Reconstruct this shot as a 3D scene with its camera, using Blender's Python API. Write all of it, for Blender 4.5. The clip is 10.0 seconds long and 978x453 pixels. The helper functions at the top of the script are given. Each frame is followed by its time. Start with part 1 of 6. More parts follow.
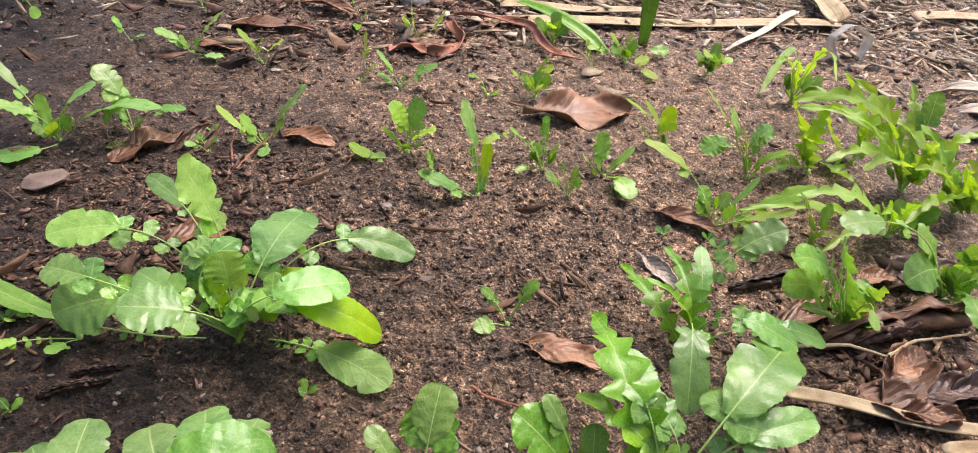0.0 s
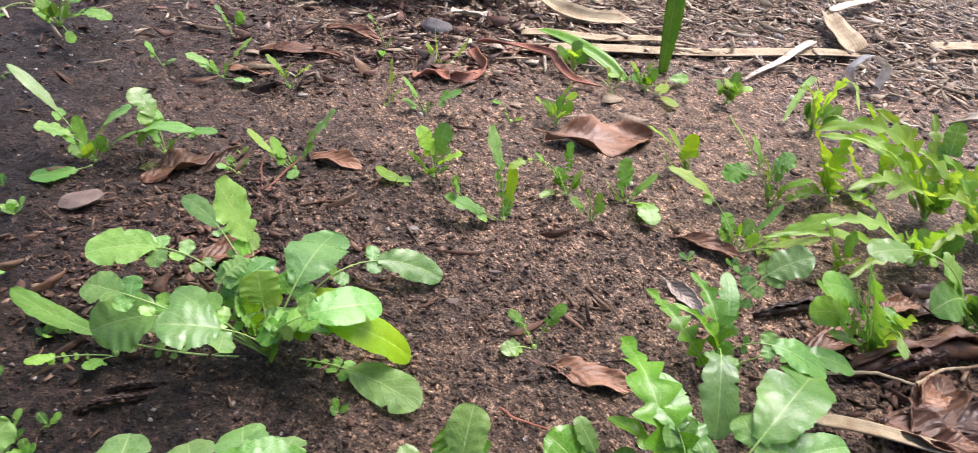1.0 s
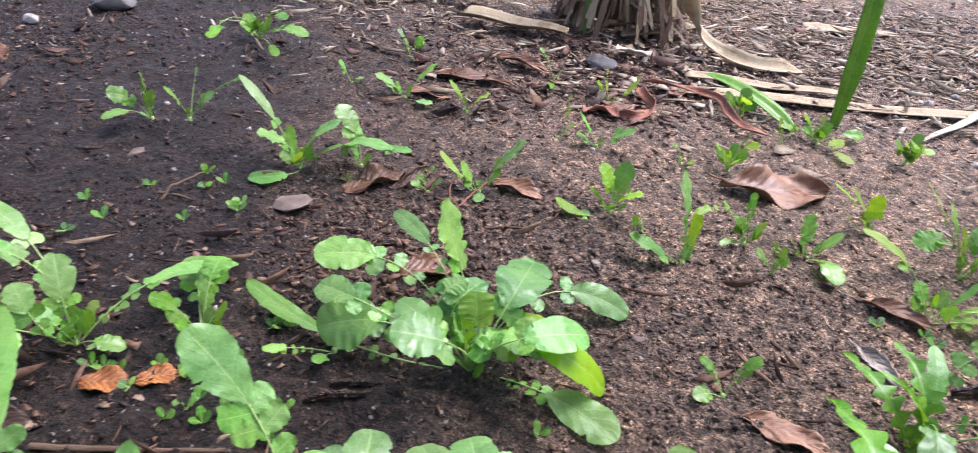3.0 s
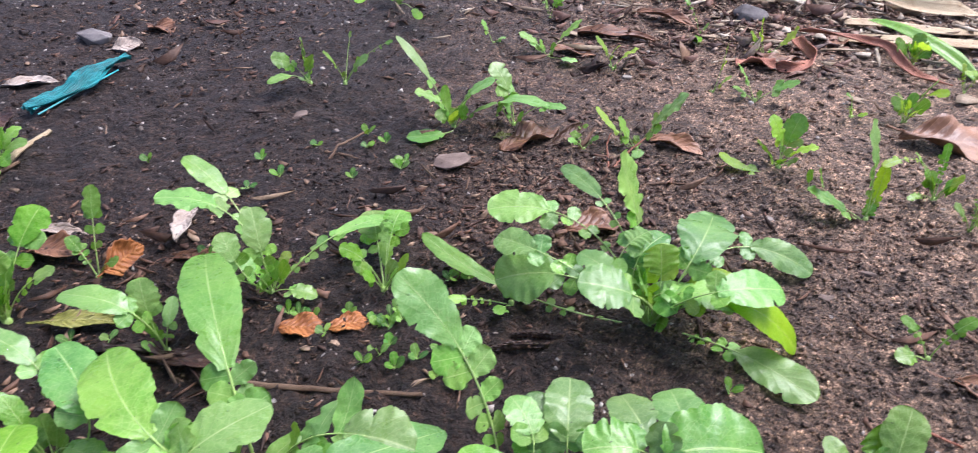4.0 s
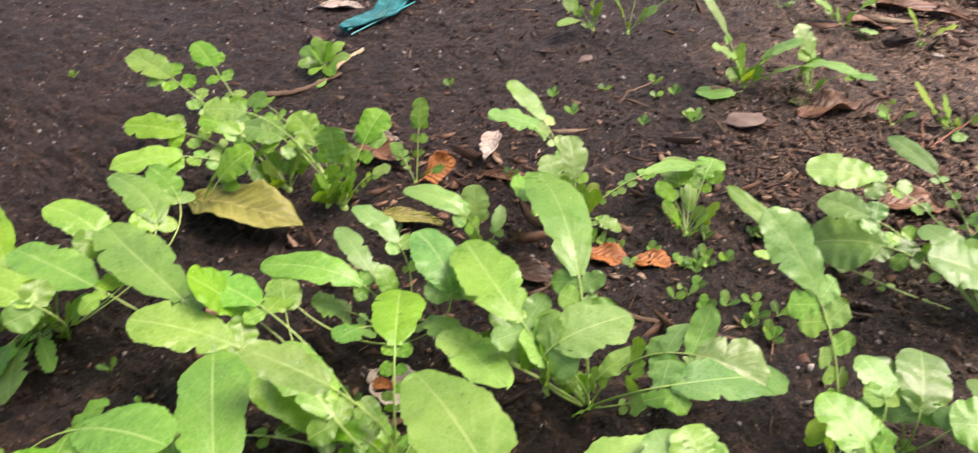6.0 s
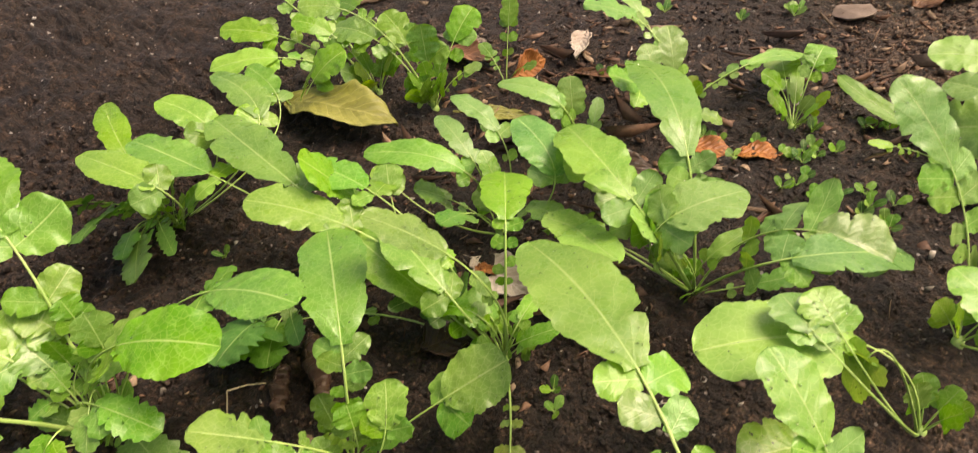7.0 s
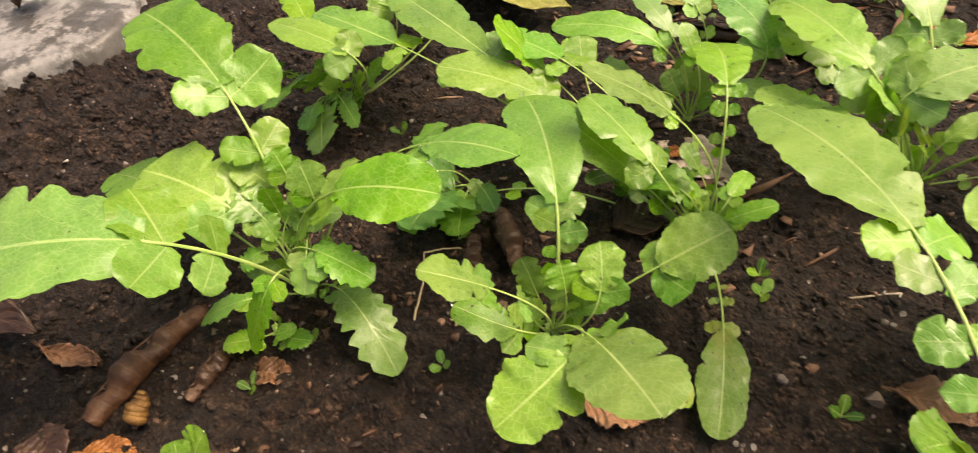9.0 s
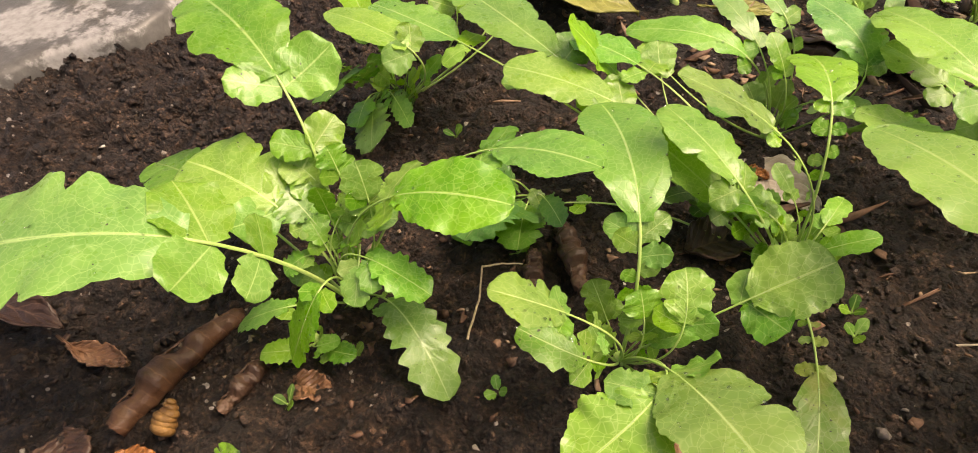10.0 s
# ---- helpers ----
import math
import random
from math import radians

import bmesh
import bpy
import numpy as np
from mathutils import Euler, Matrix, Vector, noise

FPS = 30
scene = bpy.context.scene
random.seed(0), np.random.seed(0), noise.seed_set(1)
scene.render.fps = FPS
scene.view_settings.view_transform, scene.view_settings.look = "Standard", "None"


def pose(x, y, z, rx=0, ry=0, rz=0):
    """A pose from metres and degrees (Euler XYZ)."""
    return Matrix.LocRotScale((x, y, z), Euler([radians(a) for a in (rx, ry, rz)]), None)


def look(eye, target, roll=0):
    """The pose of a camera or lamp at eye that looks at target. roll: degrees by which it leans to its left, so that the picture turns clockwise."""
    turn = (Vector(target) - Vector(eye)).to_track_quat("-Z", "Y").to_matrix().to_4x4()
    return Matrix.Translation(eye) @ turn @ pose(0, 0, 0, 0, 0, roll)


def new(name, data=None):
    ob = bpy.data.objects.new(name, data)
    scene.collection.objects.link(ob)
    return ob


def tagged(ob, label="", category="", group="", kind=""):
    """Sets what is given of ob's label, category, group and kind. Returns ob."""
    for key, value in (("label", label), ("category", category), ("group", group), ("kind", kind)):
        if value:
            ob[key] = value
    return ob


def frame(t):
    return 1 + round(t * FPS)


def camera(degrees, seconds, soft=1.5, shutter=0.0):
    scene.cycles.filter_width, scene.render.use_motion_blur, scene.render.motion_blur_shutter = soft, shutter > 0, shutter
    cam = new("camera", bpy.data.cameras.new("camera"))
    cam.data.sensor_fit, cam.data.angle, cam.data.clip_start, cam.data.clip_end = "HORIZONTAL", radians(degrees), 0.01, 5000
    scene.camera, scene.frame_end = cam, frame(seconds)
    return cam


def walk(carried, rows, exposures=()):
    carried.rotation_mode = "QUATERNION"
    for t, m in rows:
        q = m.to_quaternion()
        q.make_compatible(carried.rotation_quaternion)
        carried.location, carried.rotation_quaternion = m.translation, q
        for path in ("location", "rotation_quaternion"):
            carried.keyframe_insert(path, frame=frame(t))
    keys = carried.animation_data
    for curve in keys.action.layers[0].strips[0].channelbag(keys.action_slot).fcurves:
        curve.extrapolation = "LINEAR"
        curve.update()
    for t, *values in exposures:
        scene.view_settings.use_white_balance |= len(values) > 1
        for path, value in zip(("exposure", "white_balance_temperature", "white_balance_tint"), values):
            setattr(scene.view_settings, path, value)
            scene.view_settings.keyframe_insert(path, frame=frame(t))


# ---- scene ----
# camera and its way over the bed: seconds, eye, target, roll
cam = camera(70.2, 10.0, soft=0.9, shutter=0.3)
PATH = [
    (0, (0.057, 0.048, 0.338), (0.092, 1.668, -0.835), 4.5),
    (0.5, (0.057, 0.047, 0.336), (0.125, 1.692, -0.801), 5.9),
    (1, (0.044, 0.041, 0.341), (0.045, 1.7, -0.776), 4.5),
    (1.5, (0.03, 0.038, 0.348), (-0.06, 1.713, -0.742), 4.9),
    (2, (0.023, 0.038, 0.348), (-0.083, 1.717, -0.734), 5.3),
    (2.2, (0.019, 0.037, 0.35), (-0.097, 1.72, -0.724), 5.5),
    (3.3, (-0.055, 0.012, 0.354), (-0.405, 1.651, -0.738), 4.4),
    (3.5, (-0.064, 0.01, 0.349), (-0.466, 1.614, -0.776), 3.1),
    (4, (-0.086, 0.002, 0.338), (-0.619, 1.539, -0.825), -0.2),
    (4.5, (-0.106, -0.011, 0.327), (-0.718, 1.47, -0.869), -1.3),
    (5, (-0.141, -0.021, 0.345), (-0.878, 1.491, -0.737), 2.3),
    (5.5, (-0.15, -0.038, 0.341), (-0.979, 1.401, -0.773), 0.2),
    (6, (-0.168, -0.064, 0.324), (-1.101, 1.214, -0.898), -1.5),
    (6.2, (-0.173, -0.072, 0.32), (-1.141, 1.143, -0.939), -2.5),
    (7.3, (-0.177, -0.101, 0.288), (-1.193, 0.907, -1.109), -7.3),
    (7.5, (-0.178, -0.108, 0.281), (-1.186, 0.846, -1.16), -7.4),
    (8, (-0.184, -0.113, 0.277), (-1.203, 0.785, -1.192), -9.0),
    (8.5, (-0.194, -0.127, 0.268), (-1.233, 0.7, -1.228), -10.1),
    (9, (-0.209, -0.14, 0.271), (-1.345, 0.654, -1.171), -11.9),
    (9.5, (-0.229, -0.146, 0.264), (-1.428, 0.622, -1.14), -11.6),
    (10, (-0.24, -0.143, 0.256), (-1.421, 0.623, -1.164), -10.1),
]

EXPOSURES = [(0.0, 0.43, 6550, 19), (1.5, 0.47, 5720, 20), (2.0, 0.49, 5620, 20), (3.4, 0.53, 5580, 21), (4.5, 0.53, 5830, 24), (5.1, 0.52, 6600, 27), (5.6, 0.58, 6800, 26), (6.2, 0.50, 7000, 21), (7.5, 0.32, 8450, 15), (10.0, 0.48, 8300, 19)]
walk(cam, [(t, look(eye, target, roll)) for t, eye, target, roll in PATH], EXPOSURES)

# ---- light: a bright overcast sky, brightest ahead and to the right ----
SUN_AZ, SUN_EL = 48.0, 60.0
world = bpy.data.worlds.new("overcast_sky")
scene.world = world
world.use_nodes = True
wn = world.node_tree
sky = wn.nodes.new("ShaderNodeTexSky")
sky.sky_type = "NISHITA"
sky.sun_disc = False
sky.sun_elevation = radians(SUN_EL)
sky.sun_rotation = radians(90.0 - SUN_AZ)
sky.dust_density = 6.0
sky.air_density = 1.0
wn.links.new(sky.outputs["Color"], wn.nodes["Background"].inputs["Color"])
wn.nodes["Background"].inputs["Strength"].default_value = 0.15
sun = new("sun", bpy.data.lights.new("sun", "SUN"))
sun.data.energy, sun.data.angle, sun.data.color = 3.3, radians(34), (1.0, 0.95, 0.88)
sun.matrix_world = look((4 * math.cos(radians(SUN_AZ)) * math.cos(radians(SUN_EL)), 4 * math.sin(radians(SUN_AZ)) * math.cos(radians(SUN_EL)), 4 * math.sin(radians(SUN_EL))), (0, 0, 0))


# ---- materials ----
def material(name, rough=0.6, spec=0.5):
    m = bpy.data.materials.new(name)
    m.use_nodes = True
    t = m.node_tree
    b = t.nodes["Principled BSDF"]
    b.inputs["Roughness"].default_value = rough
    b.inputs["Specular IOR Level"].default_value = spec
    return m, t, b


def node(t, kind, **values):
    n = t.nodes.new(kind)
    for key, v in values.items():
        n.inputs[key.replace("_", " ")].default_value = v
    return n


def noise_tex(t, coord, scale, detail=4.0, rough=0.55):
    n = node(t, "ShaderNodeTexNoise", Scale=scale, Detail=detail, Roughness=rough)
    t.links.new(coord, n.inputs["Vector"])
    return n.outputs["Fac"]


def ramp(t, fac, stops):
    r = t.nodes.new("ShaderNodeValToRGB")
    e = r.color_ramp.elements
    e[0].position, e[0].color = stops[0][0], (*stops[0][1], 1)
    e[1].position, e[1].color = stops[-1][0], (*stops[-1][1], 1)
    for p, c in stops[1:-1]:
        k = e.new(p)
        k.color = (*c, 1)
    t.links.new(fac, r.inputs["Fac"])
    return r.outputs["Color"]


def mix(t, fac, a, b, blend="MIX"):
    n = t.nodes.new("ShaderNodeMix")
    n.data_type, n.blend_type = "RGBA", blend
    for s, v in ((n.inputs["Factor"], fac), (n.inputs["A"], a), (n.inputs["B"], b)):
        if isinstance(v, (int, float)):
            s.default_value = v
        elif isinstance(v, tuple):
            s.default_value = (*v, 1)
        else:
            t.links.new(v, s)
    return n.outputs["Result"]


def calc(t, op, a, b=0.0, clamp=False):
    n = t.nodes.new("ShaderNodeMath")
    n.operation, n.use_clamp = op, clamp
    for s, v in zip(n.inputs, (a, b)):
        if isinstance(v, (int, float)):
            s.default_value = v
        else:
            t.links.new(v, s)
    return n.outputs[0]


def smooth(t, v, lo, hi):
    n = t.nodes.new("ShaderNodeMapRange")
    n.interpolation_type = "SMOOTHSTEP"
    n.inputs["From Min"].default_value, n.inputs["From Max"].default_value = lo, hi
    t.links.new(v, n.inputs["Value"])
    return n.outputs["Result"]


def bump(t, b, height, strength, distance):
    n = node(t, "ShaderNodeBump", Strength=strength, Distance=distance)
    t.links.new(height, n.inputs["Height"])
    t.links.new(n.outputs["Normal"], b.inputs["Normal"])
    return n.outputs["Normal"]


def soil_material(name, loose=False):
    """Garden soil: damp and dark by the cement, drier and paler towards the far right edge, with glare and plant shade
    put into that tone. loose: grains, each with a tone of its own.
    """
    m, t, b = material(name, 0.85, 0.45)
    co = t.nodes.new("ShaderNodeTexCoord").outputs["Object"]
    broad, mid, fine = noise_tex(t, co, 5.0), noise_tex(t, co, 60.0, 8.0, 0.72), noise_tex(t, co, 480.0, 4.0, 0.75)
    c = ramp(t, mid, [(0.27, SOIL_DARK), (0.5, SOIL_MID), (0.74, SOIL_PALE)])
    c = mix(t, smooth(t, broad, 0.35, 0.68), c, mix(t, 1.0, c, (1.3, 1.24, 1.2), "MULTIPLY"))
    c = mix(t, calc(t, "MULTIPLY", smooth(t, fine, 0.42, 0.72), 0.75), c, mix(t, 1.0, c, (1.65, 1.62, 1.6), "MULTIPLY"))
    c = mix(t, calc(t, "MULTIPLY", smooth(t, fine, 0.5, 0.3), 0.7), c, mix(t, 1.0, c, (0.4, 0.38, 0.36), "MULTIPLY"))
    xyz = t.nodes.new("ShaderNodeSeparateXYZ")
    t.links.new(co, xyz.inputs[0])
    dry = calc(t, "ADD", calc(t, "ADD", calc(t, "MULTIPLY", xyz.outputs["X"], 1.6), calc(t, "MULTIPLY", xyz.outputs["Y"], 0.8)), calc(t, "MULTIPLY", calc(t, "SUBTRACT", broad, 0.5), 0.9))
    # Lifts the tone at front right; plant shade stays painted dark at front left.
    front_right = calc(t, "SUBTRACT", calc(t, "MULTIPLY", xyz.outputs["X"], 1.6), calc(t, "MULTIPLY", xyz.outputs["Y"], 1.2))
    dry = calc(t, "ADD", smooth(t, dry, -0.25, 0.90), calc(t, "MULTIPLY", smooth(t, front_right, -0.5, -0.22), calc(t, "SUBTRACT", 0.12, calc(t, "MULTIPLY", smooth(t, dry, -0.25, 0.90), 0.12))), True)
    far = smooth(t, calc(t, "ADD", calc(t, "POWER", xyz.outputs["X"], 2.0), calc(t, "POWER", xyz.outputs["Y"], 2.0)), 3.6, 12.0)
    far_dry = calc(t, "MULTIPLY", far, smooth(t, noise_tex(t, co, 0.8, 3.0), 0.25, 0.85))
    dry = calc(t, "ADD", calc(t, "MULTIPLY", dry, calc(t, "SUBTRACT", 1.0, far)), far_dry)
    # The damp-to-dry tint also carries far-side glare and plant shade as colour.
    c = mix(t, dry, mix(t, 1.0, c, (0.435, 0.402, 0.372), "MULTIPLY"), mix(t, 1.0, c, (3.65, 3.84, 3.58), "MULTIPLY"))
    for scale, lo, hi in ((720.0, 0.45, 1.85), (310.0, 0.5, 1.75), (120.0, 0.6, 1.4)):
        cell = node(t, "ShaderNodeTexVoronoi", Scale=scale)
        t.links.new(co, cell.inputs["Vector"])
        one = t.nodes.new("ShaderNodeSeparateColor")
        t.links.new(cell.outputs["Color"], one.inputs[0])
        c = mix(t, 1.0, c, ramp(t, one.outputs[1], [(0.0, (lo, lo, lo)), (0.75, (1.0, 1.0, 1.0)), (1.0, (hi, hi, hi * 0.97))]), "MULTIPLY")
    if loose:
        tone = t.nodes.new("ShaderNodeNewGeometry").outputs["Random Per Island"]
        c = mix(t, 1.0, c, ramp(t, tone, [(0.0, (0.55, 0.55, 0.55)), (0.7, (1.15, 1.15, 1.15)), (1.0, (1.9, 1.9, 1.9))]), "MULTIPLY")
    for scale, odds, colour in ((300.0, 0.955, (0.34, 0.29, 0.25)), (170.0, 0.985, (0.45, 0.41, 0.37))):
        grain = node(t, "ShaderNodeTexVoronoi", Scale=scale)
        t.links.new(co, grain.inputs["Vector"])
        pick = t.nodes.new("ShaderNodeSeparateColor")
        t.links.new(grain.outputs["Color"], pick.inputs[0])
        speck = calc(t, "MULTIPLY", calc(t, "GREATER_THAN", pick.outputs[0], odds), calc(t, "LESS_THAN", grain.outputs["Distance"], 0.28))
        c = mix(t, calc(t, "MULTIPLY", speck, 0.0 if loose else 0.8), c, colour)
    t.links.new(c, b.inputs["Base Color"])
    damp = smooth(t, noise_tex(t, co, 14.0, 5.0), 0.4, 0.7)
    t.links.new(calc(t, "ADD", calc(t, "MULTIPLY", damp, 0.3), 0.5), b.inputs["Roughness"])
    lump = node(t, "ShaderNodeTexVoronoi", Scale=190.0)
    small = node(t, "ShaderNodeTexVoronoi", Scale=560.0)
    t.links.new(co, lump.inputs["Vector"])
    t.links.new(co, small.inputs["Vector"])
    h = calc(t, "ADD", noise_tex(t, co, 170.0, 8.0, 0.75), calc(t, "MULTIPLY", lump.outputs["Distance"], -0.45))
    h = calc(t, "SUBTRACT", h, calc(t, "MULTIPLY", small.outputs["Distance"], 0.3))
    bump(t, b, h, 1.0, 0.003 if loose else 0.007)
    return m


def island_material(name, stops, rough=0.8, spec=0.3, scale=260.0):
    """Loose bits: a colour of its own for each, mottled."""
    m, t, b = material(name, rough, spec)
    geo = t.nodes.new("ShaderNodeNewGeometry")
    co = t.nodes.new("ShaderNodeTexCoord").outputs["Object"]
    c = ramp(t, geo.outputs["Random Per Island"], stops)
    n = noise_tex(t, co, scale, 4.0, 0.65)
    c = mix(t, smooth(t, n, 0.35, 0.7), mix(t, 1.0, c, (0.6, 0.58, 0.55), "MULTIPLY"), c)
    t.links.new(c, b.inputs["Base Color"])
    bump(t, b, n, 0.5, 0.001)
    return m


def leaf_material(name, deep, fresh, vein, gloss=0.33, through_light=0.32, spots=0.0):
    m, t, b = material(name, gloss, 0.5)
    uv = t.nodes.new("ShaderNodeUVMap")
    sep = t.nodes.new("ShaderNodeSeparateXYZ")
    t.links.new(uv.outputs["UV"], sep.inputs[0])
    info = t.nodes.new("ShaderNodeObjectInfo").outputs["Random"]
    co = t.nodes.new("ShaderNodeTexCoord").outputs["Object"]
    across = calc(t, "ABSOLUTE", calc(t, "SUBTRACT", sep.outputs["X"], 0.5))
    wob = calc(t, "MULTIPLY", noise_tex(t, co, 45.0, 2.0), 0.9)
    ridge = calc(t, "ADD", calc(t, "SUBTRACT", calc(t, "MULTIPLY", sep.outputs["Y"], 5.0), calc(t, "MULTIPLY", across, 4.2)), calc(t, "MULTIPLY", wob, 1.3))
    saw = calc(t, "ABSOLUTE", calc(t, "SUBTRACT", calc(t, "FRACT", ridge), 0.5))
    side_vein = smooth(t, saw, 0.022, 0.0)
    rib = smooth(t, across, 0.022, 0.006)
    net = node(t, "ShaderNodeTexVoronoi", Scale=330.0)
    net.feature = "DISTANCE_TO_EDGE"
    t.links.new(co, net.inputs["Vector"])
    web = smooth(t, net.outputs["Distance"], 0.09, 0.0)
    patch, grain = noise_tex(t, co, 26.0, 3.0), noise_tex(t, co, 240.0, 3.0)
    c = mix(t, smooth(t, patch, 0.3, 0.72), deep, fresh)
    c = mix(t, calc(t, "MULTIPLY", smooth(t, grain, 0.45, 0.75), 0.12), c, vein)
    c = mix(t, calc(t, "MULTIPLY", web, 0.20), c, vein)
    c = mix(t, calc(t, "MULTIPLY", side_vein, 0.34), c, vein)
    c = mix(t, calc(t, "MULTIPLY", rib, 0.55), c, vein)
    hue = t.nodes.new("ShaderNodeHueSaturation")
    t.links.new(calc(t, "ADD", calc(t, "MULTIPLY", info, 0.026), 0.487), hue.inputs["Hue"])
    t.links.new(calc(t, "ADD", calc(t, "MULTIPLY", calc(t, "FRACT", calc(t, "MULTIPLY", info, 7.31)), 0.42), 0.78), hue.inputs["Value"])
    t.links.new(calc(t, "ADD", calc(t, "MULTIPLY", calc(t, "FRACT", calc(t, "MULTIPLY", info, 3.77)), 0.2), 0.88), hue.inputs["Saturation"])
    t.links.new(c, hue.inputs["Color"])
    c = hue.outputs["Color"]
    fleck = smooth(t, noise_tex(t, co, 420.0, 2.0, 0.5), 0.75 - 0.08 * spots, 0.77 - 0.07 * spots)
    if spots:
        fleck = calc(t, "MULTIPLY", fleck, smooth(t, noise_tex(t, co, 60.0, 3.0), 0.4, 0.55))
        c = mix(t, calc(t, "MULTIPLY", smooth(t, patch, 0.56, 0.66), 0.5 * spots), c, (0.30, 0.28, 0.07))
    c = mix(t, fleck, c, (0.045, 0.05, 0.02))
    t.links.new(c, b.inputs["Base Color"])
    wet = smooth(t, noise_tex(t, co, 70.0, 4.0, 0.6), 0.5, 0.62)
    t.links.new(calc(t, "ADD", calc(t, "MULTIPLY", wet, -0.16), gloss + 0.08), b.inputs["Roughness"])
    h = calc(t, "ADD", calc(t, "MULTIPLY", smooth(t, saw, 0.0, 0.2), 0.10), calc(t, "MULTIPLY", grain, 0.3))
    h = calc(t, "ADD", h, calc(t, "MULTIPLY", noise_tex(t, co, 120.0, 2.0), 0.6))
    blister = node(t, "ShaderNodeTexVoronoi", Scale=150.0)
    blister.feature = "SMOOTH_F1"
    t.links.new(co, blister.inputs["Vector"])
    h = calc(t, "SUBTRACT", h, calc(t, "MULTIPLY", blister.outputs["Distance"], 0.9))
    h = calc(t, "SUBTRACT", h, calc(t, "MULTIPLY", web, 0.05))
    nrm = bump(t, b, h, 0.34, 0.0014)
    b.inputs["Coat Weight"].default_value = 0.17
    b.inputs["Coat Roughness"].default_value = 0.30
    t.links.new(nrm, b.inputs["Coat Normal"])
    tr = t.nodes.new("ShaderNodeBsdfTranslucent")
    t.links.new(mix(t, 1.0, c, (1.5, 1.35, 0.45), "MULTIPLY"), tr.inputs["Color"])
    t.links.new(nrm, tr.inputs["Normal"])
    ms = t.nodes.new("ShaderNodeMixShader")
    ms.inputs[0].default_value = through_light
    t.links.new(b.outputs[0], ms.inputs[1])
    t.links.new(tr.outputs[0], ms.inputs[2])
    t.links.new(ms.outputs[0], t.nodes["Material Output"].inputs["Surface"])
    return m


def stalk_material(name, low, high):
    m, t, b = material(name, 0.4, 0.5)
    co = t.nodes.new("ShaderNodeTexCoord").outputs["Object"]
    c = ramp(t, noise_tex(t, co, 60.0, 3.0), [(0.3, low), (0.7, high)])
    t.links.new(c, b.inputs["Base Color"])
    b.inputs["Subsurface Weight"].default_value = 0.15
    b.inputs["Subsurface Radius"].default_value = (0.004, 0.006, 0.002)
    b.inputs["Subsurface Scale"].default_value = 0.3
    bump(t, b, noise_tex(t, co, 300.0, 3.0), 0.3, 0.0006)
    return m


def dry_material(name, dark, mid, pale, rough=0.5, veins=7.0, slant=4.0):
    m, t, b = material(name, rough, 0.45)
    uv = t.nodes.new("ShaderNodeUVMap")
    sep = t.nodes.new("ShaderNodeSeparateXYZ")
    t.links.new(uv.outputs["UV"], sep.inputs[0])
    co = t.nodes.new("ShaderNodeTexCoord").outputs["Object"]
    info = t.nodes.new("ShaderNodeObjectInfo").outputs["Random"]
    across = calc(t, "ABSOLUTE", calc(t, "SUBTRACT", sep.outputs["X"], 0.5))
    n1, n2 = noise_tex(t, co, 30.0, 5.0, 0.65), noise_tex(t, co, 210.0, 4.0, 0.7)
    c = ramp(t, calc(t, "ADD", n1, calc(t, "MULTIPLY", calc(t, "SUBTRACT", info, 0.5), 0.18)), [(0.28, dark), (0.5, mid), (0.74, pale)])
    c = mix(t, calc(t, "MULTIPLY", smooth(t, n2, 0.5, 0.7), 0.6), c, mix(t, 1.0, c, (0.5, 0.45, 0.42), "MULTIPLY"))
    ridge = calc(t, "SUBTRACT", calc(t, "MULTIPLY", sep.outputs["Y"], veins), calc(t, "MULTIPLY", across, slant))
    saw = calc(t, "ABSOLUTE", calc(t, "SUBTRACT", calc(t, "FRACT", ridge), 0.5))
    line = calc(t, "MAXIMUM", smooth(t, saw, 0.07, 0.0), smooth(t, across, 0.03, 0.01))
    c = mix(t, calc(t, "MULTIPLY", line, 0.45), c, pale)
    t.links.new(c, b.inputs["Base Color"])
    t.links.new(calc(t, "ADD", calc(t, "MULTIPLY", n1, 0.35), rough - 0.15), b.inputs["Roughness"])
    h = calc(t, "ADD", calc(t, "MULTIPLY", saw, 1.4), calc(t, "MULTIPLY", n2, 0.8))
    bump(t, b, h, 0.6, 0.0018)
    return m


def fibre_material(name, dark, pale, rough=0.6, strands=60.0):
    """Dried straps and sticks: streaks that run along the piece."""
    m, t, b = material(name, rough, 0.4)
    uv = t.nodes.new("ShaderNodeUVMap").outputs["UV"]
    mp = t.nodes.new("ShaderNodeMapping")
    mp.inputs["Scale"].default_value = (strands, 1.5, 1.0)
    t.links.new(uv, mp.inputs["Vector"])
    co = t.nodes.new("ShaderNodeTexCoord").outputs["Object"]
    s = noise_tex(t, mp.outputs["Vector"], 1.0, 4.0, 0.6)
    c = ramp(t, s, [(0.3, dark), (0.65, pale)])
    c = mix(t, smooth(t, noise_tex(t, co, 40.0, 4.0), 0.45, 0.75), c, mix(t, 1.0, c, (0.62, 0.52, 0.42), "MULTIPLY"))
    t.links.new(c, b.inputs["Base Color"])
    bump(t, b, s, 0.6, 0.0015)
    return m


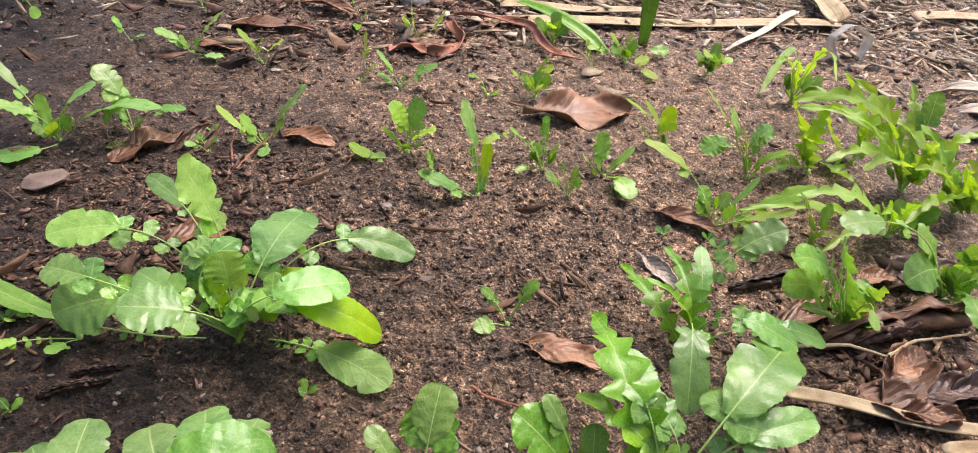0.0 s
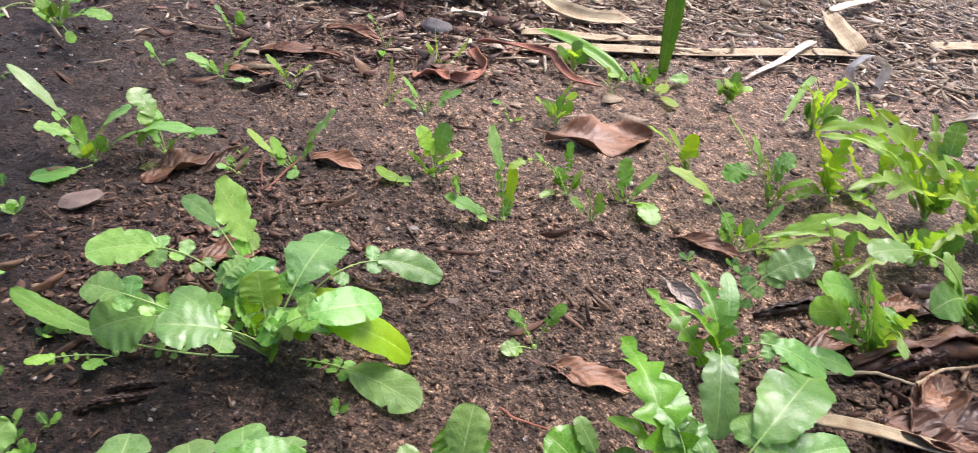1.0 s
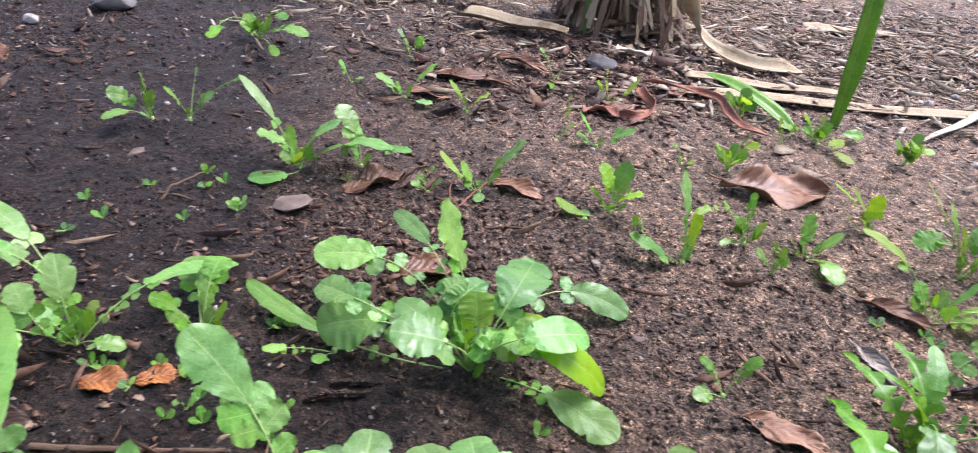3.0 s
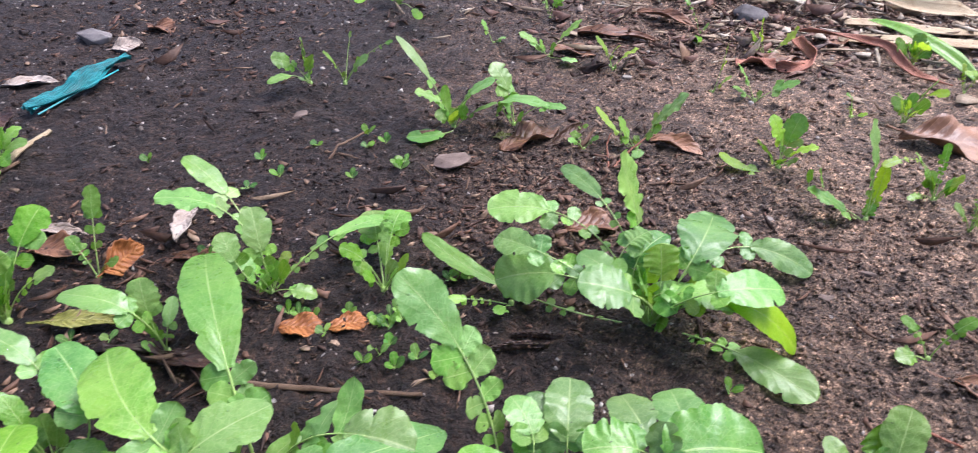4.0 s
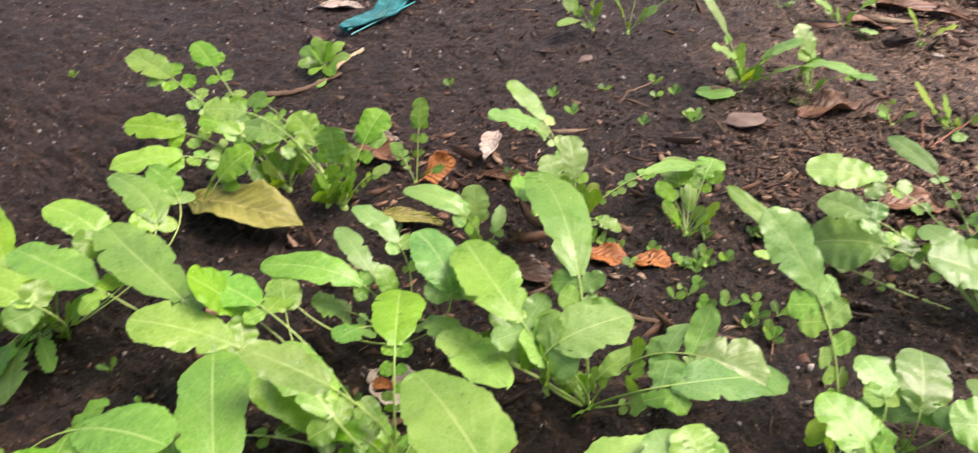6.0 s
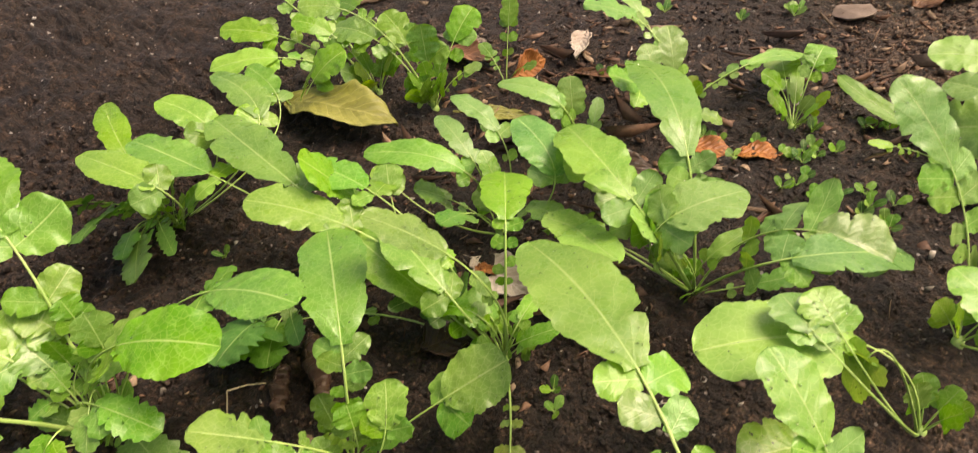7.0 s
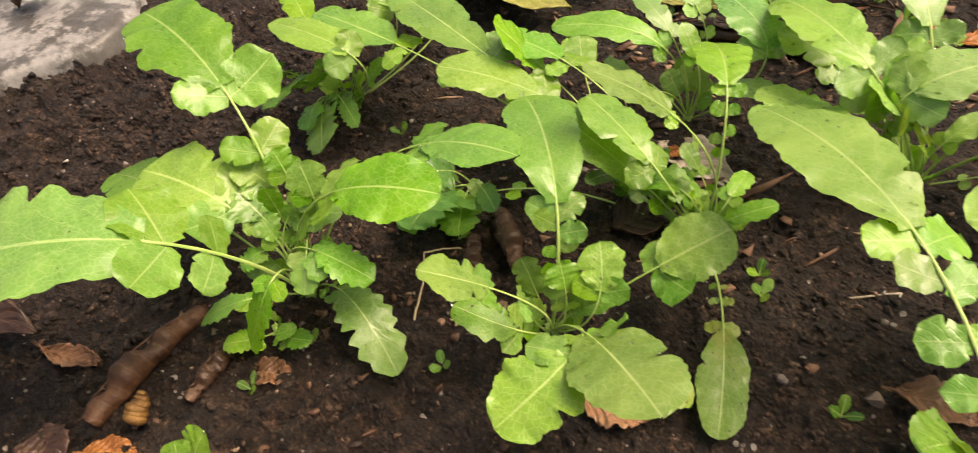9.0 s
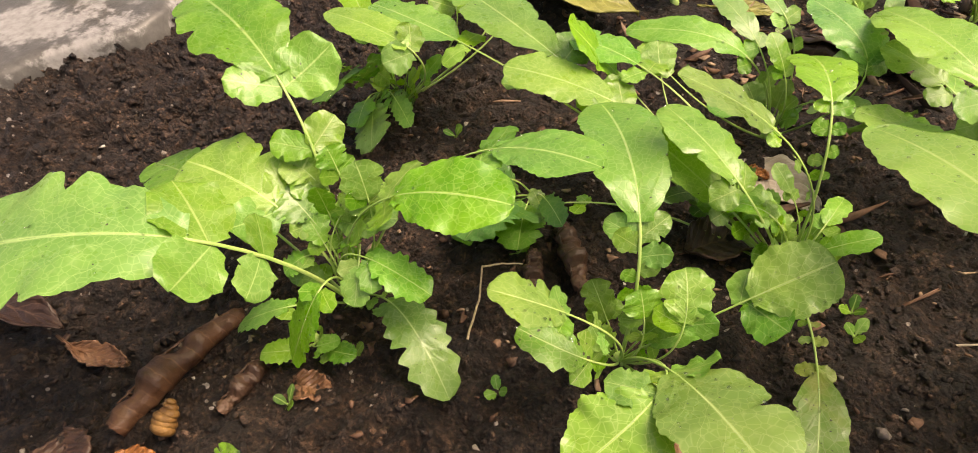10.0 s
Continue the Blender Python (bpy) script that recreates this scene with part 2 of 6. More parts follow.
def stone_material(name, dark, pale, rough=0.75, scale=60.0):
    m, t, b = material(name, rough, 0.4)
    co = t.nodes.new("ShaderNodeTexCoord").outputs["Object"]
    n1, n2 = noise_tex(t, co, scale, 5.0, 0.6), noise_tex(t, co, scale * 7, 4.0, 0.7)
    c = ramp(t, n1, [(0.3, dark), (0.72, pale)])
    c = mix(t, calc(t, "MULTIPLY", smooth(t, n2, 0.5, 0.72), 0.5), c, mix(t, 1.0, c, (0.5, 0.5, 0.5), "MULTIPLY"))
    t.links.new(c, b.inputs["Base Color"])
    bump(t, b, calc(t, "ADD", n1, calc(t, "MULTIPLY", n2, 0.5)), 0.6, 0.002)
    return m


def cement_material():
    m, t, b = material("wet_cement", 0.5, 0.5)
    co = t.nodes.new("ShaderNodeTexCoord").outputs["Object"]
    n1, n2 = noise_tex(t, co, 13.0, 6.0, 0.62), noise_tex(t, co, 110.0, 5.0, 0.7)
    white = smooth(t, calc(t, "ADD", n1, calc(t, "MULTIPLY", calc(t, "SUBTRACT", n2, 0.5), 0.25)), 0.46, 0.54)
    c = mix(t, white, ramp(t, n2, [(0.3, (0.055, 0.052, 0.046)), (0.7, (0.105, 0.10, 0.09))]), ramp(t, n2, [(0.3, (0.15, 0.147, 0.14)), (0.62, (0.27, 0.265, 0.255))]))
    t.links.new(c, b.inputs["Base Color"])
    t.links.new(calc(t, "ADD", calc(t, "MULTIPLY", white, 0.25), 0.42), b.inputs["Roughness"])
    bump(t, b, n2, 0.35, 0.002)
    return m


SOIL_DARK, SOIL_MID, SOIL_PALE = (0.0160, 0.0100, 0.0074), (0.0755, 0.0482, 0.0345), (0.148, 0.100, 0.075)
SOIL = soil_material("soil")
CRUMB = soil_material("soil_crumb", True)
GRIT = island_material("pale_grit", [(0.0, (0.16, 0.13, 0.11)), (0.6, (0.32, 0.28, 0.24)), (1.0, (0.62, 0.58, 0.52))], 0.7, 0.4)
LITTER = island_material("leaf_litter", [(0.0, (0.035, 0.02, 0.014)), (0.45, (0.12, 0.06, 0.035)), (0.75, (0.22, 0.12, 0.075)), (1.0, (0.36, 0.26, 0.17))], 0.65, 0.4)
LITTER_RED = island_material("red_leaf_litter", [(0.0, (0.04, 0.02, 0.014)), (0.5, (0.13, 0.062, 0.042)), (0.85, (0.24, 0.13, 0.09)), (1.0, (0.45, 0.36, 0.28))], 0.6, 0.4)
STRAW = island_material("straw_bits", [(0.0, (0.28, 0.20, 0.13)), (0.6, (0.42, 0.33, 0.22)), (1.0, (0.62, 0.54, 0.42))], 0.6, 0.4)
LEAF = leaf_material("radish_leaf", (0.118, 0.300, 0.024), (0.195, 0.405, 0.036), (0.48, 0.62, 0.22))
LEAF_LIME = leaf_material("lime_leaf", (0.215, 0.42, 0.022), (0.33, 0.54, 0.036), (0.55, 0.65, 0.2), 0.36, 0.44)
# Bluer leaf: its own hue plus a cool light cast put into the colour.
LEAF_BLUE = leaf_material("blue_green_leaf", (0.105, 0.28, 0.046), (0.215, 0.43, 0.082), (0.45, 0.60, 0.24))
# Paler copy of the radish leaf: sky sheen put into the base colour.
LEAF_SHEEN = leaf_material("sheen_radish_leaf", (0.150, 0.350, 0.052), (0.235, 0.455, 0.078), (0.48, 0.62, 0.24))
LEAF_SPOT = leaf_material("spotted_leaf", (0.115, 0.265, 0.026), (0.18, 0.35, 0.042), (0.5, 0.55, 0.28), 0.4, 0.28, 1.0)
LEAF_WEED = leaf_material("weed_leaf", (0.055, 0.17, 0.025), (0.11, 0.28, 0.04), (0.3, 0.42, 0.15), 0.38, 0.3)
STALK = stalk_material("pale_stalk", (0.26, 0.42, 0.09), (0.40, 0.54, 0.17))
DRY_BROWN = dry_material("dry_brown_leaf", (0.075, 0.033, 0.017), (0.20, 0.095, 0.048), (0.38, 0.21, 0.12), 0.37)
DRY_RUST = dry_material("rust_brown_leaf", (0.045, 0.02, 0.010), (0.115, 0.052, 0.024), (0.22, 0.11, 0.052), 0.45)
DRY_DARK = dry_material("rotting_dark_leaf", (0.02, 0.011, 0.008), (0.06, 0.03, 0.019), (0.14, 0.075, 0.045), 0.4)
DRY_ORANGE = dry_material("orange_dry_leaf", (0.16, 0.05, 0.015), (0.36, 0.13, 0.03), (0.55, 0.26, 0.08), 0.5)
DRY_PALE = dry_material("bleached_leaf", (0.20, 0.15, 0.11), (0.38, 0.31, 0.25), (0.60, 0.53, 0.45), 0.6)
DRY_OLIVE = dry_material("yellowing_leaf", (0.12, 0.12, 0.02), (0.23, 0.23, 0.05), (0.38, 0.37, 0.13), 0.45, 9.0)
FIBRE = fibre_material("dry_stalk_fibre", (0.27, 0.20, 0.105), (0.58, 0.475, 0.30))
WATER_M, WATER_T, WATER = material("water_drop", 0.02, 0.5)
WATER.inputs["Transmission Weight"].default_value = 1.0
WATER.inputs["IOR"].default_value = 1.33
FIBRE_DARK = fibre_material("weathered_fibre", (0.06, 0.035, 0.02), (0.22, 0.14, 0.085))
FIBRE_PALE = fibre_material("bleached_fibre", (0.42, 0.35, 0.25), (0.74, 0.68, 0.56))
ROLL_RUST = dry_material("rolled_rust_leaf", (0.030, 0.013, 0.007), (0.095, 0.042, 0.020), (0.20, 0.10, 0.05), 0.45, 9.0, 0.9)
ROLL_DARK = dry_material("rolled_dark_leaf", (0.02, 0.011, 0.007), (0.055, 0.028, 0.017), (0.13, 0.07, 0.042), 0.45, 9.0, 0.9)
RED_STEM = fibre_material("red_dry_stem", (0.20, 0.07, 0.04), (0.50, 0.22, 0.14))
STONE = stone_material("flat_brown_stone", (0.11, 0.078, 0.060), (0.22, 0.165, 0.132))
ROCK = stone_material("grey_stone", (0.10, 0.09, 0.085), (0.24, 0.22, 0.205))
CEMENT = cement_material()


# ---- tools ----
def part(name, bm, mat, parent=None, label=""):
    me = bpy.data.meshes.new(name)
    bm.to_mesh(me)
    bm.free()
    return part_mesh(name, me, mat, parent, label)


def part_mesh(name, me, mat, parent=None, label="", shade=True):
    me.materials.append(mat)
    if shade:
        me.polygons.foreach_set("use_smooth", [True] * len(me.polygons))
    ob = new(name, me)
    ob.parent = parent
    if label:
        ob["label"] = label
    return ob


def lattice(x, y, seed):
    """Smooth value noise between -1 and 1."""
    x, y = np.asarray(x, float), np.asarray(y, float)
    i, j = np.floor(x).astype(np.int64), np.floor(y).astype(np.int64)
    u, v = x - i, y - j
    u, v = u * u * (3 - 2 * u), v * v * (3 - 2 * v)

    def rnd(a, b):
        h = (a * 374761393 + b * 668265263 + seed * 974711) & 0x7FFFFFFF
        h = ((h ^ (h >> 13)) * 1274126177) & 0x7FFFFFFF
        return ((h ^ (h >> 16)) & 0xFFFF) / 32767.5 - 1.0
    a = rnd(i, j) * (1 - u) + rnd(i + 1, j) * u
    b = rnd(i, j + 1) * (1 - u) + rnd(i + 1, j + 1) * u
    return a * (1 - v) + b * v


def ground_height(x, y):
    """The bed: low swells, clods and crumbs; rougher towards the cement."""
    x, y = np.asarray(x, float), np.asarray(y, float)
    rough = 1.0 + 0.45 * np.clip((0.0 - x) / 0.2, 0, 1) * np.clip((0.35 - y) / 0.2, 0, 1) + 1.1 * np.clip((-0.52 - x) / 0.2, 0, 1) * np.clip((0.3 - y) / 0.15, 0, 1)
    z = 0.0045 * lattice(x / 0.23, y / 0.23, 1) + 0.0025 * lattice(x / 0.085, y / 0.085, 2)
    z = z + rough * (0.0022 * lattice(x / 0.034, y / 0.034, 3) + 0.0022 * (2 * np.abs(lattice(x / 0.019, y / 0.019, 4)) - 0.7) + 0.0015 * (2 * np.abs(lattice(x / 0.0088, y / 0.0088, 5)) - 0.7) + 0.0007 * lattice(x / 0.0042, y / 0.0042, 6))
    return z


def gz(x, y):
    return float(ground_height(x, y))


def spread(stretches, far):
    """Grid lines: stretches of (from, to, step), then growing steps out to the horizon."""
    lines = [v for lo, hi, d in stretches for v in np.arange(lo, hi - d * 0.5, d)]
    step, a, b = stretches[0][2], lines[0], lines[-1]
    before, after = [], []
    while b < far:
        step *= 1.45
        a, b = a - step, b + step
        before.append(a)
        after.append(b)
    return np.array(before[::-1] + lines + after)


def grid_mesh(name, xyz, uv=None):
    """A mesh from a grid of points (rows, columns, 3)."""
    r, c = xyz.shape[:2]
    k = np.arange(r * c).reshape(r, c)
    quads = np.stack([k[:-1, :-1], k[:-1, 1:], k[1:, 1:], k[1:, :-1]], -1).reshape(-1, 4)
    return quick_mesh(name, xyz.reshape(-1, 3), quads, None if uv is None else uv.reshape(-1, 2))


def quick_mesh(name, verts, faces, uv=None):
    me = bpy.data.meshes.new(name)
    faces = np.asarray(faces)
    n, w = faces.shape
    me.vertices.add(len(verts))
    me.vertices.foreach_set("co", np.asarray(verts, np.float32).ravel())
    me.loops.add(n * w)
    me.loops.foreach_set("vertex_index", faces.astype(np.int32).ravel())
    me.polygons.add(n)
    me.polygons.foreach_set("loop_start", np.arange(0, n * w, w, dtype=np.int32))
    if uv is not None:
        layer = me.uv_layers.new(name="UVMap")
        layer.data.foreach_set("uv", np.asarray(uv, np.float32)[faces.ravel()].ravel())
    me.update(calc_edges=True)
    me.validate()
    return me


# ---- ground ----
gx = spread([(-1.35, -0.76, 0.006), (-0.76, -0.16, 0.0019), (-0.16, 0.36, 0.0036), (0.36, 1.15, 0.0075)], 220.0)
gy = spread([(-0.38, -0.27, 0.006), (-0.27, 0.20, 0.0019), (0.20, 0.65, 0.0034), (0.65, 1.75, 0.0075)], 220.0)
X, Y = np.meshgrid(gx, gy)
near = np.clip(1.4 - np.maximum(np.abs(X + 0.1) - 1.2, np.abs(Y - 0.7) - 1.2), 0, 1)
Z = ground_height(X, Y) * near
ground = part_mesh("ground", grid_mesh("ground", np.stack([X, Y, Z], -1)), SOIL)
tagged(ground, "dark brown crumbly damp garden soil with small clods", "ground", kind="structure")

# ---- loose bits on the soil ----
ICO_T = (1 + 5 ** 0.5) / 2
ICO_V = np.array([(-1, ICO_T, 0), (1, ICO_T, 0), (-1, -ICO_T, 0), (1, -ICO_T, 0), (0, -1, ICO_T), (0, 1, ICO_T), (0, -1, -ICO_T), (0, 1, -ICO_T), (ICO_T, 0, -1), (ICO_T, 0, 1), (-ICO_T, 0, -1), (-ICO_T, 0, 1)]) / 1.9
ICO_F = np.array([(0, 11, 5), (0, 5, 1), (0, 1, 7), (0, 7, 10), (0, 10, 11), (1, 5, 9), (5, 11, 4), (11, 10, 2), (10, 7, 6), (7, 1, 8), (3, 9, 4), (3, 4, 2), (3, 2, 6), (3, 6, 8), (3, 8, 9), (4, 9, 5), (2, 4, 11), (6, 2, 10), (8, 6, 7), (9, 8, 1)])
FLAKE_V = np.array([(math.cos(2 * math.pi * k / 7), math.sin(2 * math.pi * k / 7), z) for z in (-1, 1) for k in range(7)])
FLAKE_F = np.array([(0, k + 1, k) for k in range(1, 6)] + [(7, 7 + k, 8 + k) for k in range(1, 6)] + [f for k in range(7) for f in ((k, (k + 1) % 7, 7 + (k + 1) % 7), (k, 7 + (k + 1) % 7, 7 + k))])


def in_view(x, y):
    """The stretch of the bed that the walk passes over."""
    return (y > -0.3) & (y < 1.7) & (y > -0.26 - 0.95 * np.minimum(x + 0.45, 0.0) * 0 + np.where(x > -0.15, 0.45 * (x + 0.15), 0)) & (x > -1.25 + 0 * y) & (x < 0.35 + 0.5 * y)


def scatter(n, rng, patches):
    """n places: uniform where patches is empty, else in round drifts (x, y, radius, share)."""
    if not patches:
        x, y = rng.uniform(-1.25, 1.1, n * 3), rng.uniform(-0.3, 1.7, n * 3)
        keep = in_view(x, y)
        return x[keep][:n], y[keep][:n]
    w = np.array([p[3] for p in patches], float)
    k = rng.choice(len(patches), n, p=w / w.sum())
    c = np.array([p[:3] for p in patches])[k]
    return c[:, 0] + c[:, 2] * rng.normal(0, 0.55, n), c[:, 1] + c[:, 2] * rng.normal(0, 0.55, n)


def turn_matrices(rng, n, tilt):
    a, b, c = rng.uniform(0, 2 * np.pi, n), rng.normal(0, tilt, n), rng.normal(0, tilt, n)
    z = np.zeros(n)
    o = np.ones(n)
    rz = np.array([[np.cos(a), -np.sin(a), z], [np.sin(a), np.cos(a), z], [z, z, o]])
    ry = np.array([[np.cos(b), z, np.sin(b)], [z, o, z], [-np.sin(b), z, np.cos(b)]])
    rx = np.array([[o, z, z], [z, np.cos(c), -np.sin(c)], [z, np.sin(c), np.cos(c)]])
    return np.einsum("ijn,jkn,kln->nil", rz, ry, rx)


def crumbs(name, n, sizes, mat, label, seed, patches=(), power=2.6, sink=0.3):
    """Many rough grains in one mesh."""
    rng = np.random.default_rng(seed)
    x, y = scatter(n, rng, patches)
    n = len(x)
    size = sizes[0] + (sizes[1] - sizes[0]) * rng.random(n) ** power
    far = np.clip(0.7 + 0.6 * (y - 0.1), 0.7, 1.6)
    size = size * far
    v = ICO_V[None] * (1 + 0.42 * rng.normal(size=(n, 12, 1))) * np.array((1.0, 1.0, 0.75)) * (size[:, None] * rng.uniform(0.6, 1.15, (n, 3)))[:, None, :]
    v = np.einsum("nij,nkj->nki", turn_matrices(rng, n, 0.8), v)
    z = ground_height(x, y) + size * (0.5 - sink)
    v = v + np.stack([x, y, z], -1)[:, None, :]
    f = ICO_F[None] + 12 * np.arange(n)[:, None, None]
    ob = part_mesh(name, quick_mesh(name, v.reshape(-1, 3), f.reshape(-1, 3)), mat, shade=False)
    return tagged(ob, label, "soil" if mat is CRUMB else "gravel", kind="stuff")


def flakes(name, n, sizes, slim, mat, label, category, seed, patches=(), lift=0.0015, rag=0.42, arch=0.6):
    """Many thin torn pieces in one mesh."""
    rng = np.random.default_rng(seed)
    x, y = scatter(n, rng, patches)
    n = len(x)
    size = sizes[0] + (sizes[1] - sizes[0]) * rng.random(n) ** 2.2
    s = np.stack([size, size * rng.uniform(slim[0], slim[1], n), np.full(n, 0.0004)], -1)
    jag = 1 + rag * rng.normal(size=(n, 7, 1)) * np.array([1, 1, 0])
    v = FLAKE_V[None] * s[:, None, :] * np.concatenate([jag, jag], 1)
    v[:, :, 2] += (v[:, :, 0] ** 2 / size[:, None]) * rng.uniform(-0.8, 1.0, (n, 1)) * arch
    v = np.einsum("nij,nkj->nki", turn_matrices(rng, n, 0.35 * arch), v)
    v = v + np.stack([x, y, ground_height(x, y) + lift], -1)[:, None, :]
    f = FLAKE_F[None] + 14 * np.arange(n)[:, None, None]
    ob = part_mesh(name, quick_mesh(name, v.reshape(-1, 3), f.reshape(-1, 3)), mat, shade=False)
    return tagged(ob, label, category, kind="stuff")


crumbs("soil_crumbs", 13000, (0.0005, 0.0030), CRUMB, "dark brown soil crumbs strewn over the bed", 11)
crumbs("fine_crumbs", 34000, (0.0006, 0.0031), CRUMB, "fine dark soil grains strewn round the radish plants", 18, [(-0.35, -0.08, 0.20, 4), (-0.45, 0.0, 0.30, 3), (-0.62, -0.05, 0.16, 3), (-0.25, 0.05, 0.16, 2), (-0.4, 0.35, 0.3, 2), (0.0, 0.42, 0.25, 4), (0.12, 0.42, 0.25, 4)], 2.4, 0.42)
crumbs("soil_clods", 6200, (0.0010, 0.0058), CRUMB, "coarse dark clods heaped beside the cement", 12, [(-0.83, -0.10, 0.07, 2), (-0.68, -0.06, 0.13, 5), (-0.66, 0.12, 0.12, 2), (-0.50, -0.19, 0.10, 2), (-0.16, 0.50, 0.13, 2), (-0.85, 0.6, 0.2, 1)], 3.0, 0.5)
crumbs("pale_grit", 4200, (0.0005, 0.0030), GRIT, "pale grit and tiny bits of shell on the soil", 13)
crumbs("gravel", 2400, (0.0012, 0.005), GRIT, "pale grey gravel among the straw", 14, [(0.75, 1.25, 0.35, 4), (0.5, 1.4, 0.35, 3), (0.7, 0.95, 0.2, 2), (0.0, 1.25, 0.3, 1)])
flakes("leaf_litter", 6400, (0.0008, 0.0056), (0.2, 0.7), LITTER, "small torn brown bits of dead leaf on the soil", "leaf litter", 15, [(-0.2, 0.5, 0.14, 5), (-0.15, 0.95, 0.25, 5), (-0.8, 0.78, 0.22, 4), (0.05, 1.15, 0.3, 5), (0.5, 1.25, 0.45, 3), (-0.45, 0.3, 0.15, 3), (0.35, 0.38, 0.12, 4), (0.1, 0.5, 0.3, 1)])
flakes("leaf_crumbs", 420, (0.0008, 0.0035), (0.3, 0.9), LITTER, "tiny torn brown crumbs of dead leaf on damp soil", "leaf litter", 18, [(-0.45, -0.1, 0.14, 1), (-0.35, 0.1, 0.15, 1)])
flakes("red_leaf_litter", 1100, (0.002, 0.013), (0.15, 0.6), LITTER_RED, "torn reddish brown pieces of dead leaf before the stump", "leaf litter", 19, [(-0.03, 0.98, 0.12, 5), (-0.25, 0.92, 0.12, 2), (-0.05, 1.1, 0.14, 4), (-0.45, 1.05, 0.2, 2), (0.2, 1.15, 0.15, 2), (-0.85, 0.85, 0.15, 1)], 0.004)
flakes("straw_bits", 4200, (0.003, 0.026), (0.05, 0.2), STRAW, "short pale bits of straw and stalk on the ground", "straw", 16, [(0.65, 1.35, 0.45, 6), (0.2, 1.35, 0.35, 4), (-0.35, 1.25, 0.3, 2), (0.8, 1.0, 0.25, 2)], 0.006, 0.25, 0.2)
flakes("pale_leaf_litter", 900, (0.003, 0.015), (0.25, 0.8), STRAW, "pale torn bits of dry leaf strewn over the ground", "leaf litter", 20, [(0.65, 1.3, 0.4, 6), (0.25, 1.2, 0.3, 3), (0.05, 1.05, 0.2, 2), (0.75, 1.0, 0.2, 1)], 0.005, 0.42, 0.35)
flakes("dark_twig_bits", 650, (0.003, 0.018), (0.04, 0.10), LITTER, "thin broken brown twigs lying on the soil", "twigs", 17, [(-0.2, 0.5, 0.18, 3), (-0.4, 0.25, 0.2, 3), (0.1, 0.5, 0.25, 2), (-0.2, 0.95, 0.3, 3), (-0.75, 0.7, 0.25, 2), (0.35, 0.4, 0.12, 2)], 0.002)


# ---- radish plants ----
class Rib:
    """The midrib of a leaf: a bowed line from the crown to the tip, with a frame along it."""

    def __init__(self, az, reach, rise, arch, roll):
        self.a, self.reach, self.rise = radians(az), reach, rise
        span = math.hypot(reach, rise)
        self.ctrl = (0.42 * reach - 0.25 * arch * rise, 0.5 * rise + arch * span)
        self.span, self.roll = span, roll
        # the blade turns part of the way towards the open, bright side of the bed
        t = np.array((reach * math.cos(self.a), reach * math.sin(self.a), rise)) / max(span, 1e-6)
        side = np.array((-math.sin(self.a), math.cos(self.a), 0.0))
        open_side = np.array((0.0, -0.75, 0.66))
        self.face = min(max(0.5 * math.atan2(-side @ open_side, np.cross(t, side) @ open_side), -0.7), 0.7)

    def at(self, s):
        s = np.asarray(s, float)
        r = 2 * s * (1 - s) * self.ctrl[0] + s * s * self.reach
        z = 2 * s * (1 - s) * self.ctrl[1] + s * s * self.rise
        dr = 2 * (1 - 2 * s) * self.ctrl[0] + 2 * s * self.reach
        dz = 2 * (1 - 2 * s) * self.ctrl[1] + 2 * s * self.rise
        n = np.sqrt(dr * dr + dz * dz) + 1e-9
        dr, dz = dr / n, dz / n
        ca, sa = math.cos(self.a), math.sin(self.a)
        p = np.stack([r * ca, r * sa, z], -1)
        t = np.stack([dr * ca, dr * sa, dz], -1)
        side = np.broadcast_to(np.array([-sa, ca, 0.0]), t.shape)
        up = np.cross(t, side)
        w = (self.face + self.roll * s)[..., None]
        return p, t, np.cos(w) * side + np.sin(w) * up, np.cos(w) * up - np.sin(w) * side


class Bow(Rib):
    """A midrib that rises from the crown to the foot of the end lobe and arches on to the tip (metres from the crown)."""

    def __init__(self, neck, tip, roll):
        neck, tip = np.array(neck, float), np.array(tip, float)
        a, b = np.linalg.norm(neck), np.linalg.norm(tip - neck)
        self.start = s = min(max(a / (a + b), 0.15), 0.88)
        self.c, self.tip, self.span, self.turn = (neck - s * s * tip) / (2 * s * (1 - s)), tip, a + b, roll
        d = tip - neck
        flat = math.hypot(d[0], d[1])
        if flat < 0.35 * b:
            d = d + 0.5 * tip
            flat = max(math.hypot(d[0], d[1]), 1e-5)
        self.side = np.array((-d[1], d[0], 0.0)) / flat

    def at(self, s):
        s = np.asarray(s, float)
        k = s[..., None]
        p = 2 * k * (1 - k) * self.c + k * k * self.tip
        t = 2 * (1 - 2 * k) * self.c + 2 * k * self.tip
        t = t / (np.linalg.norm(t, axis=-1, keepdims=True) + 1e-9)
        side = self.side - t * (t @ self.side)[..., None]
        side = side / (np.linalg.norm(side, axis=-1, keepdims=True) + 1e-9)
        up = np.cross(t, side)
        w = np.broadcast_to(self.turn * (0.4 + 0.6 * k), k.shape)
        return p, t, np.cos(w) * side + np.sin(w) * up, np.cos(w) * up - np.sin(w) * side


def outline(q, e, base):
    w = np.clip(1 - np.abs(2 * q ** e - 1) ** 2.2, 0, 1) ** 0.5
    return np.maximum(w, base * (1 - q) ** 1.5)


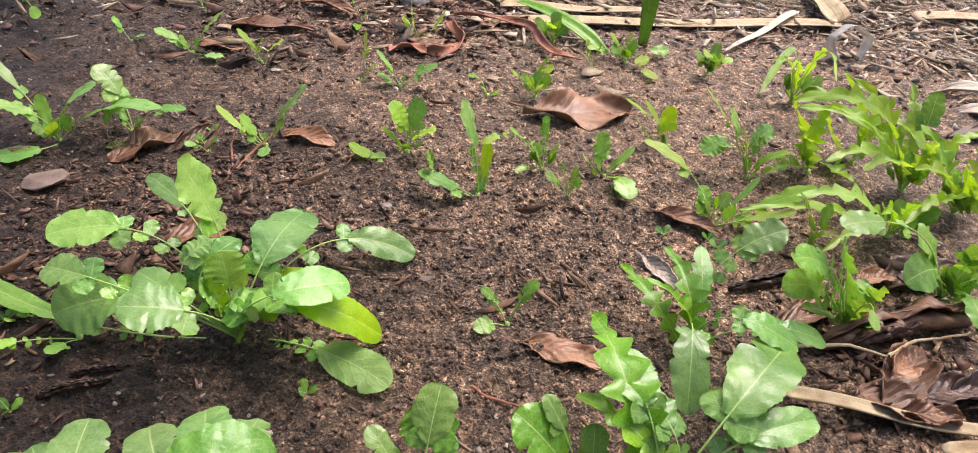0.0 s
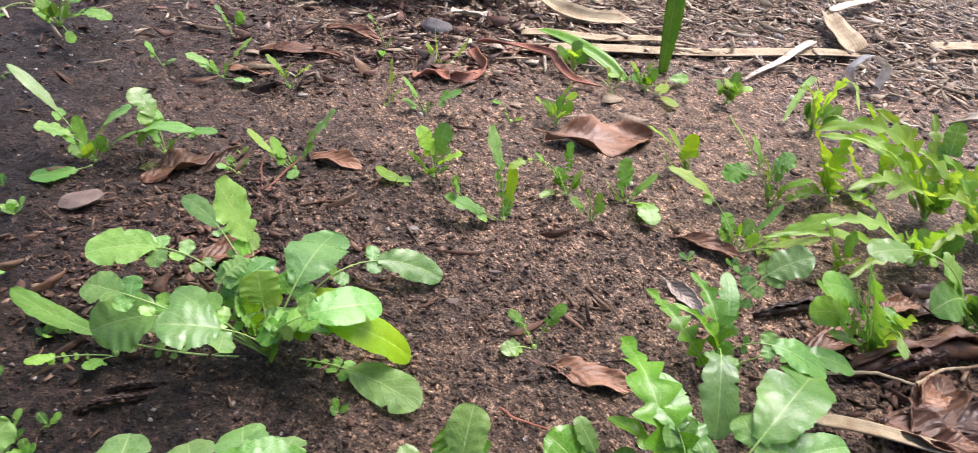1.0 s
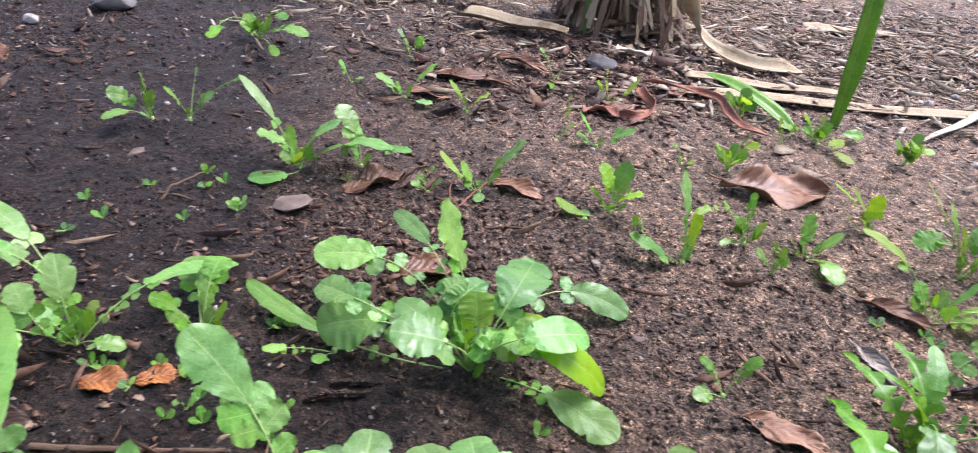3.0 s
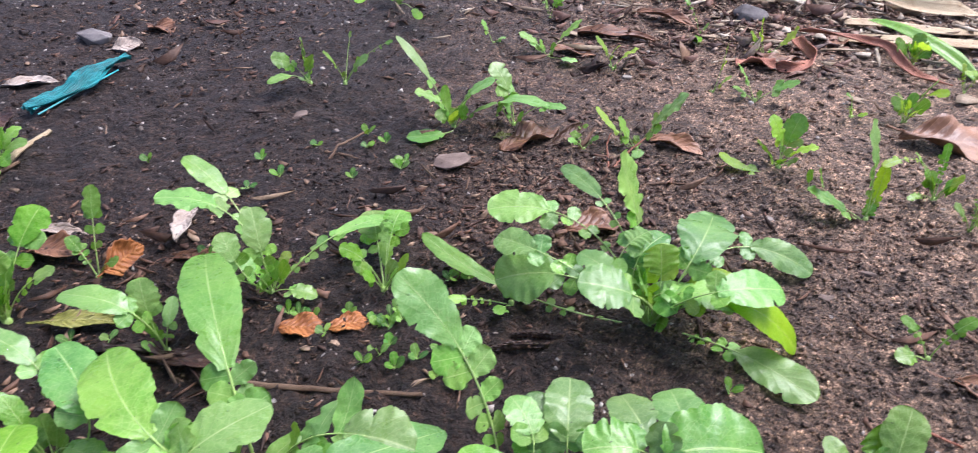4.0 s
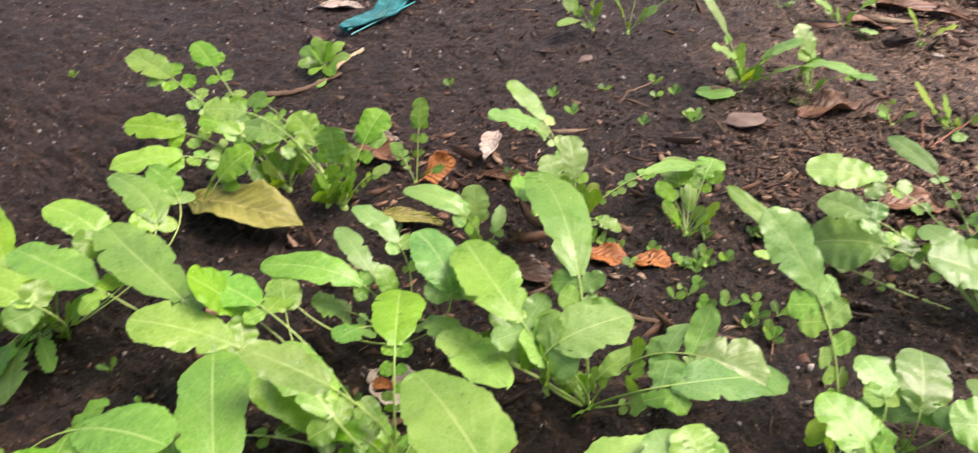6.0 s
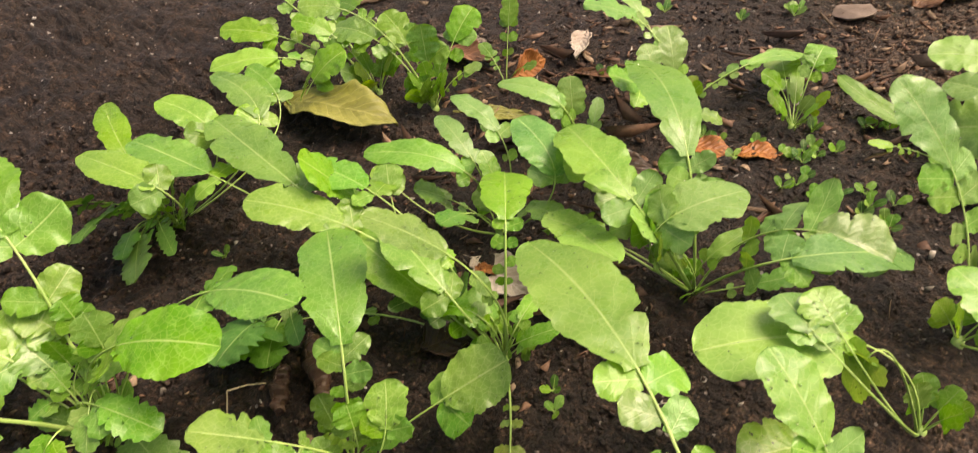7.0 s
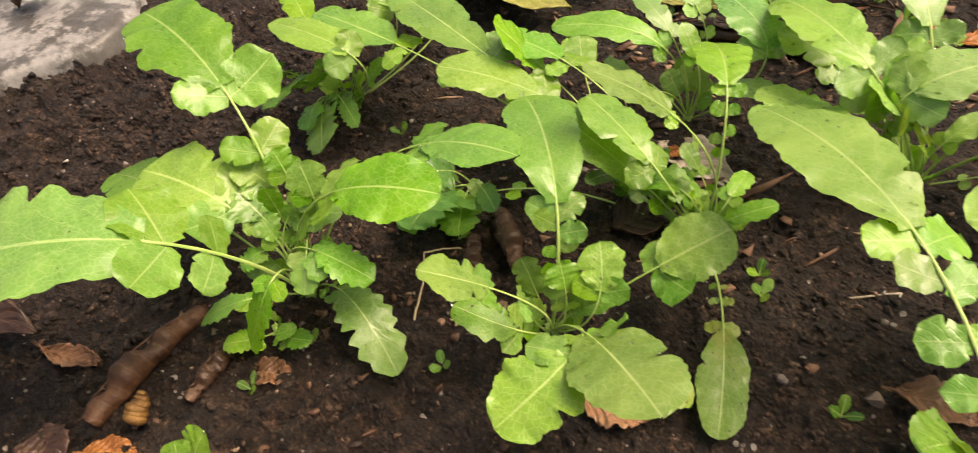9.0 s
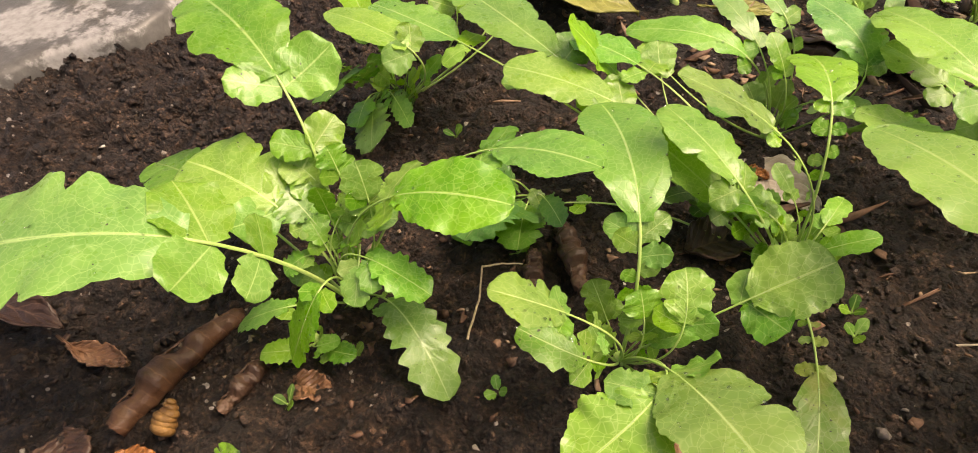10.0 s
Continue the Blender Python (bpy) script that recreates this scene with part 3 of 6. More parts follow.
def margin(q, teeth, tooth_n, jag, rng):
    """The edge's in and out along one side: rounded scallops or sharp teeth, slow waves and an odd torn notch."""
    if teeth > 0.06:
        k = 1 + teeth * (2 * np.abs((q * tooth_n + rng.random()) % 1 - 0.5) * 2 - 1)
    else:
        k = 1 - teeth * 1.6 * (1 - np.abs(np.sin(np.pi * (q * tooth_n * rng.uniform(0.85, 1.1) + 0.18 * np.sin(q * 9 + rng.uniform(0, 6)) + rng.random()))) ** 0.7)
    k = k + jag * np.sin(q * rng.uniform(8, 13) + rng.uniform(0, 6)) + 0.4 * jag * np.sin(q * 29 + rng.uniform(0, 6))
    if jag and rng.random() < 0.75:
        k = k * (1 - rng.uniform(0.12, 0.42) * np.exp(-(((q - rng.uniform(0.15, 0.75)) / rng.uniform(0.018, 0.035)) ** 2)))
    return k


def lobe(centre, width, nq, nu, e, base, teeth, tooth_n, fold, wave, rng, jag=0.0):
    """One blade or leaflet as a grid: centre(q) gives place, side and normal along it."""
    q = np.linspace(0, 1, nq) ** 0.92
    u = np.linspace(-1, 1, nu)
    p, side, up = centre(q)
    left, right = margin(q, teeth, tooth_n, jag, rng), margin(q, teeth, tooth_n, jag, rng)
    shape = outline(q, e, base) * width * 0.5
    hw = np.where(u[None, :] < 0, (shape * left)[:, None], (shape * right)[:, None])
    lat = u[None, :] * hw
    ph = rng.uniform(0, 6.3, 2)
    ripple = np.where(u[None, :] < 0, np.sin(q * 15 + ph[0])[:, None], np.sin(q * 13 + ph[1])[:, None])
    ripple = ripple + 0.45 * np.sin(q * 33 + 3 * ph[0])[:, None]
    swell = np.sin(q[:, None] * 30 - np.abs(u[None, :]) * 7 + ph[0])
    lift = fold * np.abs(lat) - fold * 0.9 * lat * lat / (width * 0.5 + 1e-6) + wave * width * ripple * np.abs(u[None, :]) ** 2.4 + 0.005 * width * swell * (1 - np.abs(u[None, :])) * np.abs(u[None, :]) * 4
    xyz = p[:, None, :] + side[:, None, :] * lat[..., None] + up[:, None, :] * lift[..., None]
    uv = np.stack(np.broadcast_arrays((u[None, :] + 1) / 2, q[:, None]), -1)
    return xyz, uv


def strap_lobe(along, width, rng):
    """A narrow blade cut into backward-pointing lobes nearly to the midrib."""
    nq, nu, n = 60, 7, int(rng.integers(5, 8))
    q, u = np.linspace(0, 1, nq), np.linspace(-1, 1, nu)
    p, side, up = along(q)
    sides = []
    for _ in (0, 1):
        f = (q * n + rng.random() + 0.1 * np.sin(q * 17)) % 1
        cut = np.clip(np.where(f < 0.68, f / 0.68, (1 - f) / 0.32), 0, 1)
        cut = cut ** 0.8 * (1 - 0.55 * q ** 3) + 0.75 * q ** 3
        sides.append(np.maximum(width * 0.5 * (0.16 + 0.95 * cut) * (0.35 + 0.65 * np.sin(np.pi * np.minimum(q * 1.15 + 0.08, 1) ** 1.1)) * np.sqrt(np.clip((1 - q) * 9, 0.02, 1)), 0.0004))
    hw = np.where(u[None, :] < 0, sides[0][:, None], sides[1][:, None])
    lat = u[None, :] * hw
    fold = rng.uniform(0.1, 0.5)
    lift = fold * np.abs(lat) + 0.07 * width * np.sin(q * 19 + rng.uniform(0, 6))[:, None] * u[None, :] ** 2
    xyz = p[:, None, :] + side[:, None, :] * lat[..., None] + up[:, None, :] * lift[..., None]
    return xyz, np.stack(np.broadcast_arrays((u[None, :] + 1) / 2, q[:, None]), -1)


def leaf_parts(rib, width, pairs, term, style, rng, full=1.0):
    """The blade (end lobe with its pairs of leaflets) as one mesh, and the stalk that runs through it."""
    grids = []
    toothed = style > 1
    big = width > 0.02
    placed = isinstance(rib, Bow)
    if placed:
        term = 1 - rib.start
    elif pairs and style == 0:
        term = min(max(1.05 * width / rib.span, min(term, 1.9 * width / rib.span)), 0.62)
        if pairs >= 2:
            pairs = int(min(6, pairs + (3 if width > 0.02 else 1), max(pairs - 1, (1 - term - 0.26) * rib.span / (0.43 * full * width))))
    if style == 1:
        term, pairs = 0.86, 0
    start = 1 - term

    def along(q):
        p, t, side, up = rib.at(start + term * q)
        return p, side, up
    if style == 1:
        grids.append(strap_lobe(along, width * 1.25, rng))
    else:
        grids.append(lobe(along, width, 66 if big else 24, 13 if big else 7, rng.uniform(1.0, 1.3), 0.3, 0.13 if toothed else 0.030 if big else 0.058, 7 if toothed else 15 if big else 5, rng.uniform(0.05, 0.28), rng.uniform(0.015, 0.045), rng, 0.03 if toothed else rng.uniform(0.03, 0.075)))
    first = (0.55 if pairs < 2 else 0.42 if pairs < 5 else 0.25) * start if placed else 0.17 if pairs > 2 else 0.30
    step = (start - first) / max(pairs, 1)
    for i in range(pairs):
        share = (i + 1) / pairs
        s = start - (0.035 if placed else -0.02) - step * (pairs - 1 - i) * rng.uniform(0.95, 1.05)
        for hand in (-1, 1):
            sj = s + rng.uniform(-0.02, 0.02)
            p, t, side, up = rib.at(sj)
            p = p - 0.0012 * up
            lean = rng.uniform(0.15, 0.65)
            d = hand * side * math.cos(lean) + t * math.sin(lean)
            across = t * math.cos(lean) - hand * side * math.sin(lean)
            length = full * width * (0.25 + 0.36 * share ** 1.2) * rng.uniform(0.8, 1.15)
            wide = min(length * rng.uniform(0.78, 1.05), step * rib.span * rng.uniform(0.95, 1.15) + 0.001)
            sag = rng.uniform(-0.4, 0.35)

            def out(q, p=p, d=d, across=across, up=up, length=length, sag=sag):
                o = p + d * (q * length)[:, None] + up * (sag * length * q * q)[:, None]
                return o, np.broadcast_to(across, o.shape), np.broadcast_to(up, o.shape)
            grids.append(lobe(out, wide, 15 if big else 8, 7 if big else 5, rng.uniform(0.95, 1.25), 0.5, 0.12 if toothed else 0.04, 5 if toothed else 6, rng.uniform(0.0, 0.25), 0.06, rng, 0.05))
    verts, faces, uvs, n = [], [], [], 0
    for xyz, uv in grids:
        r, c = xyz.shape[:2]
        k = np.arange(r * c).reshape(r, c) + n
        faces.append(np.stack([k[:-1, :-1], k[:-1, 1:], k[1:, 1:], k[1:, :-1]], -1).reshape(-1, 4))
        verts.append(xyz.reshape(-1, 3))
        uvs.append(uv.reshape(-1, 2))
        n += r * c
    if width > 0.011 and len(grids) > 1:
        blade = grid_mesh("leaf", *grids[0])
        lets = [grid_mesh("leaflet", *g) for g in grids[1:]]
    else:
        blade, lets = quick_mesh("leaf", np.concatenate(verts), np.concatenate(faces), np.concatenate(uvs)), []
    thick = 0.0004 + 0.0042 * width + 0.0019 * rib.span
    s = np.linspace(0, 0.965, 18)
    p, t, side, up = rib.at(s)
    rad = thick * (1 - 0.86 * s ** 0.8) * np.where(s > start, 1 - 0.5 * np.clip((s - start) / 0.12, 0, 1), 1.0) + 0.00012
    ang = np.linspace(0, 2 * np.pi, 7)
    ring = p[:, None, :] + rad[:, None, None] * (np.cos(ang)[None, :, None] * side[:, None, :] + 0.8 * np.sin(ang)[None, :, None] * up[:, None, :]) - up[:, None, :] * (rad * 0.25)[:, None, None]
    return blade, grid_mesh("stalk", ring), lets


SEED = [100]
DROPS = []


def plant_base(x, y, leaves, size):
    """The Empty at a plant's foot, with its name and label."""
    lime = sum(leaf % 10 == 1 for leaf in leaves) * 2 > len(leaves)
    weed = sum(leaf // 10 % 10 == 2 for leaf in leaves) * 2 > len(leaves)
    plant = new("weed_plant" if weed else "radish_plant" if size > 6.5 else "radish_seedling")
    plant.location = (x, y, gz(x, y) - 0.002)
    green = "yellow-green" if lime else "green"
    if weed:
        tagged(plant, "low dark green weed with toothed leaves in damp soil", "weed", "weeds in the bed")
    elif size > 6.5:
        tagged(plant, "leafy radish plant with %d broad wet %s lobed leaves" % (len(leaves), green), "radish plant", "radish plants in the bed")
    else:
        tagged(plant, "small radish seedling with %d narrow %s leaves in bare soil" % (len(leaves), green), "seedling", "radish seedlings in the bed")
    return plant


def add_leaf(plant, rib, width, pairs, term, code, full, rng):
    """One leaf with its stalk and leaflets; code: style in the tens, colour in the ones."""
    style = code // 10 % 10
    blade, stalk, lets = leaf_parts(rib, width, pairs, term, style, rng, full)
    mat = (LEAF, LEAF_LIME, LEAF_SPOT, LEAF_BLUE, LEAF_SHEEN)[code % 10] if style != 2 else LEAF_WEED
    if plant.location.y < 0.22 and width > 0.016:
        k = rng.integers(0, len(blade.vertices), int(5 + width * 500))
        DROPS.extend(np.array(blade.vertices[int(i)].co) + np.array(plant.location) for i in k)
    leaf = part_mesh("leaf", blade, mat, plant, ("", "yellow-green leaf", "old leaf with dark spots", "blue-green leaf", "green leaf with pale sheen in its colour")[code % 10])
    part_mesh("stalk", stalk, STALK, leaf, "pale green stalk and midrib")
    for let in lets:
        part_mesh("leaflet", let, mat, leaf)


def add_heart(plant, size, count):
    """Young inner leaves and the crown."""
    for k in range(count):
        SEED[0] += 1
        rng = np.random.default_rng(SEED[0])
        rib = Rib(rng.uniform(0, 360), size * rng.uniform(0.0012, 0.003), size * rng.uniform(0.0022, 0.0042), rng.uniform(0.0, 0.2), radians(rng.uniform(-30, 30)))
        blade, stalk, lets = leaf_parts(rib, size * rng.uniform(0.0012, 0.002), 2, 0.5, 0, rng)
        mat = LEAF_LIME if rng.random() < 0.1 else LEAF
        leaf = part_mesh("leaf", blade, mat, plant, "young inner leaf")
        part_mesh("stalk", stalk, STALK, leaf, "pale green stalk and midrib")
        for let in lets:
            part_mesh("leaflet", let, mat, leaf)
    bm = bmesh.new()
    r = 0.0012 + 0.00025 * size
    bmesh.ops.create_cone(bm, cap_ends=True, segments=9, radius1=r * 1.3, radius2=r * 0.8, depth=0.009)
    part("crown", bm, STALK, plant, "pale green crown at the soil")


def grow(x, y, *lists):
    """A plant at (x, y). Each leaf: heading in degrees, reach and tip height in cm, bow, width in cm, pairs of leaflets, share of the end lobe, style."""
    leaves = [leaf for some in lists for leaf in some]
    size = max(leaf[1] for leaf in leaves)
    plant = plant_base(x, y, [leaf[7] for leaf in leaves], size)
    for az, reach, rise, arch, width, pairs, term, code in leaves:
        SEED[0] += 1
        rng = np.random.default_rng(SEED[0])
        if y > 0.5 and code < 10:
            # young plants: slim leaves cut into small pairs
            width, pairs, term = width * 0.74, pairs + 2 if pairs else 0, min(term, 0.42) if pairs else term
        rib = Rib(az, reach / 100, rise / 100 + 0.002 - gz(x, y), arch, radians(rng.uniform(-16, 16)))
        add_leaf(plant, rib, width / 100, pairs, term, code, 1.3 if code > 99 else 1.0, rng)
    weed = plant.name.startswith("weed")
    add_heart(plant, min(size, 9.5), 0 if size <= 6.5 or weed else 9 if size > 9 else 6)
    return plant


def place(x, y, *lists):
    """A plant at (x, y) whose leaves are given by the foot and the tip of their end lobe, in cm from the crown; then width, pairs, style, roll and the leaflets' size."""
    leaves = [leaf for some in lists for leaf in some]
    size = max(math.hypot(leaf[3], leaf[4]) for leaf in leaves)
    plant = plant_base(x, y, [leaf[8] for leaf in leaves], size)
    low = 0.002 - gz(x, y)
    for nx, ny, nz, tx, ty, tz, width, pairs, code, roll, full in leaves:
        SEED[0] += 1
        rng = np.random.default_rng(SEED[0])
        rib = Bow((nx / 100, ny / 100, nz / 100 + low), (tx / 100, ty / 100, tz / 100 + low), radians(roll + rng.uniform(-6, 6)))
        add_leaf(plant, rib, width / 100, pairs, 0.5, code, full, rng)
    add_heart(plant, min(size, 8.0), 5 if size > 6.5 else 2)
    return plant


grow(-0.195, 0.365, [(-148, 4.9, 1.2, 0.1, 0.8, 3, 0.5, 1), (-96, 2.8, 1.2, 0.1, 0.9, 2, 0.5, 0)])
grow(-0.287, 0.346, [(-152, 2.8, 4.4, 0.3, 1.2, 1, 0.55, 0), (122, 7.6, 2.2, 0.1, 2.7, 2, 0.4, 0), (94, 4.4, 4.4, 0.4, 2.2, 2, 0.4, 0), (111, 5, 1.9, 0.1, 1.1, 0, 0.6, 0)])
grow(-0.502, 0.292, [(118, 4.2, 5.6, 0.05, 1.8, 3, 0.35, 0), (158, 4.1, 1.7, 0.2, 1.1, 2, 0.4, 0), (-13, 4, 3, 0.2, 0.9, 2, 0.4, 0)])
grow(0.046, 0.276, [(134, 2.3, 4, 0.3, 2.7, 1, 0.5, 0), (73, 1.6, 2, 0.3, 1.2, 1, 0.5, 0)])
grow(0.035, 0.259, [(78, 4.2, 5, 0.2, 2.4, 1, 0.5, 0), (139, 3.9, 3, 0.2, 1.3, 1, 0.5, 0)])
grow(0.126, 0.266, [(131, 4.1, 5, 0.2, 1.2, 1, 0.55, 0), (153, 4.8, 4.5, 0.2, 2.7, 1, 0.5, 0), (88, 2.2, 4, 0.2, 1.7, 1, 0.5, 0)])
grow(0.327, 0.420, [(-159, 7.6, 8, 0.3, 2.1, 3, 0.45, 0), (-141, 7.8, 11.1, 0.05, 2, 2, 0.4, 10), (-114, 7.2, 5.9, 0.4, 1, 2, 0.5, 0), (-162, 7.3, 5.3, 0.3, 2.1, 2, 0.6, 0), (-95, 2.7, 5.8, 0.2, 1.2, 4, 0.3, 11)])
grow(0.420, 0.463, [(-158, 14.4, 9.5, 0.3, 2, 2, 0.6, 0), (-176, 4.7, 6, 0.2, 2.6, 2, 0.5, 0), (-151, 6.6, 3.5, 0.5, 3, 3, 0.5, 0), (-94, 2.1, 6, 0.3, 1.8, 2, 0.5, 0), (-101, 6.4, 2, 0.5, 1.9, 3, 0.5, 0), (-63, 4, 4, 0.4, 2.9, 3, 0.5, 0)])
grow(0.459, 0.615, [(-152, 20.1, 12.7, 0.3, 2, 3, 0.45, 11), (180, 8.6, 10.9, 0.2, 2.1, 3, 0.45, 11), (88, 5.9, 8.5, 0.2, 1.8, 3, 0.45, 11), (67, 4, 8.8, 0.15, 2.6, 2, 0.4, 0), (-159, 11.3, 5, 0.4, 1.8, 3, 0.5, 11), (158, 11.4, 6, 0.4, 2, 4, 0.4, 11), (13, 6.9, 6, 0.4, 1.2, 3, 0.5, 11), (-174, 5.4, 7, 0.3, 1.9, 3, 0.5, 11), (-107, 3.4, 7, 0.3, 1.2, 3, 0.5, 11), (-146, 9.3, 5, 0.4, 2, 4, 0.4, 11), (162, 8.6, 7, 0.3, 1.8, 4, 0.4, 11)])
grow(0.416, 0.545, [(-170, 15.1, 3, 0.2, 0.9, 4, 0.5, 11), (-164, 11.2, 5, 0.3, 1.8, 3, 0.4, 11), (-145, 11.1, 2, 0.3, 1.2, 5, 0.4, 11), (-33, 4.1, 5.5, 0.3, 1.1, 3, 0.5, 11), (-134, 6.8, 5, 0.3, 1.3, 2, 0.5, 11), (-103, 3.6, 5, 0.3, 0.9, 3, 0.5, 11)])
grow(0.416, 0.806, [(-120, 27, 13.7, 0.1, 0.8, 0, 0.6, 11), (-118, 19.2, 10.5, 0.2, 0.8, 1, 0.6, 11), (-108, 22.2, 11.5, 0.3, 0.8, 1, 0.6, 11), (-122, 22.8, 9.1, 0.4, 1, 0, 0.5, 0), (-88, 6.6, 4.1, 0.3, 1.2, 0, 0.5, 0)])
grow(0.493, 0.584, [(145, 8.2, 7, 0.2, 2.1, 4, 0.4, 11), (143, 5.5, 7, 0.2, 2.1, 4, 0.4, 11), (-140, 3.8, 6, 0.3, 2, 4, 0.4, 11), (-157, 8.3, 6, 0.3, 1.8, 4, 0.4, 11), (-106, 5.8, 5, 0.3, 1.3, 4, 0.4, 11), (42, 5.3, 7, 0.3, 2.1, 3, 0.4, 11), (-140, 13.7, 4, 0.3, 1.1, 4, 0.4, 11)])
grow(0.013, 0.596, [(-180, 0.4, 2, 0.1, 1.1, 0, 0.6, 0)])
grow(0.115, 0.609, [(-141, 4.6, 5.8, 0.1, 1.1, 2, 0.5, 0), (92, 1.8, 4.9, 0.05, 1.1, 3, 0.4, 0), (-147, 6.9, 4.6, 0.5, 1.1, 2, 0.4, 1), (-64, 2.1, 3.5, 0.2, 1.7, 2, 0.5, 1), (-137, 3.7, 1.2, 0.3, 0.9, 3, 0.4, 0)])
grow(0.136, 0.569, [(-145, 2.9, 3, 0.2, 1.7, 1, 0.5, 0), (5, 0.5, 3, 0.1, 1, 2, 0.5, 0), (-20, 1, 2, 0.3, 1, 2, 0.5, 0), (-119, 2.2, 4.5, 0.05, 0.7, 2, 0.4, 0)])
grow(-0.195, 0.604, [(133, 2.6, 0.6, 0.3, 1.1, 1, 0.5, 0), (-130, 2.1, 1.5, 0.3, 0.9, 1, 0.5, 0), (-37, 1.9, 2, 0.3, 0.9, 1, 0.5, 0)])
grow(-0.490, 0.660, [(103, 4.3, 5.1, 0.05, 0.5, 1, 0.5, 0), (-107, 2.6, 4.9, 0.2, 1.9, 1, 0.5, 1), (10, 3.1, 3.8, 0.2, 2.2, 1, 0.5, 0), (24, 5.9, 5.3, 0.2, 0.7, 3, 0.3, 0), (-70, 0.4, 2, 0.2, 0.7, 1, 0.4, 0)])
grow(-0.529, 0.648, [(-101, 0.5, 6, 0.1, 2.5, 2, 0.5, 0), (-124, 4.1, 4.2, 0.3, 2.7, 1, 0.5, 0), (-104, 6, 2.5, 0.3, 1.9, 0, 0.5, 0), (-49, 2.3, 4.5, 0.1, 2.1, 2, 0.5, 0)])
grow(-0.556, 0.949, [(-81, 17.3, 5.7, 0.3, 2.1, 1, 0.5, 0), (-60, 10.3, 7, 0.05, 0.7, 2, 0.5, 0), (-19, 9.7, 2.7, 0.3, 2.8, 1, 0.45, 0), (-53, 14.5, 2.5, 0.1, 1.7, 0, 0.3, 0), (-44, 12.4, 6.5, 0.3, 2, 1, 0.4, 0)])
grow(-0.326, 0.965, [(142, 3.5, 3.5, 0.1, 1, 1, 0.5, 0), (33, 1.8, 3, 0.3, 2.4, 1, 0.5, 0), (-117, 1.4, 3, 0.3, 1.7, 1, 0.5, 0)])
grow(-0.117, 0.970, [(157, 2.8, 4, 0.2, 0.8, 1, 0.5, 0), (-53, 1.7, 1.5, 0.2, 1.8, 0, 0.5, 0), (-90, 5.1, 0.5, 0.1, 1.7, 0, 0.5, 0)])
grow(0.112, 0.771, [(-83, 4.2, 6.3, 0.1, 2.2, 0, 0.45, 0), (-84, 7.4, 6.1, 0.3, 1.8, 0, 0.45, 1), (-114, 7.3, 5.5, 0.1, 1.2, 1, 0.5, 1), (-109, 1.8, 3, 0.1, 1, 1, 0.5, 1)])
grow(0.059, 0.763, [(-109, 6.3, 4.8, 0.2, 0.9, 0, 0.5, 0), (-47, 1.8, 1, 0.2, 1.1, 0, 0.5, 1), (-105, 2.4, 2, 0.2, 0.9, 1, 0.5, 1)])
grow(0.231, 0.893, [(144, 2.6, 2.9, 0.1, 1.1, 2, 0.5, 1), (-61, 4.1, 1.2, 0.3, 2.4, 0, 0.4, 1), (74, 1.8, 3, 0.1, 0.9, 1, 0.5, 1), (-151, 6.2, 2.5, 0.2, 1.2, 1, 0.5, 1), (-66, 7, 0.5, 0.1, 2.1, 0, 0.4, 1), (18, 6.1, 1, 0.2, 2.2, 0, 0.4, 0)])
grow(0.187, 0.875, [(147, 1.2, 3, 0.1, 1.1, 1, 0.5, 1), (-48, 1.2, 3, 0.1, 1.1, 1, 0.5, 1), (-132, 2.4, 2, 0.1, 1.1, 0, 0.5, 1)])
grow(0.332, 0.871, [(-112, 10.1, 5.8, 0.2, 1.9, 0, 0.4, 1), (9, 2.9, 1.8, 0.3, 1.6, 0, 0.4, 1)])
grow(0.143, 0.951, [(-99, 10, 5.6, 0.05, 2.1, 0, 0.35, 1)])
grow(0.083, 0.404, [(144, 2.5, 1.6, 0.3, 0.7, 2, 0.5, 0), (23, 2.1, 3, 0.3, 0.9, 2, 0.5, 0), (-148, 2.8, 0.4, 0.25, 1.2, 3, 0.35, 0)])
grow(-0.584, 0.225, [(-180, 18.3, 7.5, 0.15, 2.7, 4, 0.35, 0), (-154, 13, 5, 0.25, 2.6, 3, 0.4, 0), (160, 20.8, 5.7, 0.1, 2.4, 2, 0.4, 0), (-128, 12.3, 4.5, 0.3, 2.6, 2, 0.45, 0), (-154, 6.2, 6, 0.4, 2, 2, 0.5, 0)])
grow(-0.528, 0.233, [(-174, 9.6, 4.7, 0.4, 3, 3, 0.4, 0), (-143, 8.8, 8.8, 0.45, 1.8, 2, 0.45, 0), (92, 5.9, 5.8, 0.2, 2.7, 2, 0.4, 0), (166, 14.9, 4, 0.3, 1.8, 3, 0.4, 0), (141, 1.9, 6.1, 0.1, 2.8, 2, 0.45, 0), (167, 5.7, 6, 0.3, 2.4, 2, 0.45, 0), (46, 4.1, 3, 0.3, 1.2, 3, 0.3, 0), (-64, 1.1, 4.5, 0.1, 1.3, 2, 0.4, 0)])
grow(-0.612, 0.163, [(62, 4.8, 4.5, 0.2, 3.4, 1, 0.5, 0), (-96, 3.1, 4, 0.3, 2.5, 2, 0.4, 0), (6, 3.3, 5, 0.1, 1.9, 2, 0.4, 0)])
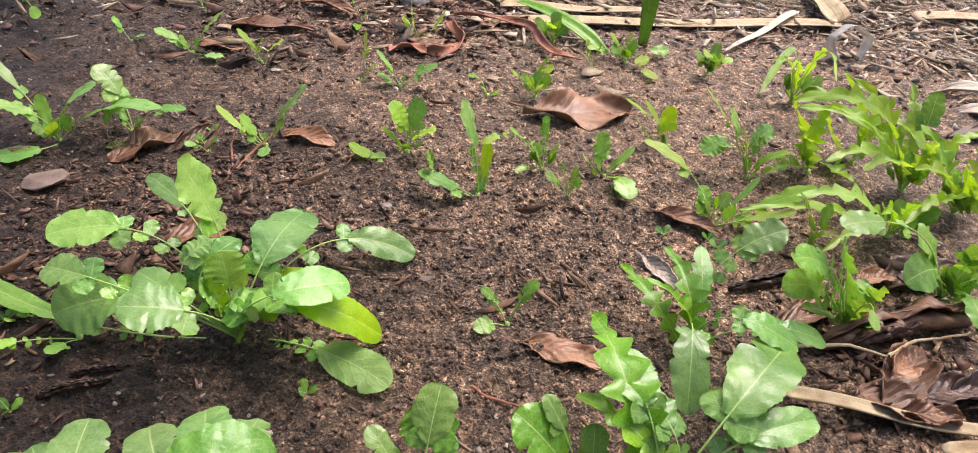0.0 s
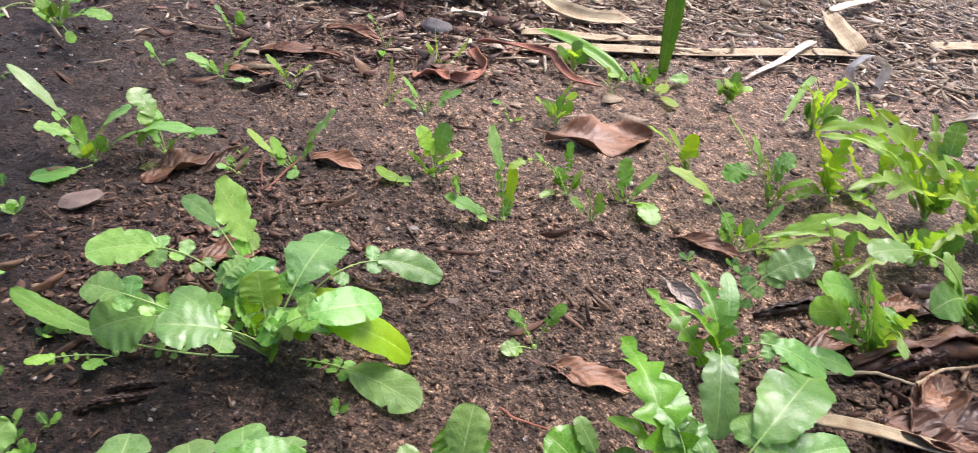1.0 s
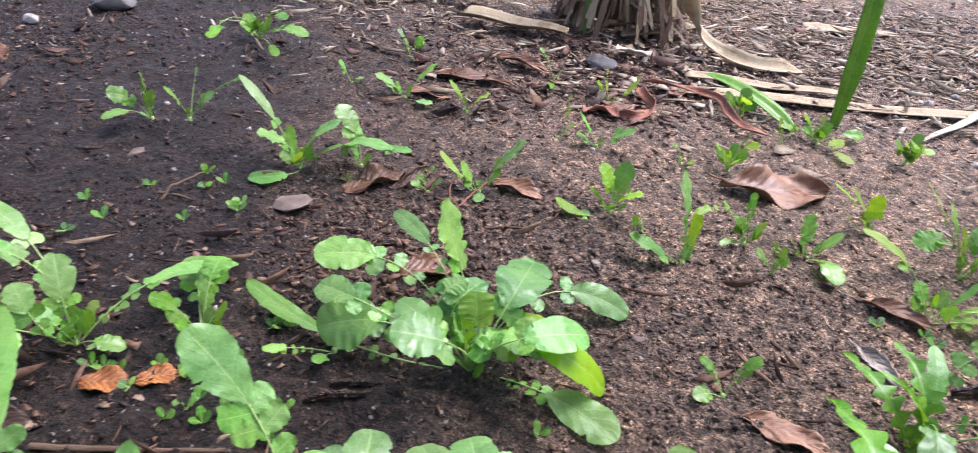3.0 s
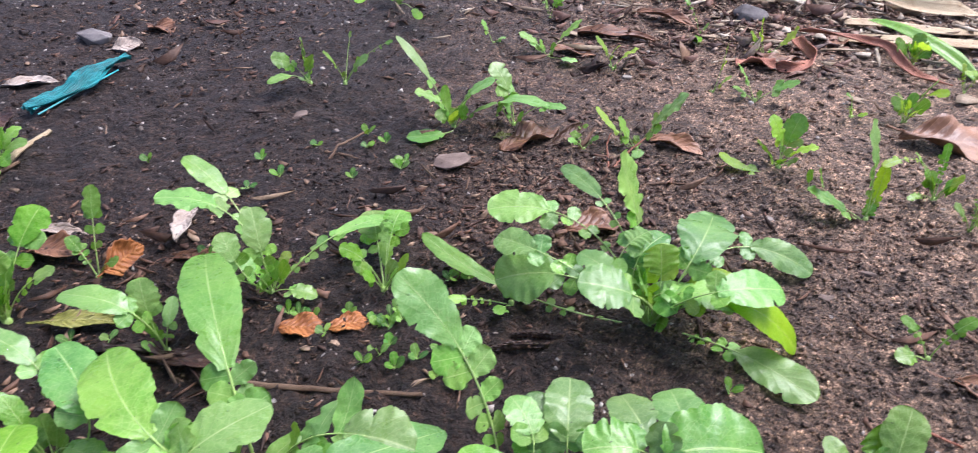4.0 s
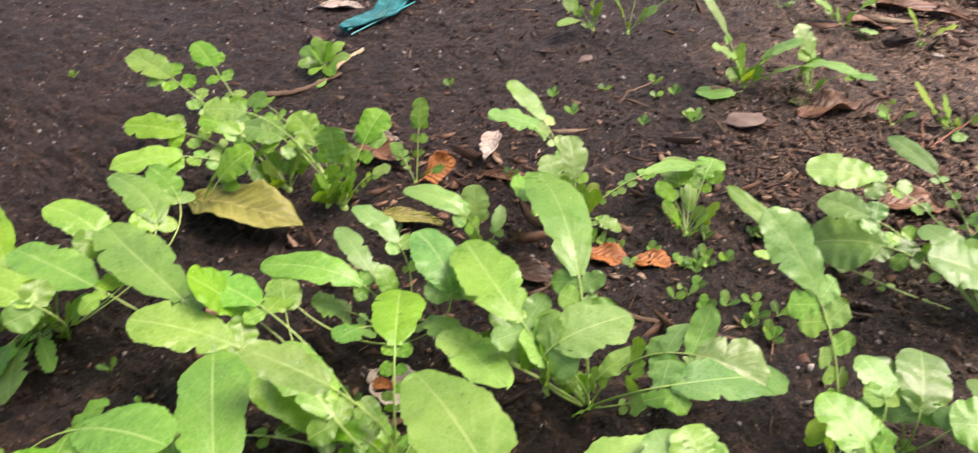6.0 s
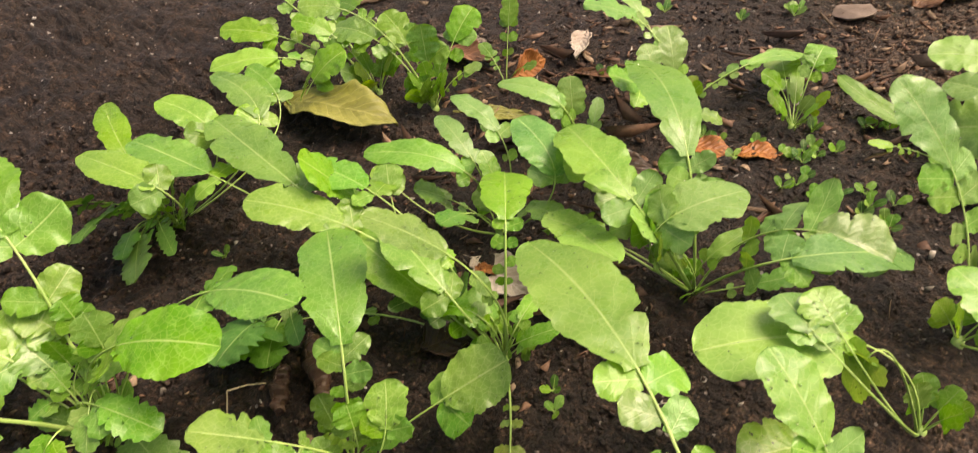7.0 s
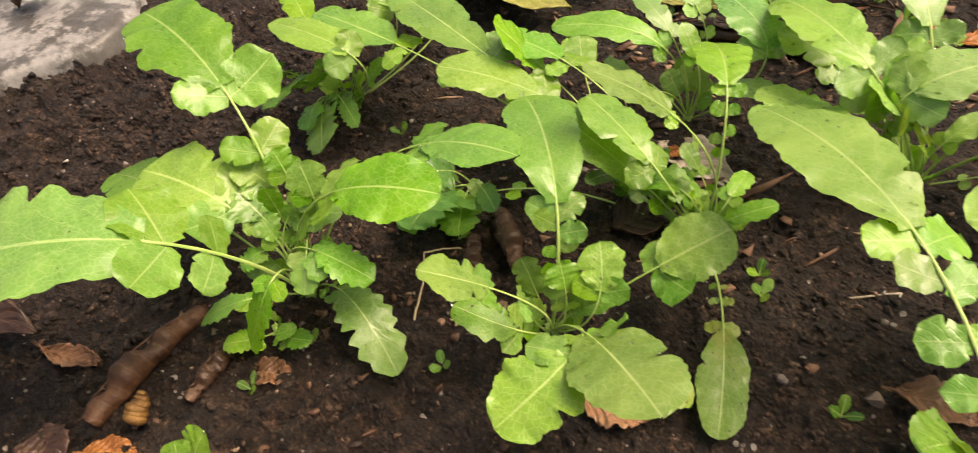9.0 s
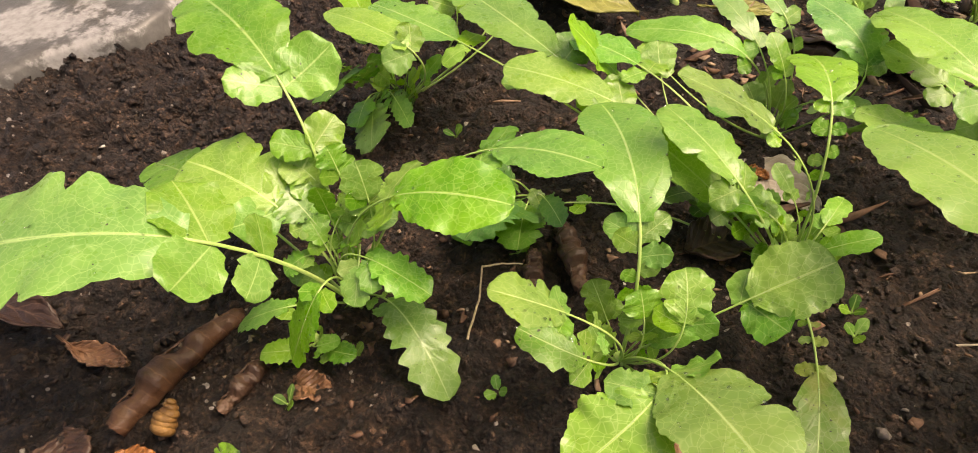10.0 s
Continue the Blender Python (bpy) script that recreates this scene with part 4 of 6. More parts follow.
grow(-0.593, 0.024, [(-62, 6.3, 6.7, 0.15, 1.2, 5, 0.3, 20), (-50, 7.4, 5.1, 0.3, 3.2, 4, 0.4, 20), (-37, 7.5, 1.6, 0.3, 2.8, 4, 0.4, 20), (-17, 6.6, 2, 0.3, 1.3, 4, 0.4, 20), (-46, 5.7, 2, 0.3, 1.9, 4, 0.4, 20)])
grow(-0.451, 0.025, [(-77, 5.6, 1.9, 0.3, 3.8, 2, 0.5, 20), (-91, 2.8, 3, 0.3, 2.3, 2, 0.5, 20), (-51, 4.8, 1.2, 0.3, 2.4, 2, 0.5, 20), (-26, 5.3, 3, 0.2, 1.2, 1, 0.5, 20)])
grow(-0.375, 0.083, [(-110, 2.7, 2.5, 0.3, 1.1, 2, 0.5, 20), (-10, 1.5, 3, 0.3, 1.6, 2, 0.5, 20), (119, 0.4, 3, 0.2, 0.8, 2, 0.5, 20), (7, 2.7, 2, 0.3, 1, 2, 0.5, 20), (-89, 2.5, 1.5, 0.3, 1, 2, 0.5, 20), (-25, 1.7, 1.2, 0.3, 0.8, 2, 0.5, 20), (-101, 4, 3, 0.3, 0.9, 2, 0.5, 20)])
grow(-0.405, -0.177, [(98, 1.9, 3, 0.3, 2.8, 2, 0.5, 0), (150, 1.5, 2.5, 0.3, 1.7, 2, 0.5, 0)])
place(-0.462, -0.083, [(1, -4.9, 9.1, -7.7, -13.8, 7.8, 6.2, 2, 0, 0, 0.8), (-5, 2.1, 9.7, -12.5, 2.1, 11.2, 4.6, 2, 0, 0, 1.1), (-2, -1, 6, -6.3, -2.8, 7.2, 4.6, 1, 0, 0, 1), (-7.4, -2.2, 4.5, -12.4, -3.5, 4, 3.6, 1, 0, 0, 1), (3.4, 2.1, 7.8, 7.6, 4.7, 8.2, 3.3, 2, 0, 12, 1), (4.6, 6.3, 8.2, 9, 7.8, 8.8, 3.3, 1, 0, -8, 1.1), (1, 2, 6.2, 0.4, 2.2, 7.8, 1.9, 1, 0, 0, 1), (3.3, 0.6, 2.4, 7.7, 0, 0.4, 2.4, 2, 30, -14, 0.7)],
      [(3.7, 0.3, 5.8, 5.8, 1.4, 4.4, 1.9, 1, 30, 0, 1), (3.4, -0.2, 5.6, 4.2, -1.2, 4.6, 1.4, 1, 30, 0, 1), (3, -2, 5.2, 2.7, -4.1, 2.2, 2, 1, 30, 0, 1), (-0.1, -2.8, 2.2, -2, -4.8, 1, 1.7, 1, 30, 10, 1), (-2.3, 1.1, 6, -3.4, 0.6, 7, 2.2, 1, 0, 0, 1), (-1.4, 2, 6.5, -1.8, 2, 7.5, 1.6, 1, 0, 0, 1), (-0.2, 0.9, 5, 0, 2.9, 6, 2.2, 1, 0, 0, 1), (0, 1.2, 4.5, 1.8, 2.7, 5, 2.2, 1, 0, 0, 1)],
      [(-1.1, 0, 5, -2.6, -0.3, 6.2, 2.4, 1, 0, 0, 1), (-0.4, -0.1, 4, -1.7, -0.1, 5.5, 1.5, 1, 30, 0, 1), (-0.9, -1, 3.5, -1.2, -2.1, 3, 1.4, 1, 30, 0, 1), (0.1, 0.6, 4, 1.1, 1.2, 4.5, 1.2, 1, 30, 0, 1), (-0.4, 0.6, 5.5, -0.4, 0.5, 7, 1.2, 1, 0, 0, 1)])
place(-0.458, -0.107, [(0.7, -1, 0.8, -0.4, -2.4, 0.8, 1.3, 1, 30, 0, 1), (1.2, -0.3, 0.8, 1.8, 0.6, 1, 1, 1, 30, 0, 1), (1.6, 0, 0.6, 2.9, 0.7, 0.8, 1.1, 1, 30, 0, 1)])
place(-0.350, -0.019, [(-0.8, 1.9, 6.6, -7.4, 6.7, 6.2, 3.3, 4, 0, 0, 0.7), (0.2, -3, 6.6, -1.5, -4.8, 8, 2.5, 2, 0, 10, 0.8), (0.2, -2.1, 2.8, -2.2, -3.4, 3.8, 2, 1, 2, 0, 1), (3.2, 3.6, 4, 4.8, 6.2, 5.2, 3.2, 1, 0, 12, 1), (3.9, -2.7, 5.2, 3.7, -6.4, 4.8, 3.3, 1, 0, 0, 0.8), (3.5, -1.2, 4.6, 8.3, -3.1, 6.8, 3.7, 1, 0, 0, 0.8), (2.3, 0.9, 4.2, 1.1, 2.3, 5.2, 2, 1, 0, 0, 1), (5.7, 0.2, 1.8, 7, 1, 1.2, 1.6, 0, 2, 0, 1)],
      [(1, 0.2, 4, 0.5, 0.5, 5, 1.6, 2, 0, 0, 1), (0, -0.9, 2, -0.7, -0.9, 3, 1, 2, 0, 0, 1), (1.1, 0.6, 2, 2.6, 2.1, 3, 1.2, 2, 0, 0, 1)])
place(-0.333, 0.074, [(-9.5, -1.4, 5.5, -14.3, -3.9, 6.7, 3, 2, 0, 0, 1), (-11.2, 0.9, 5, -12.9, -0.8, 8.2, 3, 1, 0, 0, 1), (-2.4, -1.2, 4.5, -7.7, 0.4, 5, 2.8, 1, 0, 10, 0.9), (-1, 0.3, 2, -4.8, -1.1, 1.8, 2.2, 2, 30, 0, 1), (-10.1, 1.1, 6, -14.1, 0.7, 6.2, 2.6, 1, 0, 0, 1), (-9.5, 2.2, 5, -10.7, 3.3, 6, 1.9, 0, 0, 0, 1)],
      [(4.4, -5, 1.4, 6.9, -9, 0.6, 2.1, 3, 2, 0, 0.6), (-0.8, 2, 7.6, -4.1, 6, 6.4, 2.7, 5, 0, 0, 0.5), (-0.9, -2, 8.6, -4.2, -3.6, 10.4, 2.5, 3, 0, 16, 0.5), (1.6, -0.5, 2.6, 3.1, 0.9, 3.4, 1.3, 2, 0, 0, 1), (-13.7, -1.1, 6.2, -22.8, 0, 6.6, 3.4, 3, 0, 0, 1), (-19.2, -3.2, 6, -25.7, -4.2, 6.4, 3.2, 3, 0, 0, 0.8), (-2.8, -1.3, 3, -10.2, -0.9, 4.5, 2.6, 3, 0, 0, 0.7), (-1, -0.6, 3, -4.3, -1.2, 2, 1.3, 3, 30, 0, 1)],
      [(-0.6, 0.1, 4, -1.7, 0.2, 5, 1, 2, 0, 0, 1), (1, 0.4, 3, 0.7, 2.3, 3, 1.1, 2, 0, 0, 1), (-10.5, -6.3, 1.2, -11.9, -10.2, 1, 2.6, 3, 30, 0, 0.8)])
place(-0.160, -0.012, [(-8.3, 5.9, 8.9, -15.9, 9.6, 8, 3.9, 6, 4, 0, 0.8), (-3.7, 4.3, 2, -4.8, 2.3, 3.5, 2.6, 1, 4, 0, 1)])
place(-0.157, 0.039, [(-2.3, 2.4, 7.8, -5.2, 3.9, 9.4, 2.5, 6, 4, 10, 1), (-2.8, 4.2, 4.5, -4.5, 1.8, 5, 2.7, 0, 2, 0, 1)])
place(-0.150, 0.150, [(-3.8, -3.1, 7, -8.4, -7.4, 7.4, 4.2, 1, 4, 0, 0.8), (-5, -4.8, 8.5, -6.7, -3.7, 8.5, 2, 1, 4, 0, 1), (-4.5, -4, 8.5, -5.7, -3.2, 9, 2, 1, 4, 0, 1), (-3.1, -3.9, 7, -3.1, -3.9, 5, 2, 1, 4, 0, 1)])
place(-0.273, 0.172, [(-6.2, -3, 4, -1.7, -5.8, 6, 2.6, 1, 4, 0, 1), (4.8, -1.7, 6.5, 8.8, 4.3, 4, 2.8, 2, 3, 0, 1)],
      [(-2.9, -2.7, 7.2, -9.5, 1.4, 6.6, 3.3, 4, 4, 0, 1), (-0.8, -3.1, 7, 1.5, 0.6, 7.4, 3.2, 3, 4, 0, 1), (-2.4, 2.3, 6.8, -10.7, 11, 5.8, 3.2, 3, 4, 0, 0.9), (5, 1, 6.2, 8.4, 1.7, 5.5, 3.2, 4, 4, 30, 1.3), (-4.4, -3.5, 4.5, -7.2, -4.3, 5, 2.4, 1, 4, 0, 1), (-1.1, -0.1, 5, 0.1, 2.1, 6, 2.6, 1, 4, 0, 1), (0.6, -0.3, 3, 1.8, 1.7, 4, 1.3, 2, 4, 0, 1), (-0.7, -2.3, 5, -2.4, -3.7, 7, 2.6, 2, 4, 0, 1)],
      [(2.8, 0.9, 1.2, 5, 2.5, 2, 1.4, 2, 4, 0, 1), (-5.1, -0.9, 5.5, -8.3, -0.3, 6, 2.4, 2, 4, 0, 1)])
place(-0.583, 0.031, [(5.8, -1.9, 7, -0.2, -3.1, 7.5, 2.5, 1, 0, 0, 1), (2, 3.9, 5.8, -2.4, 3.2, 7.1, 2.8, 1, 0, 0, 1), (2.1, 7.3, 5, -4.1, 8.2, 6, 2.6, 1, 0, 0, 1), (-0.3, 10.4, 4.5, -3.7, 10.7, 5.5, 2, 1, 0, 0, 1)],
      [(-0.6, -0.6, 5, -7.1, 1.5, 6.2, 2, 2, 0, 0, 1.2), (3.3, 0, 3, 3.5, 1.4, 4, 1.3, 2, 0, 0, 1), (1.2, -0.7, 3, 0.8, 0, 5, 1.2, 2, 0, 0, 1), (1.9, -0.2, 3, 2.2, 0.6, 5, 1.2, 2, 0, 0, 1)])
# Colours 4 and 3 alternate: sheen on top leaves, shade on lower, as paint.
place(-0.097, 0.375, [(-2.4, 5.3, 5.3, -4.1, 5.5, 9.8, 3.8, 3, 4, 0, 0.8), (1.9, 1.3, 5, 2.9, 8, 4.5, 3.9, 1, 3, 0, 0.7), (-1.3, -3.2, 5, -4.6, -4.1, 5.8, 3.4, 1, 4, -15, 0.8), (-6.9, -0.2, 2.8, -11.1, -0.9, 1.6, 4, 4, 3, -40, 0.6), (-8.8, 5, 4.4, -13.3, 3.9, 4.2, 3.2, 4, 4, -22, 0.8), (-5.5, 7.7, 4.6, -9.3, 10.8, 4.9, 1.6, 3, 3, -20, 0.9), (3.7, -2.3, 5.8, 7.7, 0.2, 5, 2.9, 2, 4, 14, 0.8), (4.5, -1.5, 4.6, 9.6, 0.3, 0.3, 2.7, 1, 1, 25, 0.6)],
      [(5.7, -1.4, 0.5, 10.7, -4, 0.4, 2.8, 4, 4, 15, 0.5), (6, 8, 2.4, 10.8, 8.9, 0.4, 2.5, 2, 3, 28, 1), (-10.8, -0.3, 0.8, -18.1, 2.2, 2, 1.5, 5, 4, -20, 0.9), (-1.5, 0.1, 5, 0, 3.2, 5.5, 2.2, 3, 3, 0, 1), (0.2, -0.1, 4.5, -0.2, 0.6, 6.5, 2.6, 2, 1, 0, 1), (2.1, -0.3, 3, 4.8, 2.2, 4, 2.8, 1, 1, 0, 1), (1.6, -1, 4, 5.8, -0.8, 4, 2.6, 2, 4, 0, 1), (-8.2, -0.8, 5, -11.4, 0.4, 4.5, 2.3, 3, 3, -25, 1)],
      [(-2.7, -1.7, 5, -5.3, -0.1, 5, 2, 3, 4, -20, 1), (0.4, -0.8, 3.5, 3.2, 0.1, 3, 2.8, 1, 3, 0, 1), (-0.4, -0.4, 3, -1.4, -0.6, 5, 2.2, 2, 4, 0, 1), (-2.2, 0.6, 6, -1.1, 1.7, 6.5, 2.2, 2, 3, 0, 1)])
place(-0.365, 0.318, [(-5.1, 3.4, 5.6, -9.1, 4.3, 7.5, 1.9, 3, 4, 0, 0.9), (-3.7, 0.7, 6.4, -7.2, -1.1, 7.5, 3, 2, 4, 0, 0.8), (-0.4, 0.3, 3.5, -2.3, 2.5, 5.5, 2.3, 3, 4, 0, 0.9), (3.5, 4.1, 3.3, 6.7, 10.2, 1.4, 1.8, 5, 4, 0, 0.9), (-1.1, -3.4, 4, -2.8, -4.7, 5, 3.4, 1, 4, 0, 1), (2.1, -0.4, 1.2, 3.8, 0.2, 0.6, 1.6, 1, 4, 0, 1), (-0.6, -2.2, 4.5, -1.9, -1.4, 6, 1.8, 2, 4, 0, 1), (0, -1.3, 3, -1, -1.3, 4, 1.4, 2, 4, 0, 1)])
place(-0.150, 0.208, [(-3.5, 3, 8, -7.1, 3.9, 11.2, 2.7, 5, 4, -15, 1.1), (1.4, -2.8, 5, -1.7, -1.4, 6, 2.6, 1, 4, 0, 1), (1, 1.6, 4.5, -0.7, 3.2, 5, 2, 1, 4, 0, 1)])
place(-0.122, 0.235, [(-0.1, -0.3, 3.6, -0.9, 3.5, 4.2, 2.8, 1, 3, 0, 1), (-1, -0.2, 3.4, -2.8, 1.7, 4.2, 2.3, 1, 3, 0, 1), (1.3, -0.7, 4, 2, 0.7, 4.5, 1.7, 1, 3, 0, 1), (-1.6, -1.2, 3, -2.7, -0.8, 3.5, 1.5, 1, 3, 0, 1)])
place(-0.060, 0.225, [(-1.3, -0.1, 5.5, 3.1, 2.1, 5, 4.4, 1, 3, 28, 0.8), (-2.5, 1.8, 4.5, -4.2, 4.5, 3.8, 2.6, 1, 3, 0, 1), (-0.6, 2.5, 4.5, -1.7, 5.6, 4, 2.8, 1, 3, 0, 1), (0.9, 2.8, 4.5, 1.3, 4.9, 4.5, 2.2, 1, 3, 0, 1), (-2.8, 0.3, 5, -5.3, -0.6, 5, 3, 1, 3, -20, 1)])
place(0.205, 0.388, [(-2.6, 0.5, 3.4, -4.2, 5.8, 2.4, 1.5, 0, 10, 0, 1), (-0.4, 1.3, 3.9, -1.3, 5.5, 4.4, 1.7, 1, 10, 0, 1), (3.2, 3.7, 6.1, 6.1, 4.2, 7.5, 2.5, 5, 3, 20, 0.8), (-1.4, -3.4, 4.9, -2, -7.6, 2.2, 2.4, 1, 3, 0, 0.8), (1.4, -3.3, 6, 5, -3.8, 4.4, 2.3, 2, 3, 15, 0.7), (4.3, -2.2, 4.5, 7.7, -2.2, 3.4, 1.9, 3, 3, 15, 0.9), (-0.5, 0.2, 3, -3.5, 1.2, 5, 1.3, 2, 10, 0, 1), (0.5, 1.2, 3, 1, 5.2, 5, 1.4, 3, 3, 0, 1)])
place(0.165, 0.268, [(-2.7, 3.2, 6.8, -3.4, 9.6, 4.8, 2.5, 2, 10, 0, 0.9), (-1.5, 1.7, 6, -2.5, 5, 6.6, 2.6, 2, 3, 0, 0.9), (3.1, 2.2, 5, 8.2, 8.1, 4.6, 3.6, 1, 3, 0, 0.8), (-2, 0.8, 5, -4.9, 3, 5, 2.2, 1, 10, 0, 1), (-0.1, 1.2, 5, -1.5, 3.1, 5.5, 2.2, 2, 3, 0, 1), (4.2, 1.5, 4, 8.5, 3.1, 4, 2.2, 3, 3, 15, 1)])
place(-0.335, 0.609, [(-2.8, 1, 4.3, -6.9, 2, 8.2, 1.4, 2, 4, 0, 1), (-1, -1, 3, -3.3, -2, 4.2, 2.6, 1, 4, 0, 1), (1.4, 0.5, 3.4, 4.2, 1, 5.2, 2.8, 1, 4, 0, 1), (2.1, 0, 1.8, 4.8, 0, 3.3, 1.2, 2, 4, 0, 1), (-0.8, 0.5, 1.4, -1.3, 1, 4, 1.2, 2, 4, 0, 1), (-0.1, -2.7, 0.4, -3.3, -4.5, 0.4, 2.5, 0, 4, 0, 1)])
place(-0.276, 0.631, [(-1, 1, 3.4, -3.1, 2, 5.7, 2.4, 2, 4, 0, 1), (-1, -1, 2.7, 4.3, -2, 3.7, 2.6, 1, 4, 0, 1), (3.1, 0, 2.6, 5.5, 0, 2.7, 1.6, 1, 4, 0, 1), (-0.4, 0, 1.2, -1.2, 0, 2.6, 1.1, 1, 4, 0, 1)])
place(-0.146, 0.619, [(1.3, 0.5, 2.6, 4.1, 1, 6, 3, 2, 4, 0, 1), (-2.2, 0.5, 1.4, -4.5, 1, 3.5, 1, 2, 1, 0, 1), (-0.9, 0, 1.3, -2.1, 0, 3.2, 1.9, 1, 4, 0, 1), (0.3, -1, 0.6, 0.3, -2.5, 0.4, 1.2, 0, 4, 0, 1), (-1.4, 0, 0.7, -1.7, 0, 1.8, 0.7, 1, 4, 0, 1)])
place(-0.014, 0.625, [(-0.3, 0.5, 2.6, -1.6, 1, 4.8, 2.3, 1, 1, 0, 1), (0.4, 1, 2.4, 1.1, 2, 4.9, 2.2, 2, 4, 0, 1), (1.1, -0.5, 2.3, 2.8, -1, 3.2, 2.1, 1, 1, 0, 1), (-0.7, 0, 1, -2.4, 0, 2.6, 1.1, 2, 1, 0, 1), (-2.4, -1.8, 0.4, -5.4, 0, 0.8, 1.4, 1, 1, 0, 1)])
place(0.056, 0.558, [(-0.6, 0.5, 5, -1.8, 1, 8.8, 2, 4, 4, 0, 1), (-1.9, -0.5, 1.2, -5.2, -1, 2.7, 2.1, 1, 4, 0, 1), (-4, 0, 2.7, -4.5, 0, 4.2, 1.8, 0, 4, 0, 1), (0.4, 1, 1.8, 0.6, 2, 4.5, 1.1, 3, 1, 0, 1)])
place(-0.085, 0.786, [(0.5, 0, 3.2, 0.7, 0, 5.7, 1.5, 1, 1, 0, 1), (0.8, 0, 1.1, 1.7, 0, 1.9, 1.1, 2, 1, 0, 1)])
place(-0.039, 0.773, [(-1.1, 0, 2, -2.6, 0, 4, 1.4, 1, 4, 0, 1), (1.9, 0, 1.6, 4.1, 0, 2.8, 2.4, 1, 4, 0, 1), (-1.2, 0, 0.7, -2.6, 0, 1.3, 1.4, 1, 4, 0, 1), (0, 0, 1.1, 0, 0, 2.8, 1.3, 2, 4, 0, 1)])
place(-0.291, 0.826, [(-1.8, 0, 1.5, -4, 0, 2.6, 2.3, 2, 4, 0, 1), (1.3, 0.5, 2.1, 3.8, 1, 4.6, 3.1, 0, 4, 0, 1), (2, -1.3, 0.4, 4.2, -1.7, 0.4, 1.8, 0, 4, 0, 1), (-0.6, 0, 0.6, -1.2, 0, 2, 1.3, 1, 4, 0, 1)])
place(-0.206, 0.814, [(-0.9, 0, 1.8, -2.5, 0, 3.7, 1.4, 1, 1, 0, 1), (0.8, 0, 1.2, 2.8, 0, 2.7, 2.3, 0, 1, 0, 1), (-0.4, 0, 1.3, 0.6, 0, 2.9, 1, 1, 1, 0, 1)])
place(-0.370, 0.844, [(-0.9, 0, 1.6, -1.7, 0, 3, 1.2, 1, 4, 0, 1), (0.6, 0, 0.7, 1.6, 0, 0.9, 1.3, 1, 4, 0, 1)])
place(-0.031, 0.910, [(1.5, 0, 1.7, 3.2, 0, 4.1, 2.9, 0, 1, 0, 1), (-0.9, 0, 2.5, -1.2, 0, 5.1, 1.7, 1, 1, 0, 1), (-1.1, 0, 1.4, -2.3, 0, 3, 1.9, 1, 1, 0, 1), (0.2, -1.2, 0.4, 0.2, -2.6, 0.4, 1.3, 0, 4, 0, 1)])
place(0.173, 0.609, [(-0.3, 0.5, 1.6, -0.8, 1, 4, 2.3, 1, 4, 0, 1), (0.9, 0, 1.2, 2.4, 0, 3.1, 1.6, 1, 4, 0, 1), (1, -1.5, 0.8, 1.6, -4.5, 0.4, 2.2, 1, 4, 0, 1), (-1, 0, 0.6, -2.3, 0, 2.1, 1.1, 1, 1, 0, 1)])
place(0.244, 0.668, [(-0.4, 0.5, 1.1, -3, 1, 4.6, 2, 1, 1, 0, 1), (-0.3, 0.5, 2.1, -0.3, 1, 4.3, 1.7, 1, 1, 0, 1), (-2.8, 0, 3.7, -5.2, 0, 5.2, 1, 1, 1, 0, 1), (-2.7, 0, 2, -3.9, 0, 3.5, 0.9, 2, 1, 0, 1)])
place(0.258, 0.539, [(-2.8, 1.5, 4.5, -6.5, 3, 6.1, 1.8, 1, 1, 0, 1), (3.5, 0, 2.1, 7.8, 0, 4.4, 2.1, 3, 1, 0, 1), (2.4, -1, 1.4, 5.8, -2, 3.2, 1.4, 2, 1, 0, 1), (1.6, 0.5, 1.9, 3.3, 1, 4.5, 0.8, 4, 4, 0, 1), (-0.1, 0, 1.7, -0.1, 0, 2.9, 0.9, 1, 1, 0, 1)])
place(0.314, 0.625, [(-3.1, 0.5, 5.2, -5.9, 1, 8.4, 0.7, 1, 1, 0, 1), (-1.9, 0.5, 4.3, -3.2, 1, 6.6, 1.9, 1, 4, 0, 1), (-0.5, 0, 3.5, 0.9, 0, 5.3, 3.2, 1, 4, 0, 1), (-3.5, -0.5, 3.8, -5.3, -1, 2.8, 2.9, 1, 4, 0, 1), (-1, 0, 3.2, -1.8, 0, 5.1, 1.5, 2, 1, 0, 1), (0.5, -0.5, 1.9, 2.8, -1, 3.4, 1.6, 2, 1, 0, 1)])
place(0.378, 0.640, [(-2.3, 0, 4.8, -4, 0, 7.9, 2.4, 2, 11, 0, 1), (-0.2, 1, 3.6, 0.8, 2, 6.3, 2.2, 2, 11, 0, 1), (-1.3, -0.5, 3, -3.1, -1, 5.5, 2.1, 2, 11, 0, 1), (-2.4, -1, 1.3, -5.1, -2, 0.6, 2, 2, 11, 0, 1)])
place(0.431, 0.664, [(-0, 1, 2.9, -3.2, 2, 8.7, 2.4, 2, 11, 0, 1), (0.4, 0, 3.6, 1.5, 0, 7.3, 2.4, 2, 11, 0, 1), (-0.2, -1, 2.3, 1.3, -2, 5.8, 2.1, 2, 11, 0, 1), (-1.8, 0, 1.4, -4.6, 0, 5.7, 2, 2, 11, 0, 1), (-2.9, -2, 0.4, -1.5, -4.2, 0.4, 2.2, 1, 11, 0, 1)])
